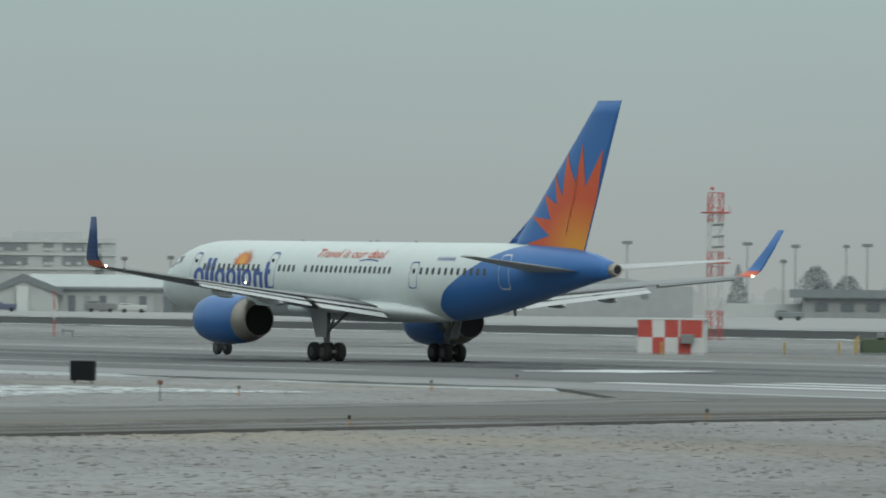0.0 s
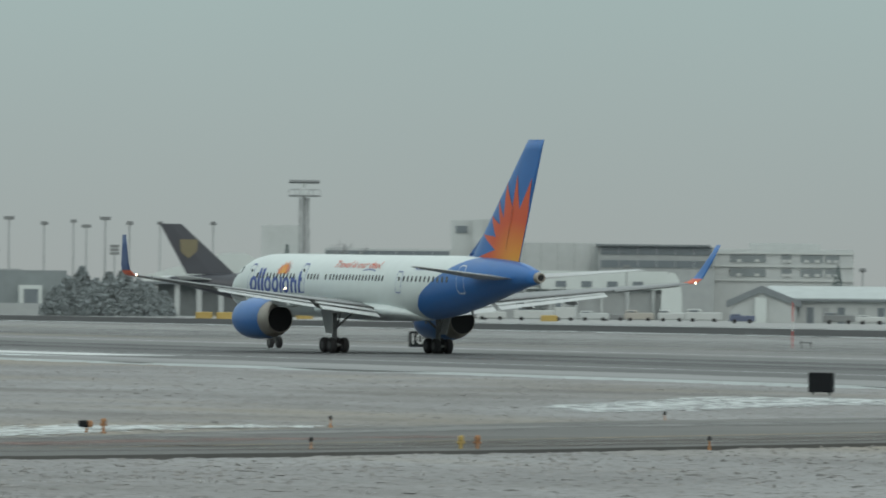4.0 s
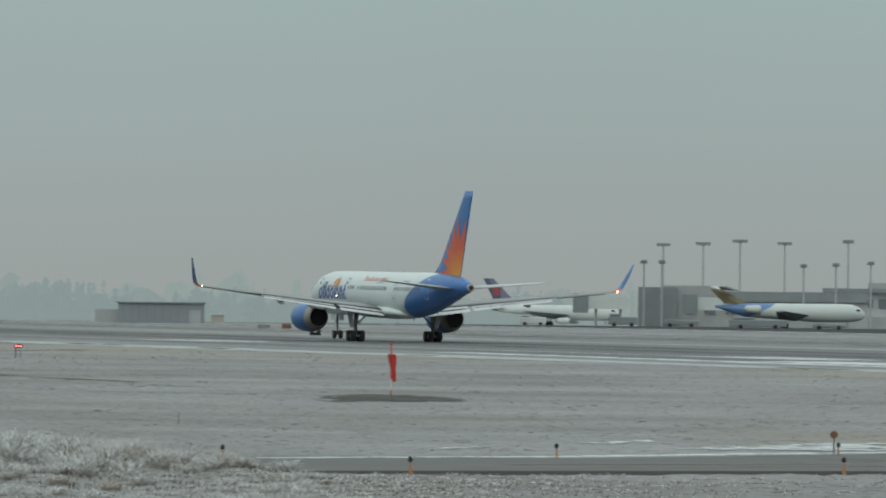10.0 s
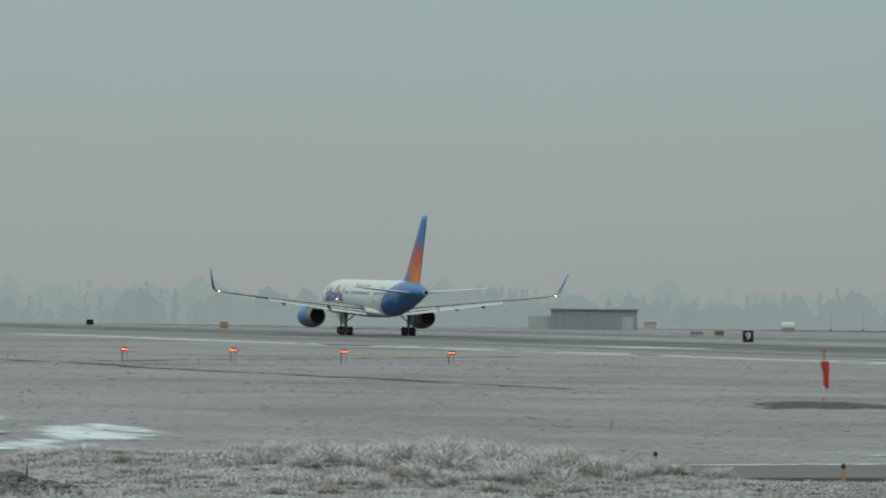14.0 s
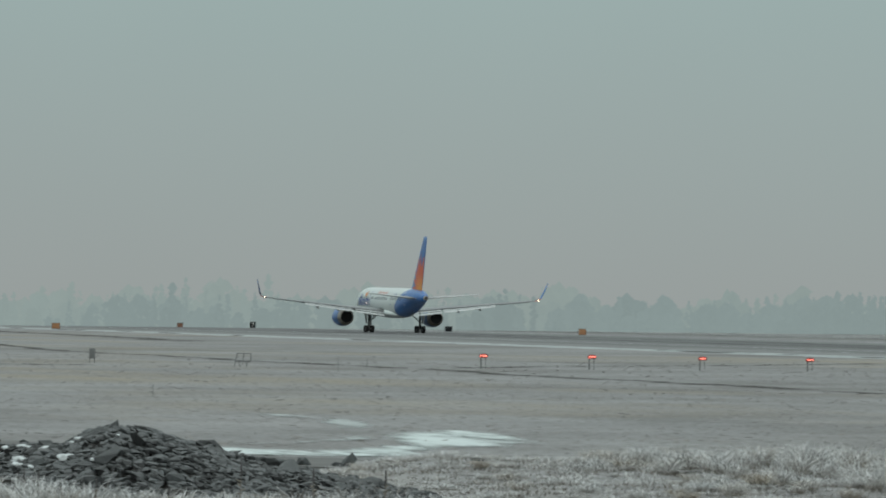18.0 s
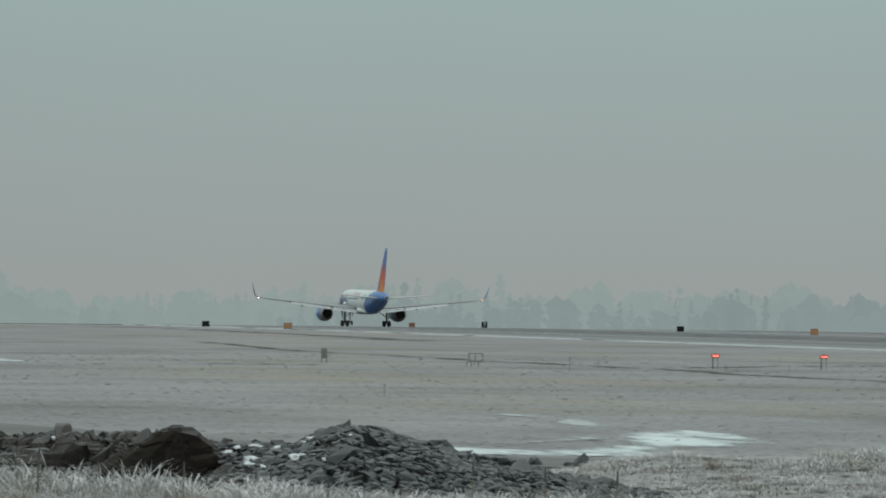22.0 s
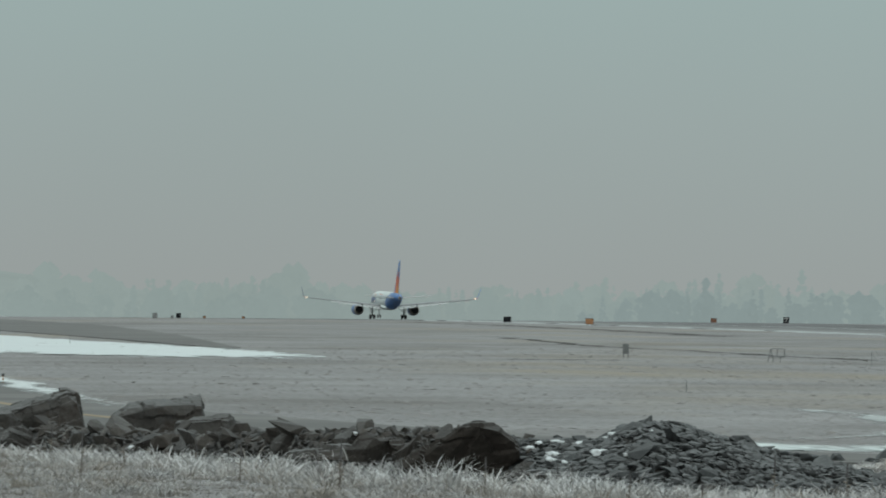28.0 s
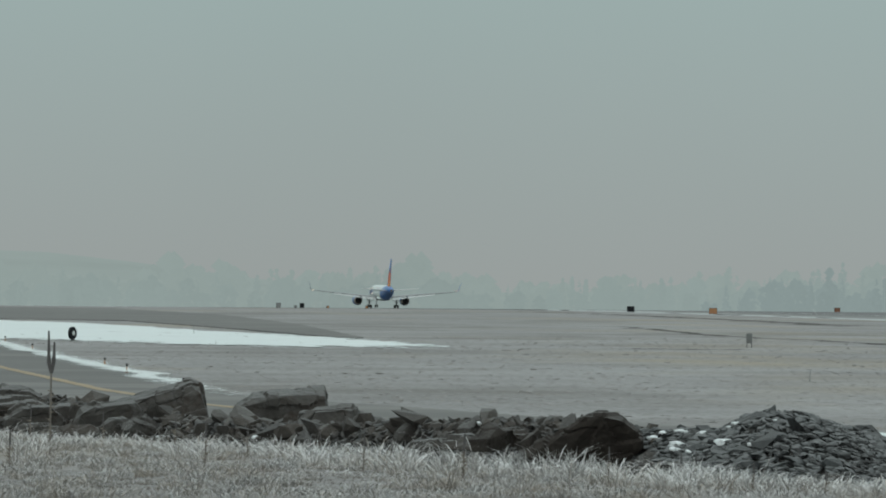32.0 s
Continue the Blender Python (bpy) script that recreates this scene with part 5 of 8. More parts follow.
for x, y, h in ((78.5, 430.2, 0.9), (83, 445, 0.6), (47, 300, 0.5), (60, 220, 0.4), (40.3, 560, 0.7)):
    s = thing("thin_stake", "thin dark stake standing in the grass", "stake", facing(x, y))
    bm = bmesh.new()
    tube(bm, (0, 0, -0.1), (0.02, 0, h), 0.022, 0.015, 6)
    part("shaft", bm, M_GREYBOX, s)

# red and white chequered hut with yellow posts round it
def chequer_hut(x, y):
    s = thing("chequered_hut", "small equipment hut painted in red and white squares", "hut", facing(x, y, -6))
    w, h, n, k = 4.2, 2.2, 5, 2
    bm = bmesh.new()
    box(bm, -w / 2 + 0.02, w / 2 - 0.02, 0.0, 2.4, -0.1, h - 0.02)
    core = part("hut_body", bm, M_SIGN_WHITE, s)
    cols = (0.0, 0.93, 1.72, 2.58, 3.4, 4.2)
    for i in range(n):
        for j in range(k):
            if i == 4 and j == 1 or i == 3 and j == 1:
                continue
            bm = bmesh.new()
            box(bm, -w / 2 + cols[i], -w / 2 + cols[i + 1], -0.05, 0.0, j * h / 2, (j + 1) * h / 2)
            part("panel", bm, M_RED_PAINT if (i + j + 1) % 2 == 0 else M_SIGN_WHITE, core)
    bm = bmesh.new()
    box(bm, 0.62, 2.0, -0.06, 0.0, h / 2, h)
    part("panel", bm, M_RED_PAINT, core)
    bm = bmesh.new()
    box(bm, -w / 2 - 0.1, w / 2 + 0.1, -0.1, 2.5, h, h + 0.08)
    part("roof", bm, M_SIGN_WHITE, s)
    bm = bmesh.new()
    box(bm, 0.7, 1.5, -0.75, -0.1, 0.7, 1.3, 0.05)
    part("cooling_unit", bm, M_GREYBOX, s)


chequer_hut(248.5, 394.9)
for x, y in ((243.5, 388), (256.5, 394), (262, 396), (270, 400), (274, 402)):
    s = thing("yellow_post", "short yellow post on the grass", "post", facing(x, y), "yellow posts")
    bm = bmesh.new()
    tube(bm, (0, 0, -0.1), (0, 0, 0.85), 0.07, seg=8)
    part("shaft", bm, M_CONE, s)
s = thing("generator", "dark green generator set behind a sloping panel", "generator", facing(266, 398))
bm = bmesh.new()
box(bm, -0.9, 0.9, 0, 1.0, 0, 1.1, 0.1)
part("housing", bm, M_SIGN_GREEN, s)
bm = bmesh.new()
box(bm, 0.2, 0.7, -0.2, 0.3, 1.1, 1.45, 0.05)
part("exhaust_box", bm, M_GREYBOX, s)
bm = bmesh.new()
loft(bm, [[(-1.3, -0.2, 0), (-1.25, -0.2, 1.0), (-0.95, -0.2, 1.3), (-1.05, -0.2, 0)], [(-1.3, 0.6, 0), (-1.25, 0.6, 1.0), (-0.95, 0.6, 1.3), (-1.05, 0.6, 0)]])
bmesh.ops.recalc_face_normals(bm, faces=bm.faces)
part("side_panel", bm, M_CONE, s)


def lattice_mast(x, y, h, w):
    s = thing("lattice_mast", "red and white steel lattice mast with platforms", "mast", facing(x, y, 20))
    k = 10
    for i in range(k):
        z0, z1 = h * i / k - (0.2 if i == 0 else 0), h * (i + 1) / k
        m = M_RED_PAINT if i in (0, 1, 4, 5, 8, 9) else M_SIGN_WHITE
        bm = bmesh.new()
        for sx in (-1, 1):
            for sy in (-1, 1):
                tube(bm, (sx * w / 2, sy * w / 2, z0), (sx * w / 2, sy * w / 2, z1), 0.055, seg=6)
        for sy in (-1, 1):
            tube(bm, (-w / 2, sy * w / 2, z0), (w / 2, sy * w / 2, z1), 0.03, seg=5)
            tube(bm, (sy * w / 2, -w / 2, z1), (sy * w / 2, w / 2, z0), 0.03, seg=5)
            tube(bm, (-w / 2, sy * w / 2, z1), (w / 2, sy * w / 2, z1), 0.03, seg=5)
        part("mast_section", bm, m, s)
    for z, m in ((h * 0.86, M_RED_PAINT), (h * 0.52, M_RED_PAINT)):
        bm = bmesh.new()
        box(bm, -w * 0.95, w * 0.95, -w * 0.95, w * 0.95, z, z + 0.12)
        for sx in (-1, 1):
            tube(bm, (sx * w * 0.9, -w * 0.9, z), (sx * w * 0.9, -w * 0.9, z + 0.6), 0.03, seg=5)
        part("platform", bm, m, s)
    for z in (h * 0.78, h * 0.70, h * 0.63):
        bm = bmesh.new()
        tube(bm, (-w * 0.5, -w * 0.6, z), (w * 0.5, -w * 0.6, z + 0.1), 0.09, seg=8)
        part("bracket", bm, M_GREYBOX, s)
    bm = bmesh.new()
    bmesh.ops.create_icosphere(bm, subdivisions=2, radius=0.16, matrix=Matrix.Translation((-w / 2, -w / 2, h + 0.35)))
    part("beacon", bm, M_RED_PAINT, s, "unlit red beacon")


lattice_mast(330, 517.6, 12.3, 1.0)
s = thing("red_pole", "slim red and white pole with a low stand", "pole", facing(259.7, 500.1))
for i in range(5):
    bm = bmesh.new()
    tube(bm, (-0.5, 0, i * 0.75 - 0.1), (-0.5, 0, i * 0.75 + 0.65), 0.05, seg=6)
    part("pole_section", bm, M_RED_PAINT if i != 2 else M_SIGN_WHITE, s)
bm = bmesh.new()
tube(bm, (0.2, 0, -0.1), (0.2, 0, 0.8), 0.05, seg=6)
box(bm, 0.0, 1.0, -0.1, 0.1, 0.5, 0.62)
tube(bm, (0.9, 0, -0.1), (0.9, 0, 0.5), 0.05, seg=6)
part("stand", bm, M_GREYBOX, s)

# ---------------------------------------------------------------- far side of the airfield
M_WALL_PALE = mat("pale_concrete", (0.44, 0.465, 0.46), 0.8, var=0.08, scale=0.6)
M_WALL_GREY = mat("grey_cladding", (0.32, 0.34, 0.34), 0.7, var=0.1, scale=0.6)
M_WALL_DARK = mat("dark_grey_cladding", (0.19, 0.215, 0.22), 0.7, var=0.12, scale=0.6)
M_WALL_TAN = mat("tan_sheet_metal", (0.37, 0.35, 0.31), 0.7, var=0.08, scale=0.5)
M_WALL_BLUE = mat("blue_grey_sheet_metal", (0.21, 0.235, 0.255), 0.6, var=0.08, scale=0.5)
M_ROOF = mat("frosted_metal_roof", (0.42, 0.46, 0.46), 0.7, var=0.1, scale=0.5)
M_ROOF_DARK = mat("dark_roof_edge", (0.17, 0.19, 0.20), 0.7, var=0.1)
M_PANE = mat("dark_window_glass", (0.13, 0.155, 0.17), 0.35, var=0.1)
M_TENT = mat("white_fabric", (0.52, 0.56, 0.545), 0.7, var=0.04)
M_STRIPE = mat("dull_orange_paint", (0.34, 0.16, 0.08), 0.5, var=0.06)
M_BROWN = mat("dark_brown_paint", (0.052, 0.055, 0.066), 0.45, var=0.06)
M_GOLD = mat("gold_paint", (0.17, 0.145, 0.085), 0.5, var=0.06)
M_PURPLE = mat("purple_paint", (0.075, 0.068, 0.125), 0.4, var=0.06)
M_NAVY = mat("navy_paint", (0.08, 0.1, 0.16), 0.4, var=0.06)
M_TAILRED = mat("red_tail_paint", (0.26, 0.055, 0.06), 0.4, var=0.06)
M_PALEBLUE = mat("faded_blue_paint", (0.10, 0.19, 0.36), 0.4, var=0.06)
M_TRUCK = mat("white_vehicle_paint", (0.45, 0.47, 0.46), 0.4, var=0.05)
M_CONCRETE_APRON = mat("frosted_concrete", (0.30, 0.303, 0.30), 0.85, var=0.15, scale=0.3)


class Face:
    """Turns bearings and heights of sight into a thing's own coordinates at a given distance."""

    def __init__(self, az0, az1, d):
        self.mid, self.d = (az0 + az1) / 2, d
        self.base = polar(self.mid, d)
        self.pose = pose(self.base.x, self.base.y, self.base.z, 0, 0, -self.mid)

    def x(self, az):
        return self.d * math.tan(radians(az - self.mid))

    def z(self, el):
        return EYE_Z + self.d * math.tan(radians(el)) - self.base.z


def block(bm, f, a0, a1, e0, e1, y0, y1, bevel=0.0):
    box(bm, f.x(a0), f.x(a1), y0, y1, f.z(e0) if e0 is not None else -0.5, f.z(e1), bevel)


def building(name, label, f):
    return thing(name, label, "building", f.pose)


def piece(name, f, parent, m, a0, a1, e0, e1, y0, y1, label=""):
    bm = bmesh.new()
    block(bm, f, a0, a1, e0, e1, y0, y1)
    return part(name, bm, m, parent, label)


# parallel taxiway and apron on the far side
strip("far_taxiway", 352, 432, 100, 2400, 0.03, M_FARTAXI, "dark asphalt taxiway beyond the runway", "taxiway", wob=1.0, step=10)
ribbon("snow_bank", [(349, 150), (350, 900), (349, 2000)], 6, 0.035, M_SNOW, None, "thin bank of ploughed snow along the far taxiway", "snow", 1.4, drape=True)
ribbon("snow_bank", [(438, 150), (440, 900), (438, 2000)], 5, 0.035, M_SNOW, None, "thin bank of ploughed snow beyond the far taxiway", "snow", 1.4, drape=True)
strip("apron", 450, 900, 300, 2200, 0.02, M_CONCRETE_APRON, "frosted concrete apron before the terminal", "apron", step=40)

# multi-storey car park
f = Face(26.75, 27.86, 1480)
b = building("car_park", "pale concrete multi-storey car park with open decks", f)
body = piece("wall", f, b, M_WALL_PALE, 26.75, 27.86, None, 0.385, 0, 40)
piece("roof_box", f, b, M_WALL_PALE, 27.05, 27.6, 0.385, 0.435, 6, 26)
for e0, e1 in ((0.285, 0.345), (0.175, 0.235)):
    for a0, a1 in ((26.9, 27.18), (27.3, 27.38), (27.45, 27.62), (27.64, 27.75)):
        o = piece("deck_opening", f, body, M_WALL_DARK, a0, a1, e0, e1, -0.25, 0.3)
        for k in range(2):
            u = a0 + (a1 - a0) * (0.25 + 0.5 * k)
            piece("parked_car_top", f, o, M_TRUCK, u - 0.016, u + 0.02, e0, e0 + 0.022, -0.35, 0.2)
for e in (0.36, 0.26, 0.15):
    piece("deck_edge", f, b, M_TRUCK, 26.74, 27.87, e - 0.012, e, -0.5, 0.2)
# terminal: long flat wings, tower block, dark window bands
f = Face(25.88, 26.8, 1440)
b = building("terminal_wing", "grey terminal wing with two dark window bands", f)
body = piece("wall", f, b, M_WALL_GREY, 25.88, 26.78, None, 0.40, 0, 40)
for e0, e1 in ((0.335, 0.395), (0.235, 0.29)):
    for k in range(6):
        a = 25.9 + 0.145 * k
        piece("window", f, body, M_PANE, a, a + 0.138, e0, e1, -0.25, 0.3)
piece("roof_edge", f, b, M_ROOF_DARK, 25.86, 26.75, 0.40, 0.415, -1.5, 41)
f = Face(25.2, 25.95, 1460)
b = building("terminal_hall", "plain pale terminal hall with a flat roof", f)
body = piece("wall", f, b, M_WALL_PALE, 25.2, 25.95, None, 0.42, 0, 40)
for k in range(5):
    piece("wall_joint", f, body, M_WALL_GREY, 25.3 + 0.13 * k, 25.305 + 0.13 * k, 0.0, 0.42, -0.08, 0.1)
f = Face(24.73, 25.24, 1430)
b = building("tower_block", "white terminal tower block with a small dark window", f)
body = piece("wall", f, b, M_WALL_PALE, 24.73, 24.9, None, 0.59, 0, 22)
piece("stair_tower", f, b, M_WALL_PALE, 24.9, 24.98, None, 0.595, -2, 18)
piece("wall", f, b, M_WALL_PALE, 24.98, 25.13, None, 0.60, 1, 22)
piece("window", f, body, M_PANE, 24.77, 24.86, 0.49, 0.545, -0.25, 0.3)
for e in (0.43, 0.36, 0.25):
    piece("balcony", f, b, M_WALL_PALE, 25.13, 25.225, e, e + 0.03, -2, 12)
    piece("window", f, b, M_PANE, 25.13, 25.22, e - 0.055, e, -1.5, 8)
f = Face(23.55, 24.75, 1420)
b = building("terminal_wing", "pale terminal wing with two dark window bands", f)
body = piece("wall", f, b, M_WALL_PALE, 23.75, 24.74, None, 0.36, 0, 30)
for e0, e1 in ((0.295, 0.345), (0.195, 0.24)):
    for k in range(7):
        a = 23.76 + 0.138 * k
        piece("window", f, body, M_PANE, a, a + 0.132, e0, e1, -0.25, 0.3)
piece("lower_wing", f, b, M_WALL_GREY, 23.4, 24.0, None, 0.30, -12, 4)
piece("lower_band", f, b, M_PANE, 23.42, 23.95, 0.17, 0.21, -12.3, -11)
# white concourse tube and hall in front
f = Face(24.2, 26.5, 1370)
b = building("concourse", "long white concourse with dark lower windows", f)
body = piece("wall", f, b, M_TENT, 24.0, 26.42, 0.06, 0.205, 0, 18)
piece("lower_wall", f, b, M_WALL_GREY, 24.0, 26.42, None, 0.06, 1.5, 17)
for k in range(9):
    a = 24.55 + 0.2 * k
    piece("window", f, body, M_PANE, a, a + 0.08, 0.08, 0.125, -0.25, 0.3)
for k in range(12):
    piece("column", f, b, M_WALL_PALE, 24.1 + 0.2 * k, 24.12 + 0.2 * k, None, 0.06, 0.2, 0.8)
f = Face(26.3, 26.6, 1345)
b = building("white_dome", "white vaulted shelter with a grey end wall", f)
bm = bmesh.new()
w = f.x(26.5)
rings = []
for y in (0, 30):
    rings.append([(-w * 3.4 * 0.5 + w * 3.4 * 0.5 * (1 - math.cos(math.pi * i / 10)), y, -0.5 + (f.z(0.2) + 0.5) * math.sin(math.pi * i / 10) ** 0.5) for i in range(11)])
loft(bm, rings)
bmesh.ops.recalc_face_normals(bm, faces=bm.faces)
part("vault", bm, M_TENT, b)

# low hangar with frosted roof and pale wall, with gable
f = Face(26.9, 28.9, 1190)
b = building("low_shed", "long low shed with frosted grey roof and pale wall", f)
body = piece("wall", f, b, M_WALL_PALE, 27.35, 28.3, None, 0.0, 0, 16)
piece("dark_wing", f, b, M_WALL_DARK, 28.3, 29.3, None, 0.02, 2, 16)
bm = bmesh.new()
x0, x1 = f.x(27.2), f.x(29.3)
loft(bm, [[(x, -1.2, f.z(0.0)), (x, -1.2, f.z(0.012)), (x, 8, f.z(0.105)), (x, 17, f.z(0.012)), (x, 17, f.z(0.0))] for x in (x0, x1)])
bmesh.ops.recalc_face_normals(bm, faces=bm.faces)
part("roof", bm, M_ROOF, b)
bm = bmesh.new()
block(bm, f, 27.2, 29.3, -0.012, 0.004, -1.35, -1.1)
part("eaves", bm, M_ROOF_DARK, b)
bm = bmesh.new()
xa, xb, xm = f.x(26.92), f.x(27.42), f.x(27.15)
loft(bm, [[(xa, y, -0.5), (xb, y, -0.5), (xb, y, f.z(0.0)), (xm, y, f.z(0.095)), (xa, y, f.z(0.0))] for y in (-3, 6)])
bmesh.ops.recalc_face_normals(bm, faces=bm.faces)
part("gable_wall", bm, M_WALL_PALE, b)
for sa, sb in ((26.88, 27.15), (27.15, 27.46)):
    bm = bmesh.new()
    za, zb = (f.z(-0.015), f.z(0.105)) if sa < 27.1 else (f.z(0.105), f.z(-0.015))
    loft(bm, [[(f.x(sa), y, za - 1.1), (f.x(sb), y, zb - 1.1), (f.x(sb), y, zb), (f.x(sa), y, za)] for y in (-3.6, 6)])
    bmesh.ops.recalc_face_normals(bm, faces=bm.faces)
    part("gable_roof", bm, M_ROOF_DARK, b)
piece("porch", f, b, M_TENT, 27.1, 27.19, None, 0.01, -4.5, -3)
for k, a in enumerate((27.5, 27.62, 27.74, 27.9, 28.05, 28.16, 28.24)):
    piece("bay_door", f, body, M_WALL_GREY if k % 2 else M_PANE, a, a + 0.055, None, -0.06, -0.3, 0.3)

# tan hangars to the north-east
f = Face(29.9, 32.0, 1230)
b = building("tan_hangar", "long tan sheet-metal hangar with dark door line", f)
body = piece("wall", f, b, M_WALL_TAN, 29.95, 31.1, None, 0.06, 0, 30)
bm = bmesh.new()
loft(bm, [[(f.x(a), -1, f.z(0.06)), (f.x(a), 15, f.z(0.135)), (f.x(a), 31, f.z(0.06))] for a in (29.9, 31.12)])
bmesh.ops.recalc_face_normals(bm, faces=bm.faces)
part("roof", bm, M_WALL_TAN, b)
piece("fascia", f, b, M_ROOF_DARK, 29.9, 31.12, 0.035, 0.06, -1.2, -0.9)
for k in range(6):
    piece("hangar_door", f, body, M_WALL_GREY, 30.05 + 0.175 * k, 30.2 + 0.175 * k, None, 0.02, -0.4, 0.3)
f = Face(30.9, 32.5, 1180)
b = building("grey_hangar", "broad grey hangar with a low gabled roof", f)
bm = bmesh.new()
loft(bm, [[(f.x(31.0), y, -0.5), (f.x(32.35), y, -0.5), (f.x(32.35), y, f.z(0.05)), (f.x(31.75), y, f.z(0.125)), (f.x(31.0), y, f.z(0.05))] for y in (0, 30)])
bmesh.ops.recalc_face_normals(bm, faces=bm.faces)
body = part("wall", bm, M_WALL_GREY, b)
for a in (31.25, 31.6, 31.95):
    piece("vent", f, body, M_WALL_DARK, a, a + 0.05, -0.03, 0.0, -0.3, 0.3)
f = Face(28.9, 30.2, 1215)
b = building("dark_shelter", "low dark shelter with a white fascia", f)
piece("wall", f, b, M_WALL_DARK, 28.6, 29.9, None, -0.02, 0, 15)
piece("fascia", f, b, M_ROOF, 28.6, 29.9, -0.02, 0.02, -1, 15)
f = Face(32.4, 35.5, 1250)
b = building("low_building", "low grey building under a broad dark roof", f)
body = piece("wall", f, b, M_WALL_GREY, 33.2, 35.2, None, -0.02, 0, 20)
piece("roof", f, b, M_WALL_DARK, 33.1, 35.3, -0.02, 0.045, -2, 22)
for k in range(9):
    piece("window", f, body, M_PANE, 33.3 + 0.2 * k, 33.4 + 0.2 * k, -0.12, -0.06, -0.3, 0.3)
piece("annex", f, b, M_WALL_PALE, 32.6, 33.2, None, -0.07, 4, 20)

# freight buildings left of the terminal
f = Face(22.2, 23.5, 1400)
b = building("white_tent", "white ridge-roofed fabric hall", f)
bm = bmesh.new()
loft(bm, [[(f.x(22.35), y, -0.5), (f.x(23.35), y, -0.5), (f.x(23.35), y, f.z(0.19)), (f.x(23.14), y, f.z(0.315)), (f.x(22.98), y, f.z(0.315)), (f.x(22.35), y, f.z(0.13))] for y in (0, 40)])
bmesh.ops.recalc_face_normals(bm, faces=bm.faces)
part("canopy", bm, M_TENT, b)
piece("side_deck", f, b, M_WALL_GREY, 23.22, 23.75, 0.12, 0.235, -6, 6)
piece("side_band", f, b, M_PANE, 23.22, 23.75, 0.17, 0.2, -6.3, -5)
f = Face(22.2, 23.8, 1345)
b = building("freight_shed", "dark open freight shed on pale columns", f)
body = piece("back_wall", f, b, M_WALL_DARK, 22.3, 23.7, None, 0.07, 3, 14)
for k in range(8):
    piece("column", f, b, M_WALL_PALE, 22.42 + 0.17 * k, 22.46 + 0.17 * k, None, 0.07, 0, 1)
piece("roof", f, b, M_ROOF_DARK, 22.28, 23.72, 0.07, 0.09, -1, 15)
f = Face(23.25, 23.6, 1620)
b = building("far_block", "pale far block behind the terminal", f)
piece("wall", f, b, M_WALL_PALE, 23.26, 23.56, None, 0.535, 0, 20)
# low concourses
f = Face(20.4, 21.75, 1330)
b = building("low_concourse", "low concourse with dark roof and pale walls", f)
body = piece("wall", f, b, M_WALL_PALE, 20.3, 21.75, None, 0.11, 0, 20)
piece("roof", f, b, M_WALL_DARK, 20.25, 21.75, 0.10, 0.13, -2, 22)
piece("upper_roof", f, b, M_WALL_GREY, 20.6, 21.4, 0.13, 0.175, 2, 18)
piece("gate_block", f, b, M_WALL_DARK, 21.05, 21.75, None, 0.165, -3, 10)
for k in range(6):
    piece("window", f, body, M_PANE, 20.35 + 0.11 * k, 20.42 + 0.11 * k, -0.02, 0.05, -0.3, 0.3)
piece("lower_wall", f, b, M_WALL_GREY, 20.3, 21.9, None, -0.09, -6, 0)
piece("doorway_arch", f, b, M_TENT, 21.38, 21.56, None, 0.05, -5.5, -3)
piece("doorway", f, b, M_PANE, 21.42, 21.53, None, 0.02, -5.8, -5)
f = Face(18.8, 20.6, 1300)
b = building("low_concourse", "long low concourse with a dark upper band", f)
body = piece("wall", f, b, M_WALL_GREY, 18.85, 20.6, None, 0.02, 0, 16)
piece("upper_band", f, b, M_WALL_DARK, 19.45, 20.6, 0.02, 0.098, -1, 16)
piece("gate_block", f, b, M_WALL_DARK, 18.82, 19.12, None, 0.125, -4, 10)
piece("gate_roof", f, b, M_WALL_GREY, 19.0, 19.45, 0.02, 0.14, 0, 12)
for k in range(9):
    piece("window", f, body, M_PANE, 19.2 + 0.15 * k, 19.27 + 0.15 * k, -0.08, -0.02, -0.3, 0.3)
for a in (18.45, 19.3):
    f = Face(a - 0.2, a + 0.3, 1270)
    j = thing("jet_bridge", "white covered jet bridge with a dark cab", "jet bridge", f.pose)
    bm = bmesh.new()
    block(bm, f, a - 0.05, a + 0.3, -0.05, 0.05, 0, 3)
    part("tunnel", bm, M_TENT, j)
    bm = bmesh.new()
    block(bm, f, a - 0.14, a - 0.02, -0.08, 0.07, -1, 4)
    part("cab", bm, M_WALL_DARK, j)
    for k in (0.03, 0.22):
        bm = bmesh.new()
        block(bm, f, a + k, a + k + 0.02, None, -0.05, 1, 2)
        part("support", bm, M_STEEL, j)
f = Face(14.75, 15.5, 1120)
b = building("grey_shed", "blue-grey sheet-metal shed with a white end door", f)
body = piece("wall", f, b, M_WALL_BLUE, 14.78, 15.45, None, -0.04, 0, 12)
piece("roof", f, b, M_WALL_DARK, 14.76, 15.46, -0.04, -0.03, -0.5, 12.5)
piece("end_door", f, body, M_WALL_GREY, 15.33, 15.42, None, -0.09, -0.3, 0.3)
for k in range(8):
    piece("cladding_rib", f, body, M_WALL_DARK, 14.82 + 0.06 * k, 14.825 + 0.06 * k, None, -0.045, -0.1, 0.1)
piece("lean_to", f, b, M_WALL_GREY, 14.6, 14.78, None, -0.09, 2, 9)
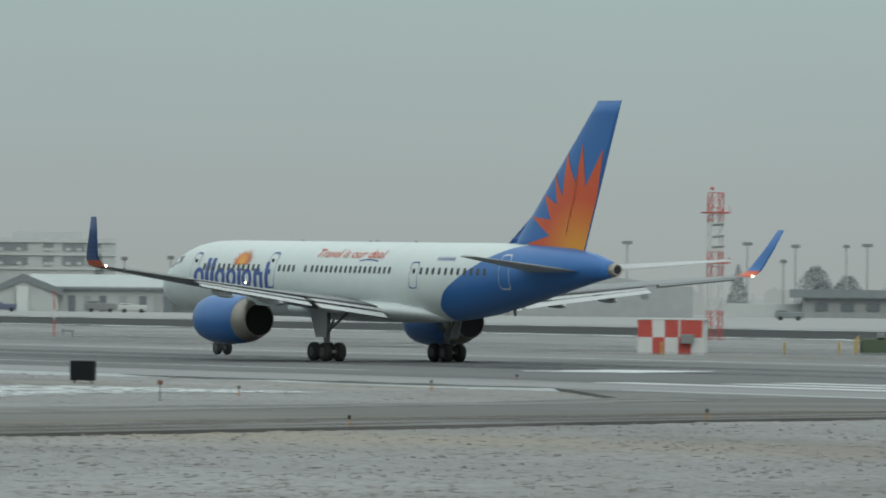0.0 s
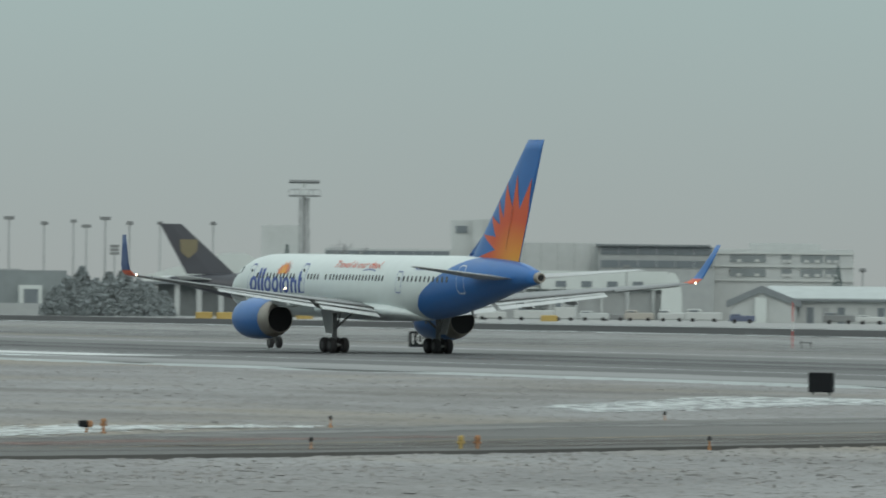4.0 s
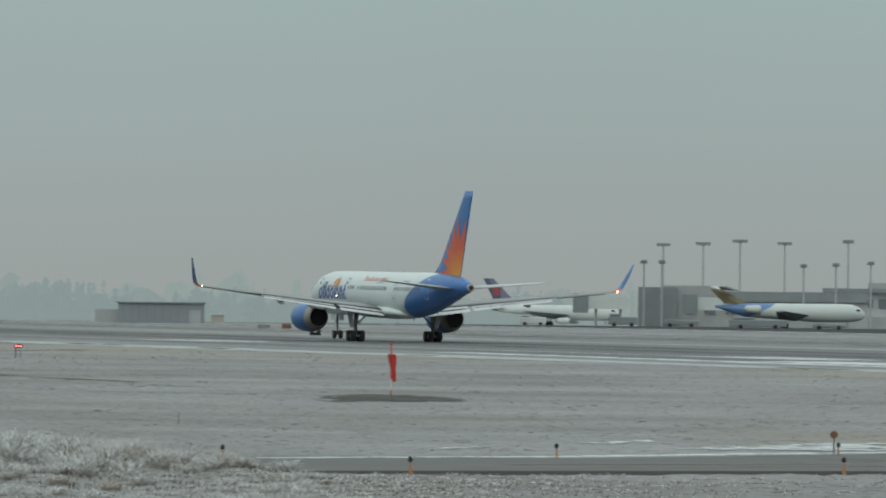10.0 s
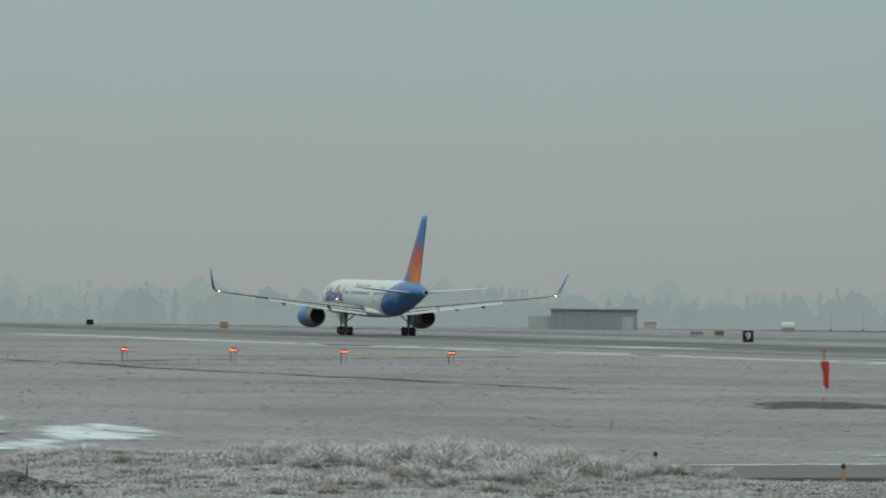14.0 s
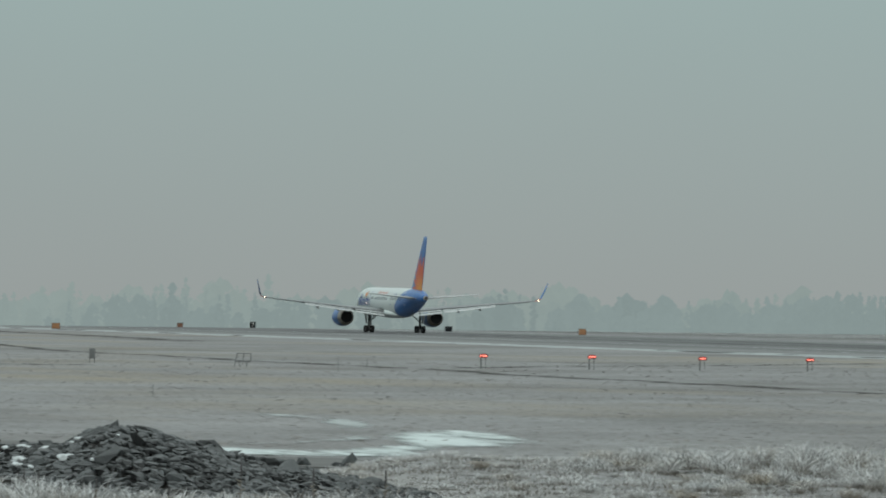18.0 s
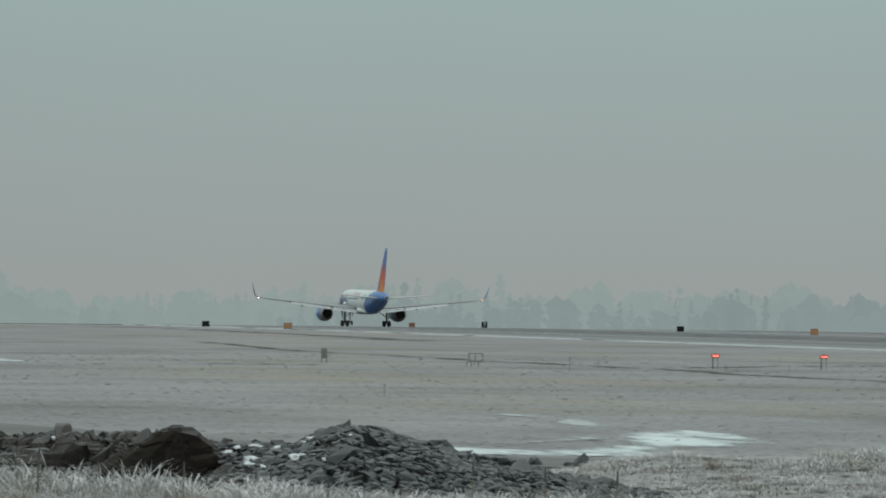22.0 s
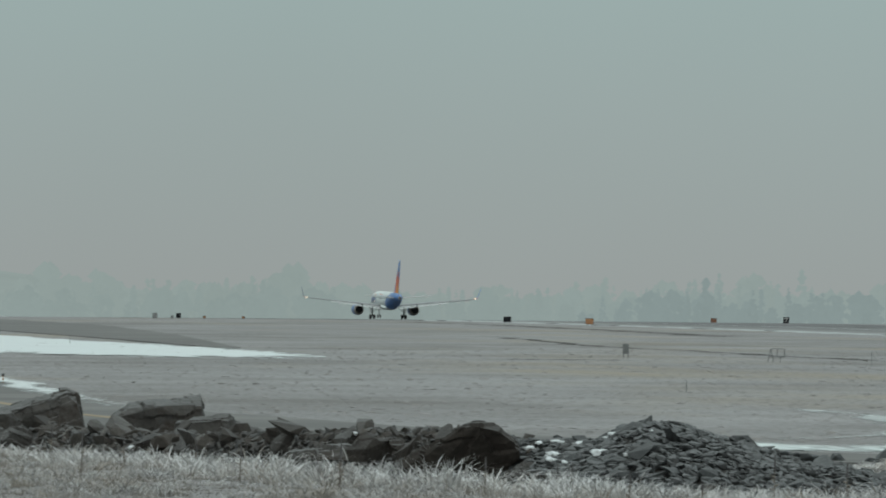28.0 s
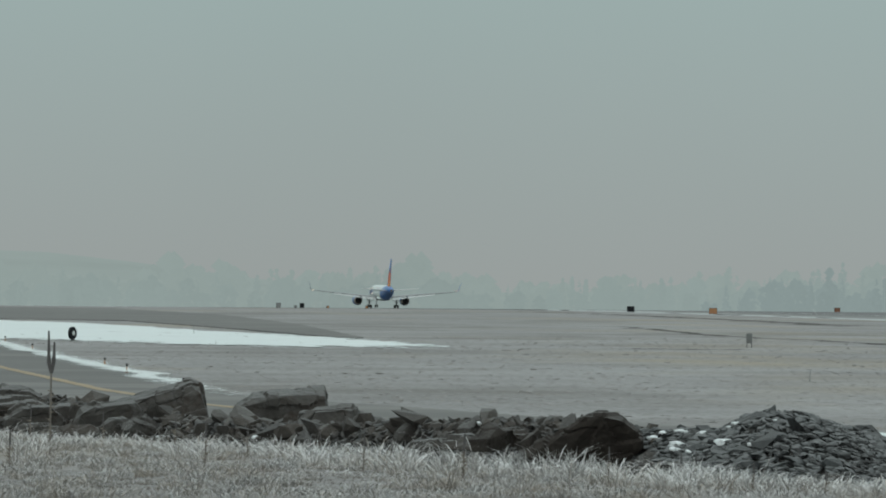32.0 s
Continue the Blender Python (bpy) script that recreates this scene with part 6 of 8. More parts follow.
for a0, a1, e1, m, lab in ((15.5, 15.6, -0.13, M_WALL_TAN, "small tan equipment hut"),):
    ff = Face(a0, a1, 1180 if a0 > 12.95 else 1700)
    s = building("small_hut", lab, ff)
    piece("wall", ff, s, m, a0, a1, None, e1, 0, 4)
    piece("roof", ff, s, M_ROOF, a0 - 0.01, a1 + 0.01, e1, e1 + 0.012, -0.3, 4.3)
# white fuel tanks
for a, d in ((16.62, 1160),):
    p = polar(a, d)
    s = thing("white_tank", "white rounded tank on low feet", "tank", pose(p.x, p.y, p.z, 0, 0, -a))
    bm = bmesh.new()
    revolve(bm, [(-1.1, 0.3), (-0.95, 0.62), (0.95, 0.62), (1.1, 0.3)], "X", (0, 0, 0.9), 14)
    part("shell", bm, M_TENT, s, smooth=True)
    bm = bmesh.new()
    box(bm, -0.9, 0.9, -0.5, 0.5, -0.2, 0.4)
    part("saddle", bm, M_GREYBOX, s)


# lamp masts over the apron
def lamp_mast(az, el, d, head, arms=True):
    p = polar(az, d)
    h = EYE_Z + d * math.tan(radians(el)) - p.z
    s = thing("lamp_mast", "tall grey apron lamp mast with a flat head", "lamp", pose(p.x, p.y, p.z, 0, 0, -az), "apron lamp masts")
    bm = bmesh.new()
    tube(bm, (0, 0, -0.3), (0, 0, h), 0.24, 0.14, 8)
    part("mast", bm, M_STEEL, s)
    bm = bmesh.new()
    box(bm, -head / 2, head / 2, -0.35, 0.35, h - 0.25, h + 0.12)
    part("crossbar", bm, M_GREYBOX, s)
    n = 4
    for k in range(n):
        bm = bmesh.new()
        x = -head / 2 + head * (k + 0.5) / n
        box(bm, x - 0.26, x + 0.26, -0.5, 0.1, h - 0.5, h - 0.2, 0.05)
        part("floodlight", bm, M_GREYBOX, s)


for az, el, hd in ((31.836, 0.402, 1.9), (32.77, 0.402, 1.9), (33.143, 0.387, 1.6), (33.537, 0.389, 1.1), (33.7, 0.398, 2.0), (21.3, 0.578, 1.9), (21.573, 0.54, 1.4), (21.8, 0.559, 1.1), (21.9, 0.52, 1.8), (22.046, 0.582, 2.0),
                   (22.235, 0.548, 1.1), (22.472, 0.55, 1.0), (22.884, 0.552, 1.0), (19.009, 0.462, 2.8), (19.32, 0.4725, 2.8), (19.605, 0.496, 2.8), (19.952, 0.48, 2.8), (20.444, 0.501, 2.0), (21.033, 0.495, 1.9)):
    lamp_mast(az, el, 1400 + 60 * math.sin(az * 7), hd)
for az, el in ((27.93, 0.24), (28.29, 0.25), (28.75, 0.26), (29.45, 0.25), (30.35, 0.24), (26.1, 0.25), (33.05, 0.27), (24.9, 0.22), (18.86, 0.33), (19.0, 0.33), (20.62, 0.335), (20.35, 0.32), (21.2, 0.33), (20.1, 0.31)):
    lamp_mast(az, el, 1290, 1.1)
for az, el in ((21.02, 0.35), (22.12, 0.36)):
    p = polar(az, 1420)
    s = thing("dish_mast", "grey mast with a square floodlight frame", "mast", pose(p.x, p.y, p.z, 0, 0, -az))
    h = EYE_Z + 1420 * math.tan(radians(el)) - p.z
    bm = bmesh.new()
    tube(bm, (0, 0, -0.3), (0, 0, h), 0.2, 0.15, 8)
    part("mast", bm, M_STEEL, s)
    for dz in (-1.2, -0.5, 0.2):
        bm = bmesh.new()
        box(bm, -0.9, 0.9, -0.15, 0.15, h + dz - 0.5, h + dz + 0.05)
        part("panel", bm, M_GREYBOX, s)


def radar_tower(az, el, d):
    p = polar(az, d)
    h = EYE_Z + d * math.tan(radians(el)) - p.z
    s = thing("radar_tower", "grey steel radar tower with a wide platform and antenna", "tower", pose(p.x, p.y, p.z, 0, 0, -az + 15))
    for k in range(8):
        z0, z1 = (h - 3.4) * k / 8 - (0.3 if k == 0 else 0), (h - 3.4) * (k + 1) / 8
        w0 = 1.9 - 0.06 * k
        bm = bmesh.new()
        for sx in (-1, 1):
            for sy in (-1, 1):
                tube(bm, (sx * w0 / 2, sy * w0 / 2, z0), (sx * w0 / 2, sy * w0 / 2, z1), 0.12, seg=6)
        for sy in (-1, 1):
            tube(bm, (-w0 / 2, sy * w0 / 2, z0), (w0 / 2, sy * w0 / 2, z1), 0.06, seg=5)
            tube(bm, (sy * w0 / 2, -w0 / 2, z1), (sy * w0 / 2, w0 / 2, z0), 0.06, seg=5)
        part("tower_section", bm, M_STEEL, s)
    bm = bmesh.new()
    tube(bm, (0, 0, 0), (0, 0, h - 1), 0.25, seg=8)
    part("cable_shaft", bm, M_GREYBOX, s)
    bm = bmesh.new()
    box(bm, -2.6, 2.6, -2.6, 2.6, h - 3.2, h - 2.9)
    part("platform", bm, M_GREYBOX, s)
    bm = bmesh.new()
    for sx in (-2.5, 0, 2.5):
        for sy in (-2.5, 2.5):
            tube(bm, (sx, sy, h - 2.9), (sx, sy, h - 1.8), 0.05, seg=5)
    for sy in (-2.5, 2.5):
        tube(bm, (-2.5, sy, h - 1.8), (2.5, sy, h - 1.8), 0.06, seg=5)
        tube(bm, (sy, -2.5, h - 1.8), (sy, 2.5, h - 1.8), 0.06, seg=5)
    part("railing", bm, M_STEEL, s)
    bm = bmesh.new()
    revolve(bm, [(h - 2.9, 1.3), (h - 1.9, 0.9), (h - 1.4, 0.35), (h - 0.6, 0.3)], "Z", (0, 0, 0), 12)
    part("pedestal", bm, M_WALL_PALE, s)
    bm = bmesh.new()
    loft(bm, [[(-3.1, 0.3, h - 0.6), (-3.1, -0.3, h - 0.3), (-3.1, -0.1, h + 0.1)], [(3.1, 0.3, h - 0.6), (3.1, -0.3, h - 0.3), (3.1, -0.1, h + 0.1)]])
    bmesh.ops.recalc_face_normals(bm, faces=bm.faces)
    part("antenna", bm, M_GREYBOX, s)


radar_tower(23.59, 0.885, 1450)


# parked aircraft
def parked_jet(name, label, az_nose, az_tail, d, length, radius, tail_h, front, rear, fin_mat, split, heading=0.0, emblem=None, ht_z=None, rear_engines=False, wing_k=1.0, slant=0.10, stripe=None):
    """A parked aeroplane with its nose towards az_nose; split: the share of the length that carries the rear colour."""
    mid = (az_nose + az_tail) / 2
    p = polar(mid, d)
    flip = 1 if az_nose > az_tail else -1
    s = thing(name, label, "airplane", pose(p.x, p.y, p.z, 0, 0, -mid + (0 if flip > 0 else 180) + heading))
    zc = radius * 1.75
    L = length
    stations = [(0, 0.04, -0.25), (0.01, 0.35, -0.2), (0.04, 0.72, -0.1), (0.09, 0.95, 0), (0.15, 1, 0), (0.62, 1, 0), (0.75, 0.86, 0.12), (0.87, 0.55, 0.35), (0.96, 0.25, 0.55), (1.0, 0.1, 0.62)]

    def ring(u):
        cols = list(zip(*stations))
        r = radius * float(np.interp(u, cols[0], cols[1]))
        dz = radius * float(np.interp(u, cols[0], cols[2]))
        return [(L / 2 - u * L, r * math.cos(2 * math.pi * i / 20), zc + dz + r * math.sin(2 * math.pi * i / 20)) for i in range(20)]

    cut = 1 - split

    def slanted(k):
        # rear colour begins on a slant
        out = []
        for i in range(20):
            u = cut + slant * -math.sin(2 * math.pi * i / 20)
            u = u + (1 - u) * k
            out.append(ring(u)[i])
        return out

    bm = bmesh.new()
    us = [0, 0.005, 0.01, 0.025, 0.04, 0.065, 0.09, 0.15, 0.25, 0.35]
    loft(bm, [ring(u) for u in us if u < cut - slant - 0.01] + [slanted(0)], cap1=False)
    bmesh.ops.recalc_face_normals(bm, faces=bm.faces)
    part("fuselage", bm, front, s, smooth=True)
    bm = bmesh.new()
    loft(bm, [slanted(k / 10) for k in range(11)], cap0=False)
    bmesh.ops.recalc_face_normals(bm, faces=bm.faces)
    part("rear_fuselage", bm, rear, s, smooth=True)
    if stripe:
        bm = bmesh.new()
        grow = lambda r: [(x, y * 1.012, zc + (z - zc) * 1.012) for x, y, z in r]
        loft(bm, [grow(slanted(-0.02)), grow(slanted(0.03))], cap0=False, cap1=False)
        part("cheat_line", bm, stripe, s, "slanting orange stripe", smooth=True)
    # fin
    bm = bmesh.new()
    xr, top = -L / 2 + 0.02 * L, zc + radius * 0.9
    loft(bm, [[(xr + c0, 0, z), (xr + c0 * 0.5 + c1 * 0.5, t, z), (xr + c1, 0, z), (xr + c0 * 0.5 + c1 * 0.5, -t, z)] for c0, c1, z, t in ((0.21 * L, 0.04 * L, top, 0.35), (0.02 * L, -0.055 * L, tail_h, 0.12))])
    bmesh.ops.recalc_face_normals(bm, faces=bm.faces)
    fin = part("fin", bm, fin_mat, s)
    if emblem:
        for sy in (-1, 1):
            bm = bmesh.new()
            cx, cz, w, h = xr + 0.045 * L, top + (tail_h - top) * 0.5, 0.031 * L, (tail_h - top) * 0.38
            loft(bm, [[(cx - w, sy * y, cz + h / 2), (cx + w, sy * y, cz + h / 2), (cx + w * 0.95, sy * y, cz - h * 0.1), (cx, sy * y, cz - h / 2), (cx - w * 0.9, sy * y, cz - h * 0.15)] for y in (0.3, 0.36)])
            bmesh.ops.recalc_face_normals(bm, faces=bm.faces)
            part("tail_emblem", bm, emblem, fin, "plain shield-shaped emblem")
    for sy in (-1, 1):
        bm = bmesh.new()
        zt = ht_z if ht_z is not None else zc + radius * 0.55
        loft(bm, [[(x0, sy * y, z + 0.1), (x1, sy * y, z), (x0, sy * y, z - 0.1)] for x0, x1, y, z in ((xr + 0.13 * L, xr + 0.02 * L, 0.3 * radius, zt), (xr + 0.02 * L, xr - 0.03 * L, 0.16 * L, zt + 0.6))])
        bmesh.ops.recalc_face_normals(bm, faces=bm.faces)
        part("tailplane", bm, M_WING, s)
        bm = bmesh.new()
        loft(bm, [[(x0, sy * y, z + t), ((x0 + x1) / 2, sy * y, z + t * 1.3), (x1, sy * y, z), ((x0 + x1) / 2, sy * y, z - t)] for x0, x1, y, z, t in ((0.13 * L, -0.09 * L, radius * 0.7, zc - radius * 0.6, 0.5), (-0.1 * L, -0.15 * L, 0.44 * L * wing_k, zc + radius * 0.1, 0.12))])
        bmesh.ops.recalc_face_normals(bm, faces=bm.faces)
        part("wing", bm, M_WALL_DARK, s, "grey wing")
        bm = bmesh.new()
        if rear_engines:
            c, r = (-0.26 * L, sy * radius * 1.6, zc + radius * 0.35), radius * 0.45
        else:
            c, r = (0.10 * L, sy * 0.16 * L, zc - radius * 1.05), radius * 0.42
        revolve(bm, [(-0.06 * L, r * 0.6), (-0.03 * L, r * 0.9), (0.02 * L, r), (0.045 * L, r * 0.85)], "X", c, 16)
        part("engine", bm, front, s, smooth=True)
        bm = bmesh.new()
        tube(bm, (-0.04 * L, sy * radius * 0.9, 0.4), (-0.04 * L, sy * radius * 0.9, zc - radius * 0.6), 0.15, seg=8)
        g = part("gear_leg", bm, M_STRUT, s)
        bm = bmesh.new()
        revolve(bm, [(-0.35, 0.5), (0.35, 0.5)], "Y", (-0.04 * L, sy * radius * 0.9, 0.5), 14)
        part("wheel", bm, M_TYRE, g)
    bm = bmesh.new()
    tube(bm, (0.38 * L, 0, 0.2), (0.38 * L, 0, zc - radius * 0.8), 0.12, seg=8)
    part("nose_leg", bm, M_STRUT, s)
    for sy in (-1, 1):
        bm = bmesh.new()
        n = ring(0.055)
        box(bm, L / 2 - 0.07 * L, L / 2 - 0.045 * L, sy * radius * 0.72 - 0.1, sy * radius * 0.72 + 0.1, zc + radius * 0.2, zc + radius * 0.42)
        part("cockpit_glass", bm, M_GLASS, s)
    return s


parked_jet("freighter_jet", "parked white freighter jet with dark brown tail", 24.72, 22.6, 1290, 51, 2.82, 16.2, M_TENT, M_BROWN, M_BROWN, 0.385, 12, M_GOLD, slant=0.165, stripe=M_STRIPE)
parked_jet("parked_airliner", "parked white airliner with navy and red tail", 18.62, 17.72, 1560, 29, 1.6, 9.9, M_TENT, M_TENT, M_NAVY, 0.2, -12, M_TAILRED)
parked_jet("parked_airliner", "parked white airliner with blue tail section", 20.5, 19.5, 1210, 25, 1.5, 6.4, M_TENT, M_PALEBLUE, M_GOLD, 0.3, 10, None, 6.2, True, 0.7)
parked_jet("feeder_plane", "parked white feeder aircraft with purple tail", 29.3, 30.45, 1160, 24, 1.35, 8.2, M_TENT, M_PURPLE, M_PURPLE, 0.30, 5, None, 7.6, False, 0.9)
# ground vehicles
def vehicle(name, label, az, d, w, h, m, cab=0.35, group=""):
    p = polar(az, d)
    s = thing(name, label, "vehicle", pose(p.x, p.y, p.z, 0, 0, -az), group)
    bm = bmesh.new()
    box(bm, -w / 2, w / 2, -0.9, 0.9, 0.35, 0.35 + h * 0.6, 0.12)
    body = part("body", bm, m, s)
    bm = bmesh.new()
    box(bm, -w / 2 + w * 0.05, -w / 2 + w * cab + w * 0.1, -0.8, 0.8, 0.3 + h * 0.6, h, 0.12)
    part("cab", bm, m, body)
    bm = bmesh.new()
    box(bm, -w / 2 + w * 0.1, -w / 2 + w * cab, -0.83, -0.78, 0.4 + h * 0.6, h * 0.93)
    part("window", bm, M_PANE, body)
    for sx in (-0.3, 0.3):
        for sy in (-0.8, 0.8):
            bm = bmesh.new()
            revolve(bm, [(-0.12, 0.36), (0.12, 0.36)], "Y", (sx * w, sy, 0.34), 12)
            part("wheel", bm, M_TYRE, s)
    return s


for az, d, w, h, m, lab in ((28.0, 1150, 4.4, 1.5, M_TRUCK, "white car parked before the shed"), (27.75, 1160, 5, 1.9, M_GREYBOX, "grey cart with a raised arm"), (25.38, 1200, 6.5, 2.3, M_TRUCK, "white aircraft tug on the apron"), (25.62, 1210, 3.5, 3.2, M_TRUCK, "white box loader on the apron"),
                            (25.05, 1230, 5, 1.8, M_TRUCK, "white van on the apron"), (24.95, 1240, 4, 1.6, M_GREYBOX, "grey service cart on the apron"), (26.2, 1240, 5, 1.9, M_WALL_TAN, "tan service truck on the apron"), (26.45, 1235, 4.5, 2.0, M_TRUCK, "white service truck on the apron"), (26.0, 1250, 4, 1.4, M_GREYBOX, "grey luggage cart on the apron"),
                            (26.7, 1230, 6, 2.2, M_TRUCK, "white lorry on the apron"), (25.85, 1225, 5, 1.7, M_WALL_PALE, "pale service car on the apron"), (18.0, 1400, 5, 2.0, M_TRUCK, "white service truck beside the parked airliner"), (18.7, 1250, 5, 2.2, M_WALL_DARK, "dark service truck at the gate"), (19.15, 1240, 6, 1.4, M_WALL_DARK, "dark luggage carts at the gate"),
                            (33.1, 1100, 4.4, 1.6, M_WALL_DARK, "dark grey vehicle beside the low building"), (34.0, 1110, 5, 1.9, M_TRUCK, "white truck beside the low building"), (27.0, 1150, 4, 1.5, M_NAVY, "dark blue car beside the shed"), (19.75, 1150, 9, 1.8, M_WALL_DARK, "dark baggage loader before the parked airliner"), (20.3, 1130, 5, 0.9, M_WALL_DARK, "low dark cart on the apron")):
    vehicle("service_vehicle", lab, az, d, w, h, m)
for az, d in ((22.82, 1120), (22.98, 1120), (24.5, 1150), (23.6, 1140), (25.5, 1150)):
    p = polar(az, d)
    s = thing("barrier_block", "yellow barrier block beside the apron", "barrier", pose(p.x, p.y, p.z, 0, 0, -az))
    bm = bmesh.new()
    box(bm, -1.3, 1.3, -0.4, 0.4, -0.1, 1.0, 0.1)
    part("body", bm, M_CONE, s)

# ---------------------------------------------------------------- trees


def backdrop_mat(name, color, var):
    """A plain far backdrop that glows: misty haze is put into its emission."""
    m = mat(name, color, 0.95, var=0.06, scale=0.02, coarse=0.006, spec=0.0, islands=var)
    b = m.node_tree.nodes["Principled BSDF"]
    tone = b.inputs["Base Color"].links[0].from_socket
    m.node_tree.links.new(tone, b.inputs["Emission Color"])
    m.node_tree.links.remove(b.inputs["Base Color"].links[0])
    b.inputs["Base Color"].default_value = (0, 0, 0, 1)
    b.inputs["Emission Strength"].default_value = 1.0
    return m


# Mist in front of trees and hill is put into these emission colours.
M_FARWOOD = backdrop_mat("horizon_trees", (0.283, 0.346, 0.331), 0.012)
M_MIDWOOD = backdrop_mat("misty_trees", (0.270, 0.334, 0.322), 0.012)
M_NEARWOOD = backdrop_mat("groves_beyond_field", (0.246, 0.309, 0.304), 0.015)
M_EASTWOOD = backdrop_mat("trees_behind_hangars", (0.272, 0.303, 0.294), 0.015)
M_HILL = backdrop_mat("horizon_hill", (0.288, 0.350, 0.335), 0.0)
M_SHRUB = mat("frosted_shrub_twigs", (0.27, 0.30, 0.305), 0.95, var=0.15, scale=0.4, spec=0.0, islands=0.2)
M_GREYTREE = mat("rimed_twigs", (0.34, 0.365, 0.365), 0.95, var=0.1, scale=0.4, spec=0.0, islands=0.1)
M_PINE = mat("frosted_pine_needles", (0.17, 0.205, 0.205), 0.95, var=0.2, scale=0.8, spec=0.0, islands=0.12)
M_TWIG = mat("bare_twigs", (0.24, 0.25, 0.25), 0.95, var=0.15)

OCT_V = [(1, 0, 0), (-1, 0, 0), (0, 1, 0), (0, -1, 0), (0, 0, 1), (0, 0, -1)]
OCT_F = [(0, 2, 4), (2, 1, 4), (1, 3, 4), (3, 0, 4), (2, 0, 5), (1, 2, 5), (3, 1, 5), (0, 3, 5)]


def clumps(items, name, material):
    """One mesh of many small uneven clumps: (centre, radius, flatness)."""
    rnd = random.Random(7)
    vs, fs = [], []
    for c, r, k in items:
        o = len(vs)
        a = rnd.random() * 6.28
        ca, sa = math.cos(a), math.sin(a)
        for x, y, z in OCT_V:
            j = 0.7 + 0.6 * rnd.random()
            vs.append((c[0] + r * j * (x * ca - y * sa), c[1] + r * j * (x * sa + y * ca), c[2] + r * j * k * z))
        fs += [tuple(o + i for i in f_) for f_ in OCT_F]
    me = bpy.data.meshes.new(name)
    me.from_pydata(vs, [], fs)
    me.materials.append(material)
    return me


def sprigs(items, name, material):
    """One mesh of many thin twig ends, a sliver each."""
    rnd = random.Random(17)
    vs, fs = [], []
    for c, r, k in items:
        o = len(vs)
        for _ in range(3):
            v = Vector((rnd.gauss(0, 1), rnd.gauss(0, 1), rnd.gauss(0, 1))).normalized() * r * (0.8 + 0.6 * rnd.random())
            vs.append((c[0] + v.x, c[1] + v.y, c[2] + v.z))
        fs.append((o, o + 1, o + 2))
    me = bpy.data.meshes.new(name)
    me.from_pydata(vs, [], fs)
    me.materials.append(material)
    return me


def crown_items(rnd, p, h, w, kind, n):
    out = []
    for i in range(n):
        if kind == "pine":
            u = rnd.random() ** 0.8
            z = h * (0.08 + 0.92 * u)
            r = w * (1 - u) * (0.55 + 0.5 * rnd.random()) + 0.05 * w
            s = w * (0.16 + 0.28 * (1 - u)) * (0.5 if n > 500 else 1)
        elif kind == "bush":
            u = rnd.random() ** 0.9
            z = h * (0.02 + 0.98 * u)
            r = w * (1 - u ** 1.6) * (0.35 + 0.7 * rnd.random() ** 0.5) + 0.05 * w
            s = w * 0.085 * (0.6 + 0.8 * rnd.random())
        elif kind == "poplar":
            u = rnd.random()
            z = h * (0.05 + 0.95 * u)
            r = w * 0.55 * math.sin(math.pi * min(0.97, u * 0.9 + 0.12)) ** 0.7 * rnd.random() ** 0.5
            s = w * 0.36
        else:
            u = rnd.random()
            z = h * (0.06 + 0.9 * u)
            r = 0.9 * w * math.sin(math.pi * min(0.98, 0.18 + 0.8 * u)) ** 0.6 * rnd.random() ** 0.5
            s = w * (0.20 + 0.12 * rnd.random()) * (min(1.0, (60 / n) ** 0.5) if n > 100 else 1)
        a = rnd.random() * 6.283
        out.append(((p[0] + r * math.cos(a), p[1] + r * math.sin(a), p[2] + z), s * (0.7 + 0.6 * rnd.random()), 0.9))
    return out


def far_wood(name, label, d0, d1, az0, az1, count, hmin, hmax, material, seed, wild=0.5):
    """Loose groves of narrow trees over an uneven lower growth."""
    rnd = random.Random(seed)
    items = []
    for i in range(count):
        az = az0 + (az1 - az0) * rnd.random()
        d = d0 + (d1 - d0) * rnd.random()
        grove = 0.5 + 0.8 * noise.noise((az * 0.8, seed, 0)) + 0.5 * noise.noise((az * 2.7, seed, 5))
        low = rnd.random() < wild
        if not low and rnd.random() > 0.2 + 0.8 * grove:
            continue
        h = (hmin + (hmax - hmin) * rnd.random() ** 1.3) * (0.55 + 0.6 * max(0.0, min(1.1, grove)))
        kind = rnd.choice(("pine", "pine", "poplar", "poplar", "round"))
        if low:
            h, kind = h * (0.55 + 0.35 * rnd.random()), "round"
        w = h * {"pine": 0.17, "round": 0.5, "poplar": 0.17}[kind]
        items += crown_items(rnd, polar(az, d, -0.5), h, w, kind, 46 if kind != "round" else 60)
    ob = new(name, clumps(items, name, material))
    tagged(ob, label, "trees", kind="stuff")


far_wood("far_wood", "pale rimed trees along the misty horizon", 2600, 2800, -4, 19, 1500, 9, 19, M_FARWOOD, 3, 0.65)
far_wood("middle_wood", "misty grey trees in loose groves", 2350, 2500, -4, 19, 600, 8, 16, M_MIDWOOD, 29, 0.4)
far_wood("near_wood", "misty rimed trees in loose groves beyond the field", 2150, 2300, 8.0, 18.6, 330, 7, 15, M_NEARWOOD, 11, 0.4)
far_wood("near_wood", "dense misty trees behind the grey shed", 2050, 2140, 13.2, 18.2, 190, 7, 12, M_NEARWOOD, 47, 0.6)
far_wood("east_wood", "hazy grey rimed trees behind the hangars", 1900, 2100, 28.4, 37, 200, 6, 12, M_EASTWOOD, 5, 0.6)

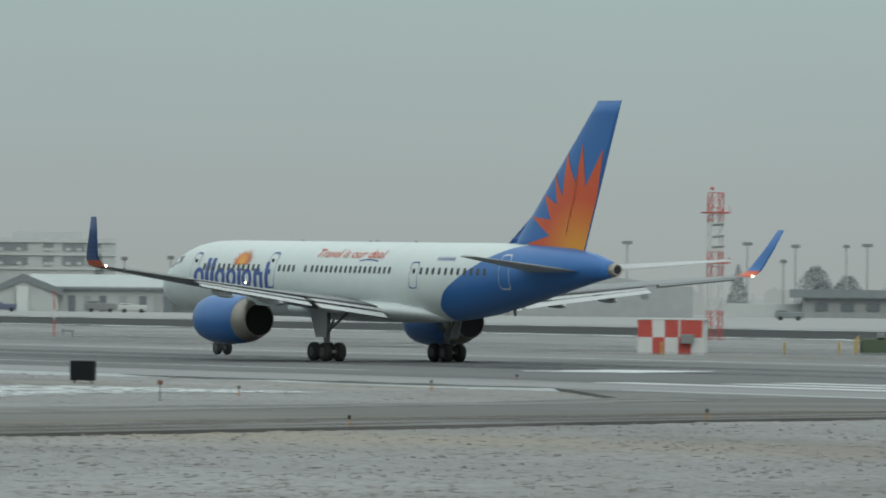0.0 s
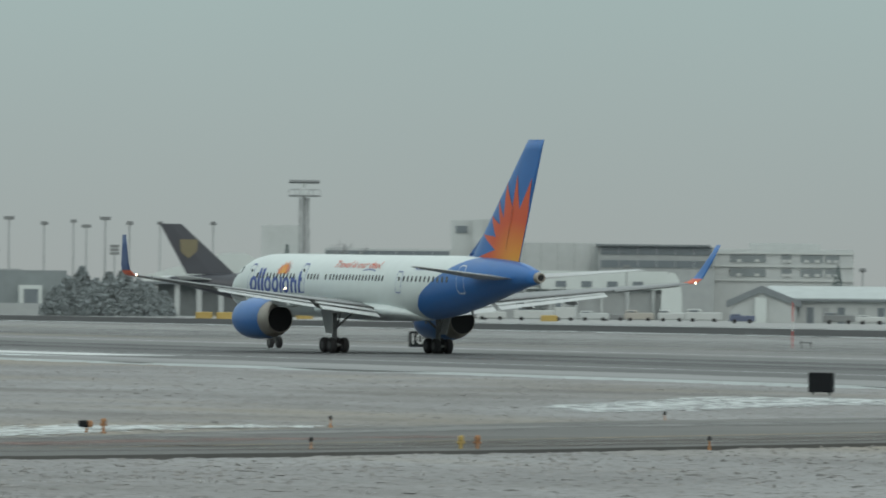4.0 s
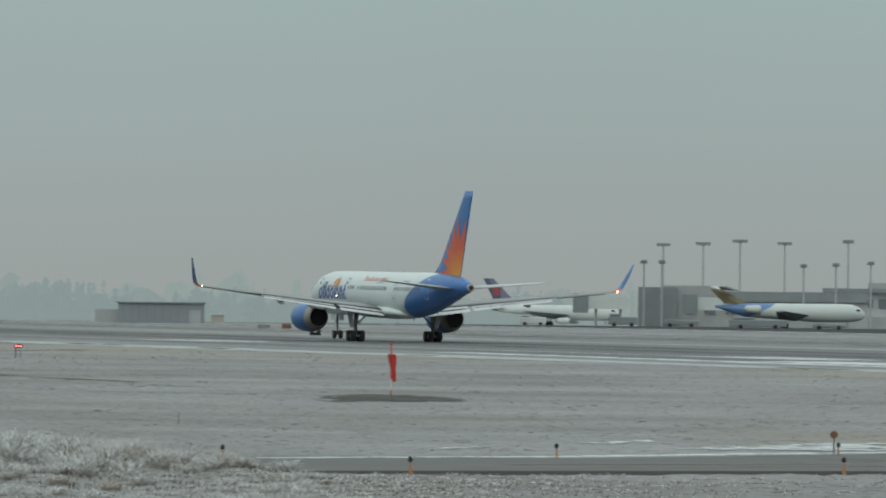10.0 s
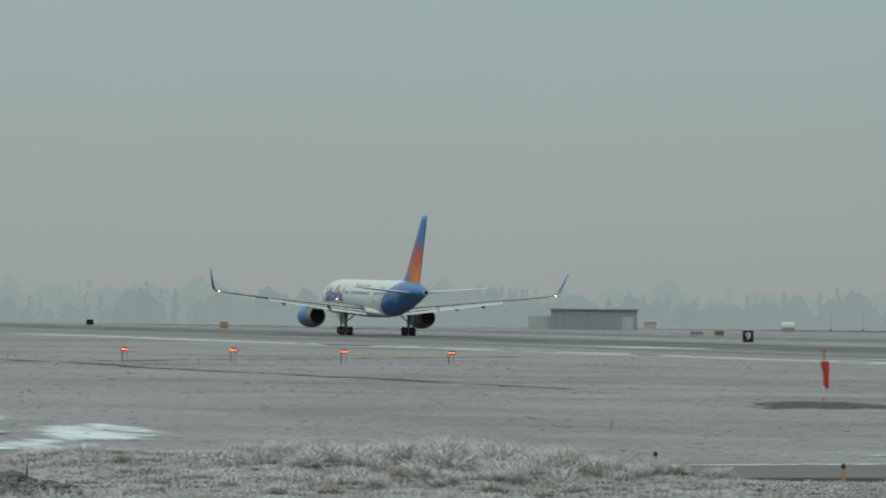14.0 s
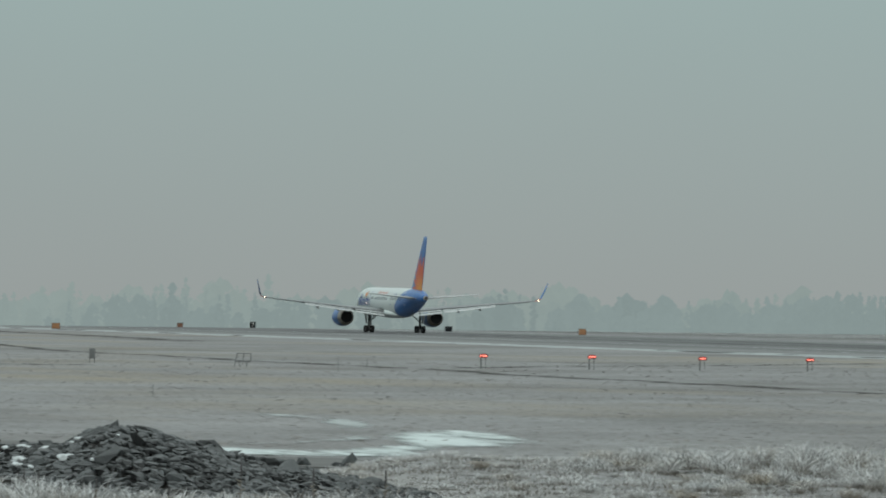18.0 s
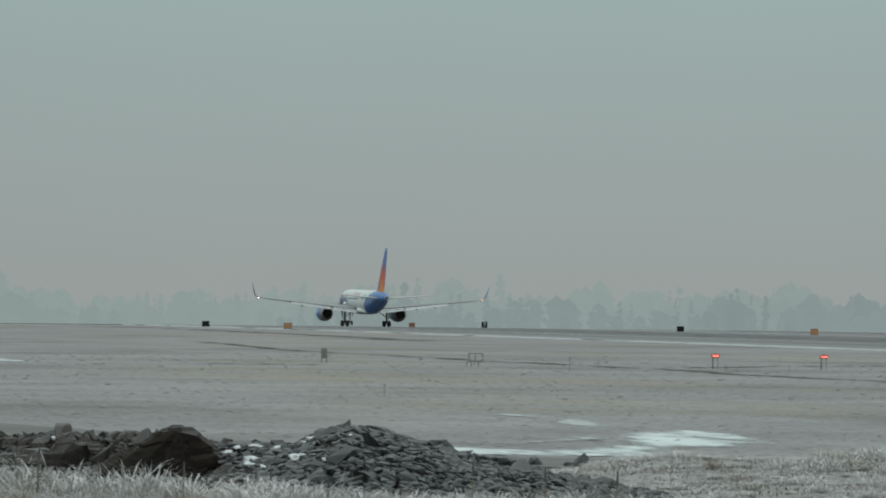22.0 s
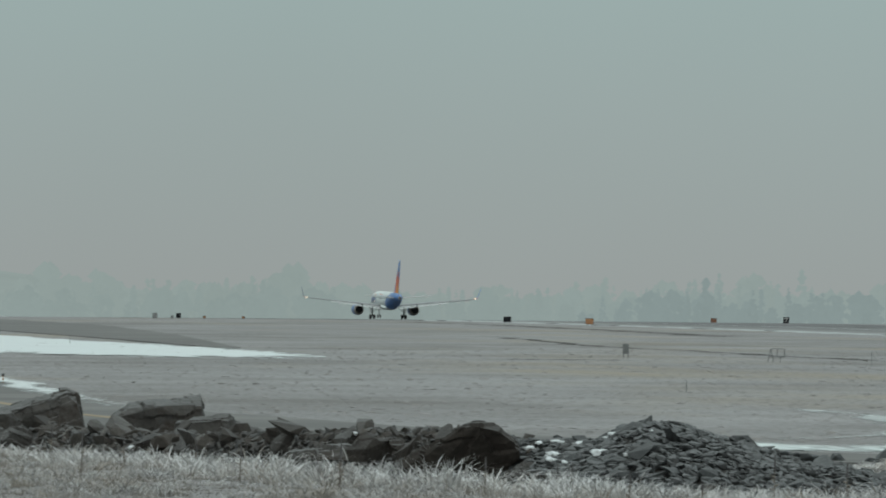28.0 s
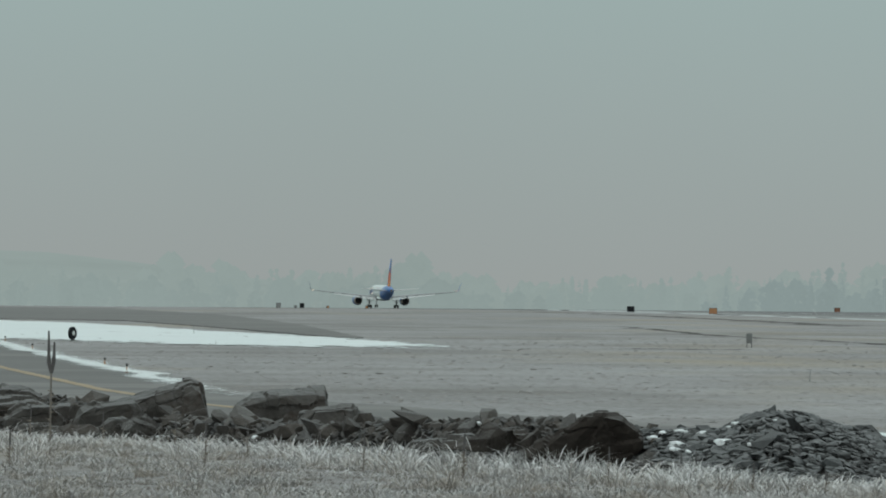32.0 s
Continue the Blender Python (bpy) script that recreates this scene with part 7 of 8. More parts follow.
# far hillside
bm = bmesh.new()
rows = []
for i in range(90):
    az = -10 + 55 * i / 89
    h = 7 + 21 * math.exp(-((az - 2.5) / 1.9) ** 2) + 3 * noise.noise((az * 0.25, 3, 0)) + 1.2 * noise.noise((az * 1.5, 1, 0))
    a, b = polar(az, 3600, -6), polar(az, 4200)
    rows.append((bm.verts.new(a), bm.verts.new((b.x, b.y, b.z + h + 4))))
for p, q in zip(rows, rows[1:]):
    bm.faces.new((p[0], q[0], q[1], p[1]))
bmesh.ops.recalc_face_normals(bm, faces=bm.faces)
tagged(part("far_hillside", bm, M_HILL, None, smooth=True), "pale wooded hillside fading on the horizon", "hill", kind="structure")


def single_tree(name, label, az, d, h, w, kind, material, n, seed):
    rnd = random.Random(seed)
    p = polar(az, d)
    s = thing(name, label, "tree", pose(p.x, p.y, p.z))
    bm = bmesh.new()
    tube(bm, (0, 0, -0.4), (0.1, 0, h * 0.45), 0.035 * h ** 0.9 + 0.05, 0.06, 7)
    tube(bm, (0.1, 0, h * 0.45), (0, 0.1, h * 0.85), 0.06, 0.02, 6)
    part("trunk", bm, M_TWIG, s)
    ob = new("crown", sprigs([(c, r * (1.8 if kind == "round" else 1.3 if kind == "bush" else 0.7), k) for c, r, k in crown_items(rnd, (0, 0, 0), h, w, kind, n * 6)], "crown", material))
    ob.parent = s
    return s


def bare_tree(az, d, h, seed, label):
    rnd = random.Random(seed)
    p = polar(az, d)
    s = thing("bare_tree", label, "tree", pose(p.x, p.y, p.z))
    bm = bmesh.new()
    tw = bmesh.new()

    def grow(a, way, ln, r, depth):
        b = a + way * ln
        tube(bm if depth < 2 else tw, a, b, r, r * 0.65, 5 if depth < 2 else 3, False)
        if depth >= 5:
            return
        for _ in range(3 if depth < 4 else 2):
            v = Vector((rnd.uniform(-1, 1), rnd.uniform(-1, 1), rnd.uniform(-0.15, 0.7)))
            grow(b, (way + 0.75 * v).normalized(), ln * rnd.uniform(0.6, 0.85), r * 0.62, depth + 1)

    grow(Vector((0, 0, -0.3)), Vector((0, 0, 1)), h * 0.27, 0.02 * h, 0)
    part("trunk", bm, M_TWIG, s)
    part("twigs", tw, M_TWIG, s)


bare_tree(23.92, 1400, 17, 3, "tall bare deciduous tree beside the terminal")
bare_tree(24.05, 1390, 13, 8, "bare deciduous tree beside the terminal")
bare_tree(23.78, 1400, 11, 12, "small bare deciduous tree beside the terminal")
single_tree("conifer", "dark frosted conifer beside the terminal", 23.46, 1360, 13.5, 2.4, "pine", M_PINE, 260, 1)
single_tree("conifer", "dark frosted conifer beside the terminal", 24.36, 1345, 11, 2.5, "pine", M_PINE, 260, 2)
single_tree("conifer", "small dark conifer beside the terminal", 25.42, 1370, 7.5, 1.6, "pine", M_PINE, 160, 4)
single_tree("conifer", "dark frosted conifer beside the car park", 27.74, 1400, 11, 2.2, "pine", M_PINE, 220, 6)
single_tree("conifer", "grey conifer behind the lattice mast", 32.7, 1380, 10, 2.6, "pine", M_GREYTREE, 260, 9)
single_tree("conifer", "dark conifer behind the hangars", 29.9, 1500, 15, 3.0, "pine", M_PINE, 200, 13)
# The left-hand trees take the painted haze glow of the near groves.
for k, (a, h, w) in enumerate(((33.3, 11, 4.5), (33.55, 9, 4), (34.0, 12, 5), (34.4, 9, 4), (34.9, 11, 5), (17.95, 8.5, 2.2), (17.2, 9, 3), (16.95, 8, 3))):
    single_tree("tree", "hazy grey rimed deciduous tree", a, 1500 if a > 20 else 1800, h, w, "round", M_NEARWOOD if a < 20 else M_GREYTREE, 300, 20 + k)
for k, (a, h, w) in enumerate(((21.66, 4.6, 2.4), (21.76, 6.4, 3.0), (21.87, 8.0, 3.4), (21.98, 6.0, 2.8), (22.08, 7.2, 3.0), (22.2, 7.6, 3.4), (22.31, 6.0, 2.8), (22.41, 5.2, 2.6), (22.5, 4.2, 2.2), (33.35, 6.0, 4), (23.95, 6, 3.5))):
    single_tree("shrub", "dense frosted evergreen shrub beside the apron", a, (1228 + 9 * (k % 3)) if a < 23 else 1300, h, w, "bush", M_SHRUB, 760, 40 + k)

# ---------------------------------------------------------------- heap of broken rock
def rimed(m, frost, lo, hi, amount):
    """Hoar frost, dust and painted-in lit tops on faces that look up."""
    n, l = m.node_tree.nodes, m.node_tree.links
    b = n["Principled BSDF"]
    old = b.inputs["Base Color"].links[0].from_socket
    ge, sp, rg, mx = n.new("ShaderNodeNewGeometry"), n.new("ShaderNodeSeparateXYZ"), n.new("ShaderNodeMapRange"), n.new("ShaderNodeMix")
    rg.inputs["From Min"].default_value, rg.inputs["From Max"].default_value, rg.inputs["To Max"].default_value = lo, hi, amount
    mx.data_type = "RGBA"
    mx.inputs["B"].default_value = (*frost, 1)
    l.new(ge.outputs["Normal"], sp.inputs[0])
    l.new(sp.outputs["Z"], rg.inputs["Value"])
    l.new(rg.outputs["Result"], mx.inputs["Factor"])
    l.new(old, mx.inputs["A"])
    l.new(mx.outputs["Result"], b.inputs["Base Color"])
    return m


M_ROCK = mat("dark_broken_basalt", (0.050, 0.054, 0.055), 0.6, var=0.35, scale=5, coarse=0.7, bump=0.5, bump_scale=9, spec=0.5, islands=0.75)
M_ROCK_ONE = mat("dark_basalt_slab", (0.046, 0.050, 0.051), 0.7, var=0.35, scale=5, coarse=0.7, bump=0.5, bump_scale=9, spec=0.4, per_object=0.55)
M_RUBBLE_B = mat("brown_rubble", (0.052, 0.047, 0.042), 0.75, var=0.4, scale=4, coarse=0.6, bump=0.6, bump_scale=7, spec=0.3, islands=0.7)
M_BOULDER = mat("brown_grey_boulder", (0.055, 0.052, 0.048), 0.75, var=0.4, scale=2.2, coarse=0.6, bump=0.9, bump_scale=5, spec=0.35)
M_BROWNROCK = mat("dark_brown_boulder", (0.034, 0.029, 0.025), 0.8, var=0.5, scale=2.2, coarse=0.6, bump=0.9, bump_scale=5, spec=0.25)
two_tone(M_BOULDER, (0.105, 0.107, 0.105), 1.6, 0.54, 0.68)
two_tone(M_BOULDER, (0.040, 0.032, 0.026), 0.9, 0.50, 0.66)
two_tone(M_RUBBLE_B, (0.065, 0.067, 0.067), 1.1, 0.50, 0.62)
# Lighter upward faces: part frost, part sky light put into the colour.
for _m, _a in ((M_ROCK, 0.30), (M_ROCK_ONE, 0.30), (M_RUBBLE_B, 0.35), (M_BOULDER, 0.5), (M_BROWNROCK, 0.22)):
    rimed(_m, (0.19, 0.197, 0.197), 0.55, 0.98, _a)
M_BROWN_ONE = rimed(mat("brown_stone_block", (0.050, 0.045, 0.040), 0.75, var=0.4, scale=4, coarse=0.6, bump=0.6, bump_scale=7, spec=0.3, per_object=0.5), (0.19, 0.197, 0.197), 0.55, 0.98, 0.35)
M_DIRT = mat("dark_rubble_soil", (0.03, 0.028, 0.025), 0.95, var=0.4, scale=3)
RIDGE_AZ = (0.030, 0.0455, 0.0622, 0.0745, 0.09, 0.105, 0.12, 0.1305, 0.1427, 0.150, 0.1568, 0.1618, 0.1695, 0.182, 0.192, 0.2)
RIDGE_D = (196, 190, 185, 178, 168, 158, 152, 149, 146.5, 146, 145.5, 145, 144, 142, 141, 140)
RIDGE_Z = (0.9, 0.95, 0.66, 0.46, 0.56, 0.84, 1.03, 0.95, 0.98, 1.40, 1.22, 1.02, 0.76, 0.46, 0.22, 0.0)


def heap_z(x, y):
    a, d = math.atan2(x, y), math.hypot(x, y)
    h = float(np.interp(a, RIDGE_AZ, RIDGE_Z))
    o = d - float(np.interp(a, RIDGE_AZ, RIDGE_D))
    front = 7.0 if a > 0.135 else 4.0
    k = max(0.0, 1 - abs(o) / (front if o < 0 else 3.5))
    k = k * k * (3 - 2 * k)
    return swell(x, y) + (h - mound(x, y) * 0.8) * k - 0.05 * (1 - k)


def stone_mesh(seed, flat, count=9):
    rnd = random.Random(seed)
    bm = bmesh.new()
    for _ in range(count):
        v = Vector((rnd.gauss(0, 1), rnd.gauss(0, 1), rnd.gauss(0, 1))).normalized()
        v = Vector((v.x * (0.8 + 0.3 * rnd.random()), v.y * 0.7, v.z * flat * (0.8 + 0.4 * rnd.random())))
        bm.verts.new(v)
    r = bmesh.ops.convex_hull(bm, input=bm.verts)
    loose = [v for v in bm.verts if not v.link_faces]
    bmesh.ops.delete(bm, geom=loose, context="VERTS")
    bmesh.ops.recalc_face_normals(bm, faces=bm.faces)
    return bm


def boulder_mesh(seed, profile, depth, rough, over=0.0):
    """A broken block: the hull of a front profile (x, z), cut by a few planes, with chipped ledges."""
    r = random.Random(seed)
    bm = bmesh.new()
    top = max(z for _, z in profile)
    for x, z in profile:
        out = r.uniform(0.35, 0.8)
        out = out * (1 - over) + over * (1.5 * z / top - 0.7)
        bm.verts.new((x + r.uniform(-0.05, 0.05), -depth * out, z * (r.uniform(0.72, 0.9) * (1 - over) + over * 0.93)))
        bm.verts.new((x * r.uniform(0.75, 1.0), depth * r.uniform(0.3, 1.0), z * r.uniform(0.75, 0.95)))
        bm.verts.new((x, r.uniform(-0.2, 0.2) * depth, z))
    bmesh.ops.convex_hull(bm, input=bm.verts)
    bmesh.ops.delete(bm, geom=[v for v in bm.verts if not v.link_faces], context="VERTS")
    bmesh.ops.dissolve_limit(bm, angle_limit=radians(20), verts=bm.verts, edges=bm.edges)
    bmesh.ops.triangulate(bm, faces=bm.faces)
    for _ in range(6):
        longs = [e for e in bm.edges if e.calc_length() > 0.075]
        if not longs:
            break
        bmesh.ops.subdivide_edges(bm, edges=longs, cuts=1)
        bmesh.ops.triangulate(bm, faces=bm.faces)
    bm.normal_update()
    turn = Euler((r.uniform(-0.5, 0.5), r.uniform(-0.4, 0.4), r.uniform(-0.6, 0.6))).to_matrix()
    off = Vector((seed * 3.1, 0, 0))
    for v in bm.verts:
        p = v.co.copy()
        q = turn @ p
        q += 0.10 * Vector((noise.noise(p * 1.5 + off), noise.noise(p * 1.5 - off), noise.noise(p * 1.7 + off)))
        ledge = noise.cell(Vector((q.x * 0.8, q.y * 1.1, q.z * 2.1)) + off) + 0.45 * noise.cell(Vector((q.x * 1.7, q.y * 2.0, q.z * 4.5)) + off)
        v.co = p - v.normal * rough * (1.5 * ledge - 0.35 * noise.noise(p * 9 + off) - 0.6 * noise.noise(p * 2.5 + off))
    return bm


def make_heap():
    heap = thing("rock_heap", "long heap of dark broken basalt with snow specks", "rocks")
    bm = bmesh.new()
    rows = []
    for i in range(150):
        a = 0.030 + 0.17 * i / 149
        dr = float(np.interp(a, RIDGE_AZ, RIDGE_D))
        row = []
        for k in range(22):
            d = dr - 7.6 + 11.4 * k / 21
            x, y = d * math.sin(a), d * math.cos(a)
            z = heap_z(x, y) + 0.10 * noise.noise((x * 2.2, y * 2.2, 0)) - 0.05
            row.append(bm.verts.new((x, y, z)))
        rows.append(row)
    for p, q in zip(rows, rows[1:]):
        for k in range(21):
            bm.faces.new((p[k], q[k], q[k + 1], p[k + 1]))
    bmesh.ops.recalc_face_normals(bm, faces=bm.faces)
    core = part("rubble_bed", bm, M_DIRT, heap)
    meshes, browns = [], []
    for s in range(14):
        b = stone_mesh(100 + s, 0.22 + 0.06 * (s % 5), 15)
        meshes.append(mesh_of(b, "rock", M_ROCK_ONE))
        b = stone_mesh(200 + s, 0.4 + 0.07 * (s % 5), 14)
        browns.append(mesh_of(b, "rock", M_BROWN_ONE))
    rnd = random.Random(5)

    def spot():
        a = 0.032 + 0.162 * rnd.random()
        dr = float(np.interp(a, RIDGE_AZ, RIDGE_D))
        back = 2.4
        d = dr - (7.0 if a > 0.135 else 3.6) * rnd.random() ** 0.8 + back * rnd.random() ** 2
        return d * math.sin(a), d * math.cos(a), a

    def tumble(x, y, a, size, brown):
        """Broken slabs lie like shingles down the slope; the brown blocks lie any way."""
        if brown:
            e = Euler((rnd.uniform(-0.8, 0.8), rnd.uniform(-0.8, 0.8), rnd.uniform(0, 6.28)))
        else:
            dip = 0.24 if a > 0.150 else -0.12
            e = (Matrix.Rotation(dip + rnd.gauss(0, 0.2), 3, "Y") @ Matrix.Rotation(0.05 + rnd.gauss(0, 0.24), 3, "X") @ Matrix.Rotation(rnd.uniform(0, 6.28), 3, "Z")).to_euler()
        return Matrix.LocRotScale((x, y, heap_z(x, y) + size * (0.25 if brown else 0.16)), e, (size * rnd.uniform(0.9, 1.5), size, size))

    for i in range(296):
        x, y, a = spot()
        brown = a < 0.128
        size = 0.17 + 0.33 * rnd.random() ** 2
        if not brown:
            size = 0.13 + 0.27 * rnd.random() ** 2.6
        ob = new("rock", (browns if brown else meshes)[i % 14])
        ob.parent = heap
        ob.matrix_basis = tumble(x, y, a, size, brown)
    # the upright splinter on the crest, and tilted slabs round it
    for a, o, size, e in ((0.1500, -0.4, 0.20, (0.2, -1.0, 0.3)), (0.1489, -0.5, 0.36, (0.1, 0.25, 0.4)), (0.1472, -0.4, 0.30, (0.1, 0.4, 0.2)), (0.1562, -0.4, 0.28, (0.05, 0.7, 0.5)), (0.1418, -0.3, 0.3, (0.1, 0.6, 0.2))):
        d = float(np.interp(a, RIDGE_AZ, RIDGE_D)) + o
        x, y = d * math.sin(a), d * math.cos(a)
        ob = new("rock", meshes[3])
        ob.parent = heap
        ob.matrix_basis = Matrix.LocRotScale((x, y, heap_z(x, y) - 0.06), Euler(e), (size * 1.3, size, size))
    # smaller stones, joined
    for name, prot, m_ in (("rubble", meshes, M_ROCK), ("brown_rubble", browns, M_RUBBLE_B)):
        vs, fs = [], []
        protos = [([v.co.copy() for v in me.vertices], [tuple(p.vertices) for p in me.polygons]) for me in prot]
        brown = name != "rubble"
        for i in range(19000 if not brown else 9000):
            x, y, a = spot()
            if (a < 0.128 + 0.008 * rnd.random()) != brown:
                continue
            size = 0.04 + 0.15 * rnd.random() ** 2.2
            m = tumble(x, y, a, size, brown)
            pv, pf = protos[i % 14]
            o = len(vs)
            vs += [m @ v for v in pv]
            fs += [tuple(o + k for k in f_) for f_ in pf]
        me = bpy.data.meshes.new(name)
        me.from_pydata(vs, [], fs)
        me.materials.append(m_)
        ob = new(name, me)
        ob.parent = heap
        ob["kind"] = "stuff"
    # snow caught between the stones
    for i in range(26):
        a = 0.062 + 0.1 * rnd.random() if i < 8 else 0.132 + 0.016 * rnd.random()
        dr = float(np.interp(a, RIDGE_AZ, RIDGE_D)) - 0.5 - 2.6 * rnd.random()
        x, y = dr * math.sin(a), dr * math.cos(a)
        bm = bmesh.new()
        bmesh.ops.create_icosphere(bm, subdivisions=2, radius=1)
        sz = 0.04 + 0.10 * rnd.random() ** 2
        for v in bm.verts:
            v.co = Vector((v.co.x * sz * 1.8, v.co.y * sz, v.co.z * sz * 0.45)) * (1 + 0.9 * noise.noise(v.co * 1.7 + Vector((i * 3.7, 0, 0))))
        ob = part("snow_patch", bm, M_SNOWWHITE, heap, "small patch of clean snow", smooth=True)
        ob.location = (x, y, heap_z(x, y) + 0.07)
        ob.rotation_euler = (0.25, 0, rnd.random())
    return heap


M_SNOWWHITE = mat("clean_snow", (0.62, 0.66, 0.67), 0.7, var=0.05)
make_heap()


def boulder(az, d, z, profile, depth, seed, label, scale=1.0, turn=0.0, material=None, over=0.0):
    x, y = d * math.sin(az), d * math.cos(az)
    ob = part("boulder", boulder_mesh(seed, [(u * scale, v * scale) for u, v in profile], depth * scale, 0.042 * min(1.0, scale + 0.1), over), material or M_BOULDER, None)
    ob.matrix_basis = pose(x, y, z, 0, 0, math.degrees(-az) + turn)
    tagged(ob, label, "boulder", "large boulders")
    return ob


WEDGE = ((-1.75, 0.0), (-1.7, 0.4), (-0.6, 0.82), (0.35, 1.14), (0.72, 1.18), (0.95, 1.08), (1.15, 0.5), (1.2, 0.0))
BLOCK = ((-1.24, 0.0), (-1.2, 0.25), (-1.0, 0.68), (-0.6, 0.88), (0.1, 0.88), (0.55, 0.97), (0.92, 1.03), (1.12, 0.6), (1.2, 0.0))
SNOUT = ((-0.6, 0.06), (-1.02, 0.2), (-1.06, 0.34), (-0.35, 0.74), (-0.02, 1.0), (0.2, 1.04), (0.62, 0.97), (0.88, 0.74), (0.92, 0.42), (0.6, 0.05))
SLAB = ((-1.0, 0.0), (-0.95, 0.22), (-0.2, 0.36), (0.6, 0.33), (1.0, 0.12), (0.9, 0.0))
LUMP = ((-0.9, 0.0), (-0.95, 0.4), (-0.4, 0.85), (0.4, 0.8), (0.95, 0.45), (0.85, 0.0))
boulder(0.0675, 184, 0.24, WEDGE, 1.0, 3, "large grey-brown boulder with a slanting flat top")
boulder(0.0838, 183, 0.10, BLOCK, 1.0, 14, "large grey boulder with a split upper edge", 1.14)
boulder(0.1255, 146.6, 0.14, SNOUT, 0.8, 5, "large dark brown boulder with an overhanging snout", 1.14, 0, M_BROWNROCK, 0.85)
boulder(0.1312, 148.2, 0.30, LUMP, 0.6, 52, "dark brown boulder leaning on a larger one", 0.5, 15, M_BROWNROCK)
boulder(0.0560, 186, 0.30, SLAB, 0.9, 9, "long low brown boulder lying in the rubble", 1.3)
boulder(0.0478, 188, 0.45, LUMP, 0.8, 23, "dark boulder lying in the rubble", 0.85)
boulder(0.0500, 182, 0.12, LUMP, 0.7, 61, "brown boulder lying in the rubble", 0.8, 20)
boulder(0.0545, 180.5, 0.02, SLAB, 0.7, 62, "long brown slab at the edge of the rubble", 1.1, -8)
boulder(0.0605, 182, 0.20, BLOCK, 0.7, 63, "angular grey boulder below a larger one", 0.72, 12)
boulder(0.0645, 180, 0.0, LUMP, 0.7, 64, "grey boulder at the foot of the rubble", 0.62, 35)
boulder(0.0462, 184.5, 0.5, SLAB, 0.7, 65, "layered brown slab on the rubble", 1.2, 5)
boulder(0.0790, 181, 0.1, LUMP, 0.6, 66, "dark boulder between two larger ones", 0.55, 15)
boulder(0.0905, 175, 0.35, BLOCK, 0.6, 67, "grey boulder with a flat top", 0.6, -20)
boulder(0.0960, 168, 0.35, LUMP, 0.6, 68, "brown boulder on the rubble ridge", 0.55, 10)
boulder(0.1130, 150.5, 0.45, LUMP, 0.6, 69, "mossy brown boulder in the rubble", 0.6, 50, M_BROWNROCK)
boulder(0.1065, 153.5, 0.40, SLAB, 0.6, 70, "brown slab on the rubble", 0.8, -12)
boulder(0.0910, 176, 0.55, SLAB, 0.6, 21, "flat grey rock slab on the rubble", 0.85)
boulder(0.1180, 147, 0.05, LUMP, 0.6, 8, "dark brown boulder half buried in rubble", 0.55, 40)
boulder(0.1345, 145.5, 0.12, LUMP, 0.6, 12, "dark boulder in the rubble", 0.5, 10)
boulder(0.0615, 180, 0.10, LUMP, 0.6, 17, "grey boulder at the edge of the rubble", 0.5, 30)
boulder(0.0748, 179, 0.12, LUMP, 0.6, 19, "grey boulder at the edge of the rubble", 0.55, 70)
boulder(0.0690, 180.5, 0.05, SLAB, 0.6, 27, "flat dark slab below the large boulder", 0.7, 10)
boulder(0.1478, 140, 0.0, SLAB, 0.6, 29, "dark slab at the foot of the rubble", 0.55)
boulder(0.1590, 140, 0.0, LUMP, 0.6, 31, "dark slab at the foot of the rubble", 0.35, 25)
boulder(0.1390, 143, 0.25, SLAB, 0.6, 35, "flat grey slab on the rubble", 0.6, -15)
boulder(0.1020, 159, 0.45, LUMP, 0.6, 37, "grey boulder on the rubble ridge", 0.45, 25)
boulder(0.1100, 155, 0.62, LUMP, 0.6, 41, "grey boulder on the rubble ridge", 0.4, 65)
boulder(0.1150, 152, 0.70, SLAB, 0.6, 43, "grey slab on the rubble ridge", 0.5, 20)
for i, (x, y) in enumerate(((29.5, 170), (30.4, 171), (31.0, 170), (33.6, 176), (34.8, 168), (35.3, 169), (40.5, 172), (41.3, 172.4), (36.2, 160), (27.6, 150), (44, 176), (34.2, 178))):
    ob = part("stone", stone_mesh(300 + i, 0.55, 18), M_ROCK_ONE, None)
    k = 0.13 + 0.04 * (i * 7 % 4)
    ob.matrix_basis = Matrix.LocRotScale((x, y, swell(x, y) + k * 0.35), Euler((0.2, 0.1 * i, i)), (k * 1.3, k, k))
    tagged(ob, "dark stone lying in frosted grass", "stone", "scattered stones")

# ---------------------------------------------------------------- frosted grass
def straw_foot(m, straw, top=0.7):
    """Bare straw low on a blade, hoar frost thickening towards its tip."""
    n, l = m.node_tree.nodes, m.node_tree.links
    b = n["Principled BSDF"]
    old = b.inputs["Base Color"].links[0].from_socket
    at, rg, mx = n.new("ShaderNodeAttribute"), n.new("ShaderNodeMapRange"), n.new("ShaderNodeMix")
    at.attribute_name = "rime"
    rg.inputs["From Min"].default_value, rg.inputs["From Max"].default_value = 0.0, top
    mx.data_type = "RGBA"
    mx.inputs["A"].default_value = (*straw, 1)
    l.new(at.outputs["Fac"], rg.inputs["Value"])
    l.new(rg.outputs["Result"], mx.inputs["Factor"])
    l.new(old, mx.inputs["B"])
    l.new(mx.outputs["Result"], b.inputs["Base Color"])
    return m


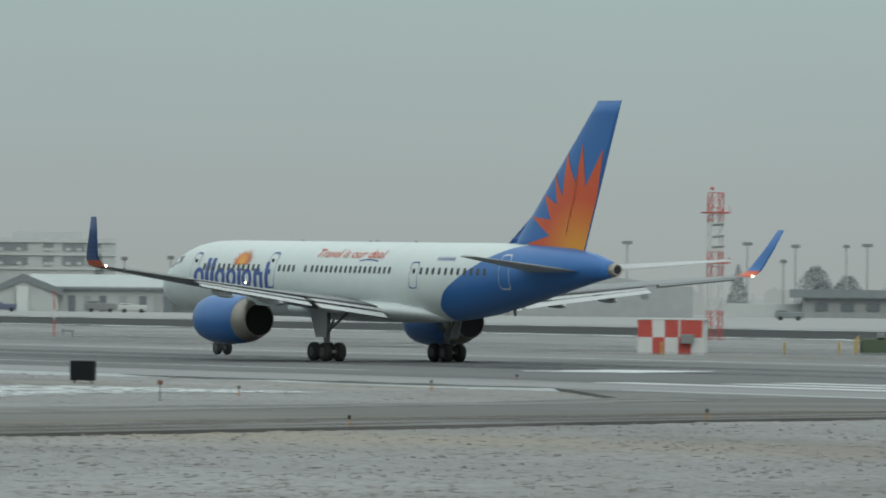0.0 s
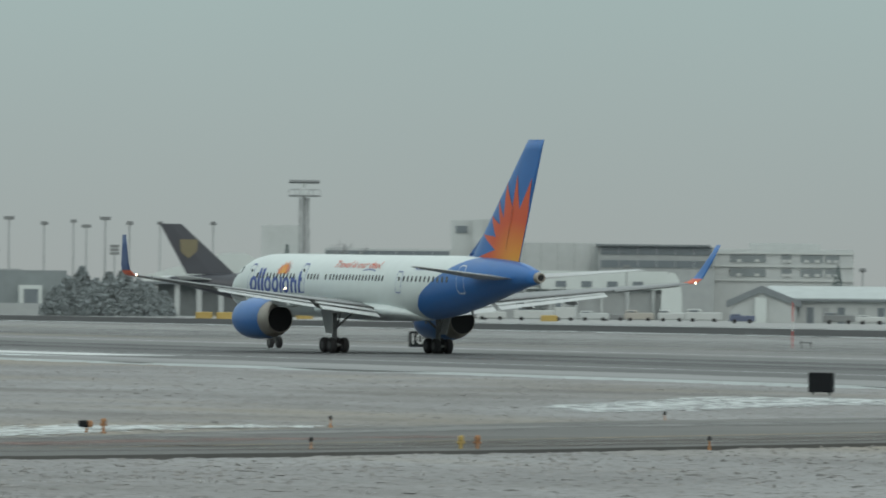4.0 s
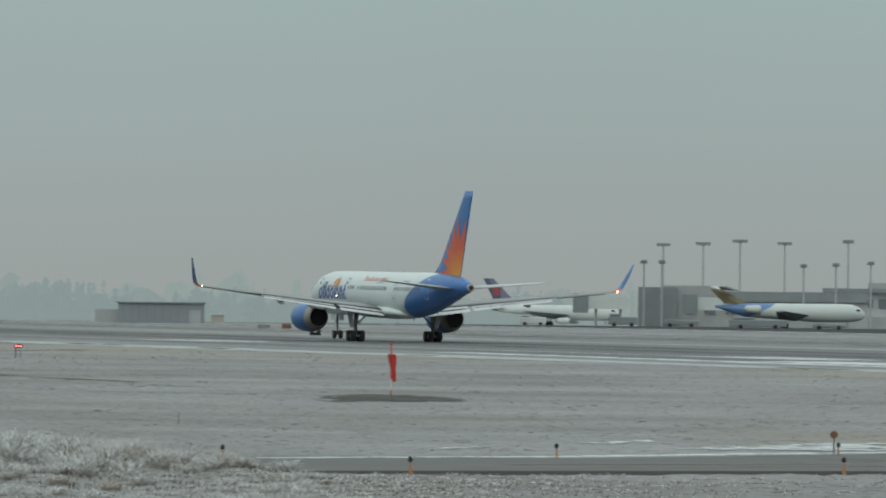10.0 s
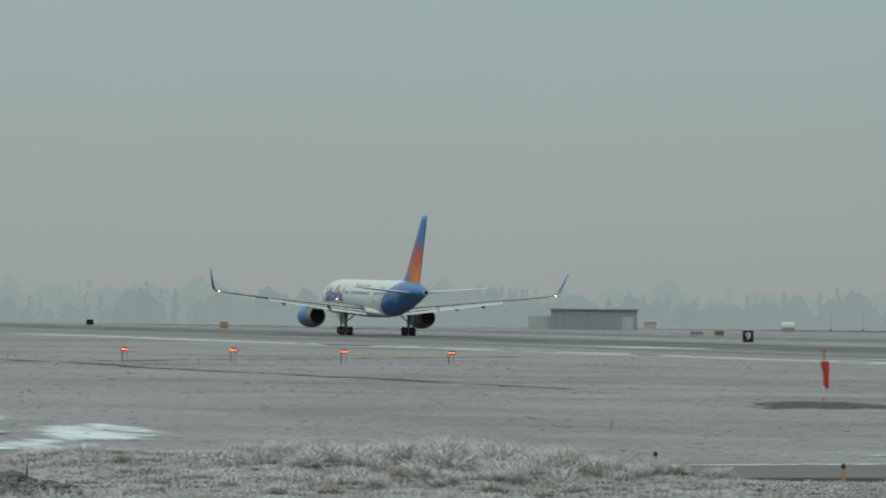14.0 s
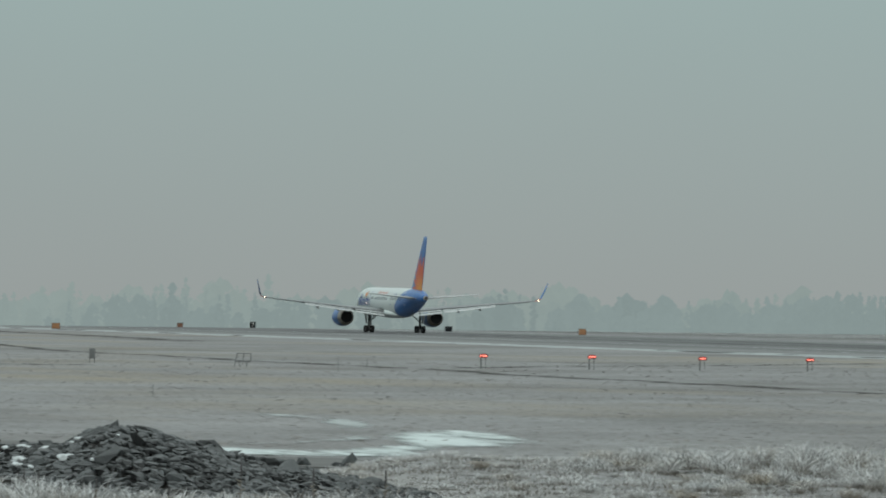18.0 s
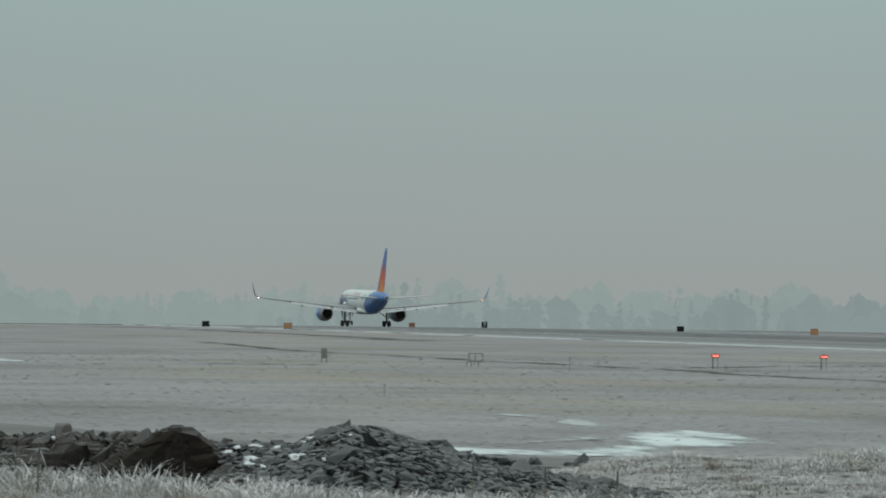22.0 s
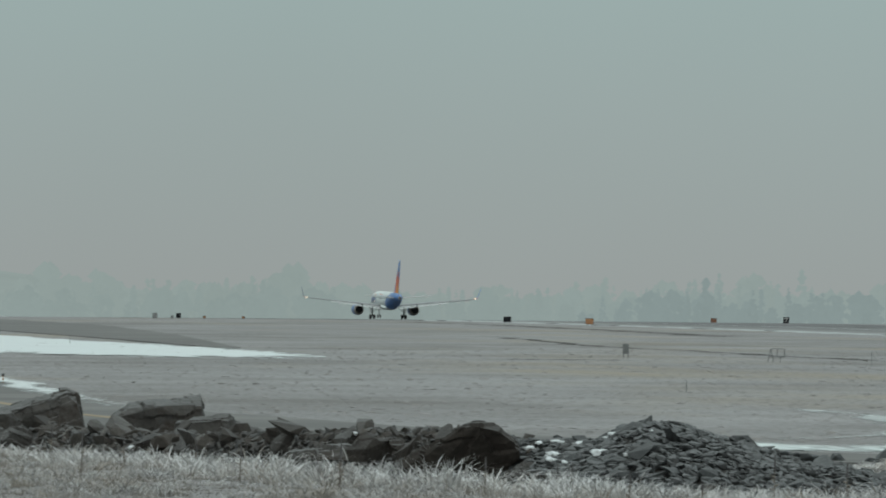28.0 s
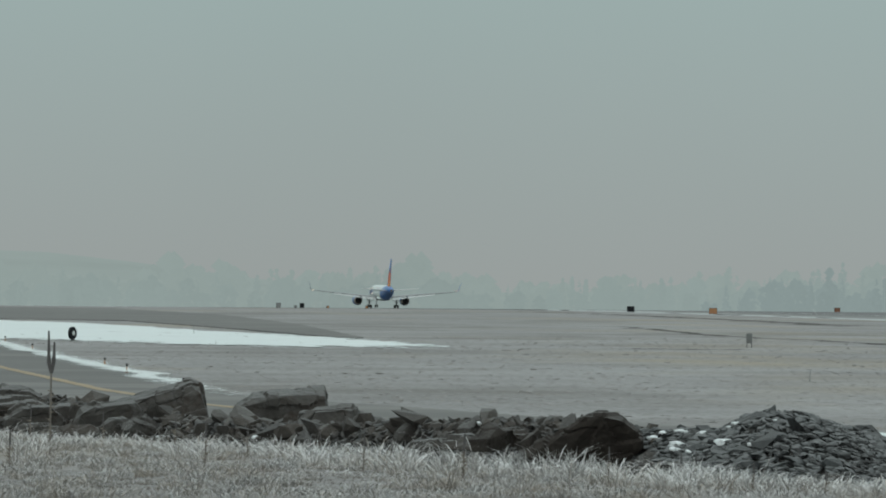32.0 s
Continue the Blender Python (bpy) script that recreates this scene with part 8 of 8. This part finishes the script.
M_GRASS = mat("frosted_grass_blades", (0.43, 0.435, 0.435), 0.9, var=0.12, scale=2, spec=0.1, islands=0.3)
two_tone(M_GRASS, (0.31, 0.28, 0.24), 0.6, 0.46, 0.62)
straw_foot(M_GRASS, (0.185, 0.165, 0.14))
M_BANK = mat("white_frosted_grass", (0.60, 0.61, 0.61), 0.9, var=0.12, scale=2, spec=0.1, islands=0.25)
two_tone(M_BANK, (0.42, 0.385, 0.335), 0.5, 0.54, 0.72)
straw_foot(M_BANK, (0.26, 0.23, 0.195))
M_TUSSOCK = mat("straw_tussock_blades", (0.60, 0.605, 0.60), 0.9, var=0.12, scale=2, spec=0.1, islands=0.3)
two_tone(M_TUSSOCK, (0.46, 0.42, 0.36), 0.6, 0.46, 0.64)
straw_foot(M_TUSSOCK, (0.19, 0.162, 0.128), 0.8)
M_STRAW = mat("brown_straw_litter", (0.185, 0.168, 0.148), 0.95, var=0.25, scale=2, spec=0.05, islands=0.35)
two_tone(M_STRAW, (0.31, 0.305, 0.295), 0.5, 0.46, 0.62)
M_TUFT = mat("frosted_turf_tufts", (0.275, 0.268, 0.263), 0.95, var=0.15, scale=1, spec=0.05, islands=0.10)
two_tone(M_TUFT, (0.265, 0.245, 0.225), 0.2, 0.50, 0.70, (1, 0.3, 1))
M_SPIKE = mat("dark_seed_spike", (0.075, 0.072, 0.072), 0.9, var=0.35, scale=14)
M_STALK = mat("frosted_weed_stalk", (0.15, 0.135, 0.12), 0.9, var=0.35, scale=14)


def blades(name, label, spots, material, seed, category="grass"):
    """One mesh of bent blades; spots: (x, y, z, height, spread, count, width, curl)."""
    rng = np.random.default_rng(seed)
    V, F = [], []
    o = 0
    for x, y, z, h, spread, n, w, curl in spots:
        ang = rng.uniform(0, 2 * math.pi, n)
        r = spread * np.sqrt(rng.uniform(0, 1, n)) * 0.5
        bx, by = x + r * np.cos(ang), y + r * np.sin(ang)
        hh = h * rng.uniform(0.4, 1.0, n)
        lean = rng.uniform(0.2, 1.3, n) * hh
        la = ang + rng.uniform(-1.1, 1.1, n)
        cu = curl * rng.uniform(0.3, 1.2, n)
        ww = w * rng.uniform(0.6, 1.3, n)
        fa = rng.uniform(-0.8, 0.8, n)
        wx, wy = np.cos(fa) * ww, np.sin(fa) * ww
        ps = []
        for s, k in ((0, 1), (0.4, 0.9), (0.75, 0.8)):
            px, py = bx + np.cos(la) * lean * s ** 1.8, by + np.sin(la) * lean * s ** 1.8
            pz = z - 0.03 + hh * (s - 0.45 * cu * s ** 3)
            ps += [np.stack([px - wx * k, py - wy * k, pz], 1), np.stack([px + wx * k, py + wy * k, pz], 1)]
        ps.append(np.stack([bx + np.cos(la) * lean * (1 + 0.3 * cu), by + np.sin(la) * lean * (1 + 0.3 * cu), z - 0.03 + hh * (1 - 0.62 * cu)], 1))
        V.append(np.stack(ps, 1).reshape(-1, 3))
        k = o + 7 * np.arange(n)
        F.append(np.stack([k, k + 1, k + 3, k, k + 3, k + 2, k + 2, k + 3, k + 5, k + 2, k + 5, k + 4, k + 4, k + 5, k + 6], 1).reshape(-1, 3))
        o += 7 * n
    V, F = np.concatenate(V), np.concatenate(F)
    rime = np.tile(np.array([0, 0, 0.4, 0.4, 0.75, 0.75, 1.0], np.float32), len(V) // 7)
    me = bpy.data.meshes.new(name)
    me.vertices.add(len(V))
    me.vertices.foreach_set("co", V.astype(np.float32).ravel())
    me.loops.add(len(F) * 3)
    me.loops.foreach_set("vertex_index", F.astype(np.int32).ravel())
    me.polygons.add(len(F))
    me.polygons.foreach_set("loop_start", np.arange(0, len(F) * 3, 3, dtype=np.int32))
    me.update(calc_edges=True)
    at = me.attributes.new("rime", "FLOAT", "POINT")
    at.data.foreach_set("value", rime)
    me.materials.append(material)
    ob = new(name, me)
    tagged(ob, label, category, kind="stuff")
    return ob


rnd = random.Random(21)
spots, litter = [], []
EDGE_A, EDGE_D = (0.04, 0.07, 0.10, 0.125, 0.14, 0.155, 0.2), (180, 172, 157, 146, 141, 139.5, 138.5)


def lush(x, y):
    """How thick the grass stands: clumps of a few strides and of a foot."""
    return max(0.0, 0.42 + 0.75 * noise.noise((x * 0.42, y * 0.2, 2)) + 0.75 * noise.noise((x * 1.3, y * 0.8, 7)))


# in front of the rocks
for _ in range(8200):
    a = 0.036 + 0.16 * rnd.random()
    d = 121.0 + (float(np.interp(a, EDGE_A, EDGE_D)) - 121.0) * rnd.random() ** 1.2
    x, y = d * math.sin(a), d * math.cos(a)
    k = lush(x, y)
    litter.append((x, y, swell(x, y), 0.06 + 0.05 * rnd.random(), 0.6, 12, 0.009, 0.9))
    if k > 0.4:
        spots.append((x, y, swell(x, y), 0.05 + 0.38 * k * (0.5 + 0.8 * rnd.random()), 0.2 + 0.25 * rnd.random(), int(9 + 22 * min(1.2, k)), 0.0065, 1.0))
# taller tufts with curling stems at the edge of the rocks and among the grass
for i in range(900):
    a = 0.036 + 0.16 * rnd.random()
    edge = float(np.interp(a, EDGE_A, EDGE_D))
    d = edge + 0.6 - 3.0 * rnd.random() if i < 300 else 121 + (edge - 121) * rnd.random()
    x, y = d * math.sin(a), d * math.cos(a)
    if lush(x, y) > 0.35:
        spots.append((x, y, max(swell(x, y), heap_z(x, y) - 0.05), 0.34 + 0.5 * rnd.random() ** 2, 0.35, 5 + int(8 * rnd.random()), 0.008, 0.9))
blades("tall_grass", "long curling grass, grey-white with frost over straw", spots, M_GRASS, 24)
spots = []
# tall tufts and stems that stand before the rocks
for i in range(620):
    a = 0.040 + 0.155 * rnd.random()
    edge = float(np.interp(a, EDGE_A, EDGE_D))
    d = edge + 0.3 - 4.5 * rnd.random() ** 1.3
    x, y = d * math.sin(a), d * math.cos(a)
    if noise.noise((x * 0.9, y * 0.3, 31)) < -0.12:
        continue
    h = float(np.interp(a, (0.04, 0.085, 0.1, 0.118, 0.14, 0.152, 0.2), (0.40, 0.5, 0.8, 0.88, 0.78, 0.52, 0.42)))
    spots.append((x, y, swell(x, y), h * rnd.uniform(0.65, 1.15), 0.4, 14 + int(18 * rnd.random()), 0.008, rnd.uniform(0.3, 1.0)))
for a, d, h in ((0.0955, 152, 0.75), (0.0992, 150.5, 0.95), (0.1008, 149.5, 0.7), (0.1035, 148.5, 0.8), (0.114, 146, 0.65), (0.121, 144.5, 0.6), (0.0725, 160, 0.8), (0.0705, 161, 0.6), (0.0862, 157, 0.9), (0.0885, 155, 0.7), (0.049, 163, 0.8), (0.0905, 154, 0.6)):
    for k in range(5):
        x, y = d * math.sin(a) + rnd.uniform(-0.4, 0.4), d * math.cos(a) + rnd.uniform(-1, 1)
        spots.append((x, y, max(swell(x, y), heap_z(x, y) - 0.05), h * rnd.uniform(0.7, 1.05), 0.35, 12, 0.009, 0.6))
# grassy bank
n = 0
while n < 5200:
    x, y = 34.5 + rnd.gauss(0, 7.5), 148 + rnd.gauss(0, 9)
    d, a = math.hypot(x, y), math.atan2(x, y)
    if d < 134 or d > 184 or a < 0.2 and heap_z(x, y) > swell(x, y) + 0.12 or on_paving(x, y) and mound(x, y) < 0.25:
        continue
    n += 1
    if any(abs(x - u) < 0.6 * r and abs(y - v) < 1.3 * r for u, v, r in HOLLOWS):
        continue
    k = lush(x * 0.7, y * 0.7) * min(1.0, max(0.25, 1 - (x - 39.5) / 4))
    crest = math.exp(-((x - 36.8) / 4.0) ** 2 - ((y - 146) / 5.5) ** 2)
    litter.append((x, y, swell(x, y), 0.08 + 0.05 * rnd.random(), 0.6, 12, 0.009, 0.9))
    if k > 0.45:
        h = (0.08 + 0.18 * k + (0.5 * crest * min(1.0, k) + 0.05) * rnd.random() ** 1.4) * min(1.0, 0.5 + 22 / max(1.0, d - 128))
        spots.append((x, y, swell(x, y), h, 0.3 + 0.3 * rnd.random(), int(16 + 30 * min(1.2, k)), 0.0055, 1.0))
    else:
        spots.append((x, y, swell(x, y), 0.07 + 0.08 * rnd.random(), 0.5, 12, 0.009, 0.8))
tussocks = []
for i in range(250):
    x, y = 35.0 + rnd.gauss(0, 4.8), 145.5 + rnd.gauss(0, 5)
    if math.hypot(x, y) < 134 or x > 42 or on_paving(x, y) and mound(x, y) < 0.25:
        continue
    crest = math.exp(-((x - 36.6) / 4.0) ** 2 - ((y - 145) / 6) ** 2)
    h = (0.26 + 0.55 * crest) * rnd.uniform(0.6, 1.2)
    tussocks.append((x, y, swell(x, y), h, 0.22 + 0.25 * rnd.random(), int(120 + 160 * rnd.random()), 0.0045, rnd.uniform(0.7, 1.2)))
    if i % 3 == 0:
        litter.append((x, y - 0.25, swell(x, y - 0.25), 0.14, 0.55, 60, 0.012, 0.6))
blades("tall_grass", "long curling grass white with hoar frost", spots, M_BANK, 4)
blades("frosted_tussocks", "curling grass tussocks white with hoar frost", tussocks[1::2], M_BANK, 25)
blades("grass_tussocks", "straw-coloured grass tussocks with frosted tips", tussocks[::2], M_TUSSOCK, 24)
blades("straw_litter", "flattened brown straw under the frosted grass", litter, M_STRAW, 14)

# short turf over the field: low frosted tussocks, and bare clods of earth
tuft, clod, spots = [], [], []
for k in range(52000):
    d = 136 + 420 * rnd.random() ** 1.8
    a = 0.02 + 0.60 * rnd.random()
    x, y = d * math.sin(a), d * math.cos(a)
    if on_paving(x, y):
        continue
    q = 0.5 + 0.9 * noise.noise((x * 0.09, y * 0.05, 3)) + 0.6 * noise.noise((x * 0.5, y * 0.3, 8))
    z = swell(x, y)
    if rnd.random() < 0.05 * (1.1 - q):
        clod.append(((x, y, z), 0.05 + 0.16 * rnd.random() ** 3, 0.12 + 0.12 * rnd.random()))
    elif rnd.random() < 0.3 + q:
        tuft.append(((x, y, z), 0.06 + 0.12 * rnd.random() ** 2 + 0.0002 * (d - 136), 0.08 + 0.12 * rnd.random()))
    if d < 215 and rnd.random() < q:
        spots.append((x, y, z, 0.03 + 0.05 * rnd.random() ** 2, 0.5, 9, 0.012, 0.6))
for k in range(7000):
    d = 150 + 70 * rnd.random()
    a = 0.36 + 0.25 * rnd.random()
    x, y = d * math.sin(a), d * math.cos(a)
    if not on_paving(x, y) and noise.noise((x * 0.35, y * 0.2, 12)) + 0.5 * noise.noise((x * 1.3, y * 0.8, 4)) > -0.05:
        clod.append(((x, y, swell(x, y)), 0.03 + 0.07 * rnd.random() ** 2, 0.25 + 0.25 * rnd.random()))
M_CLOD = mat("bare_frozen_earth", (0.205, 0.197, 0.188), 0.95, var=0.3, scale=5, spec=0.05, islands=0.4)
two_tone(M_TUFT, (0.20, 0.190, 0.18), 0.4, 0.52, 0.72)
tagged(new("turf", clumps(tuft, "turf", M_TUFT)), "short lumpy turf with hoar frost", "grass", kind="stuff")
tagged(new("clods", clumps(clod, "clods", M_CLOD)), "bare dark clods of frozen earth in the turf", "earth", kind="stuff")
blades("turf_blades", "short frosted blades of turf", spots, M_TUFT, 9)


# tall dead weeds beside the rocks
def weed(az, d, h, prongs, seed, label):
    r = random.Random(seed)
    x, y = d * math.sin(az), d * math.cos(az)
    s = thing("dead_weed", label, "plant", pose(x, y, swell(x, y), 0, 0, math.degrees(-az)))
    bm = bmesh.new()
    tube(bm, (0, 0, -0.1), (0.02, 0, h * 0.7), 0.022 if h > 2 else 0.014, 0.020 if h > 2 else 0.01, 7)
    part("stalk", bm, M_STALK, s)
    for k in range(prongs):
        bm = bmesh.new()
        off = (k - (prongs - 1) / 2) * 0.11
        a, b = Vector((0.02, 0, h * 0.66)), Vector((off + 0.02, 0, h * (0.74 + 0.02 * k)))
        r0 = 0.045 if h > 2 else 0.022
        tube(bm, a, b, r0 * 0.8, r0, 7)
        tube(bm, b, Vector((off * 1.15 + 0.02, 0, h * (1.0 - 0.09 * k))), r0, r0 * 0.4, 8)
        part("seed_spike", bm, M_SPIKE, s, "dark brown seed spike")
    for k in range(18 if h > 2 else 7):
        bm = bmesh.new()
        z = h * (0.05 + 0.6 * k / (18 if h > 2 else 7))
        a = r.random() * 6.28
        tube(bm, (0.01, 0, z), (0.01 + 0.09 * math.cos(a), 0.09 * math.sin(a), z + 0.06 * r.random()), 0.02, 0.006, 4)
        part("withered_leaf", bm, M_GRASS, s)


weed(0.0525, 164, 2.78, 2, 1, "tall dead weed with two dark seed spikes")
weed(0.0470, 148, 0.9, 1, 2, "dead weed stalk coated in frost")
weed(0.0735, 152, 1.0, 1, 3, "frosted weed stalk beside the rocks")
weed(0.0950, 150, 0.85, 1, 4, "frosted weed stalk beside the rocks")
weed(0.1085, 147, 0.8, 1, 5, "frosted weed stalk beside the rocks")
weed(0.1400, 140, 0.7, 1, 6, "frosted weed stalk beside the rocks")

for k in range(16):
    weed(0.040 + 0.0098 * k, float(np.interp(0.04 + 0.0098 * k, EDGE_A, EDGE_D)) - 1.0 - (k * 7 % 5) * 0.9, 0.5 + 0.09 * (k * 5 % 6), 1, 30 + k, "slender frosted weed stalk in the grass")


# ---------------------------------------------------------------- what moves
def motions():
    walk(JET, [(t, pose(RUNWAY_X, y, z + 0.058, 0.42, 0.2, 0)) for t, y, z in RUN])


motions()
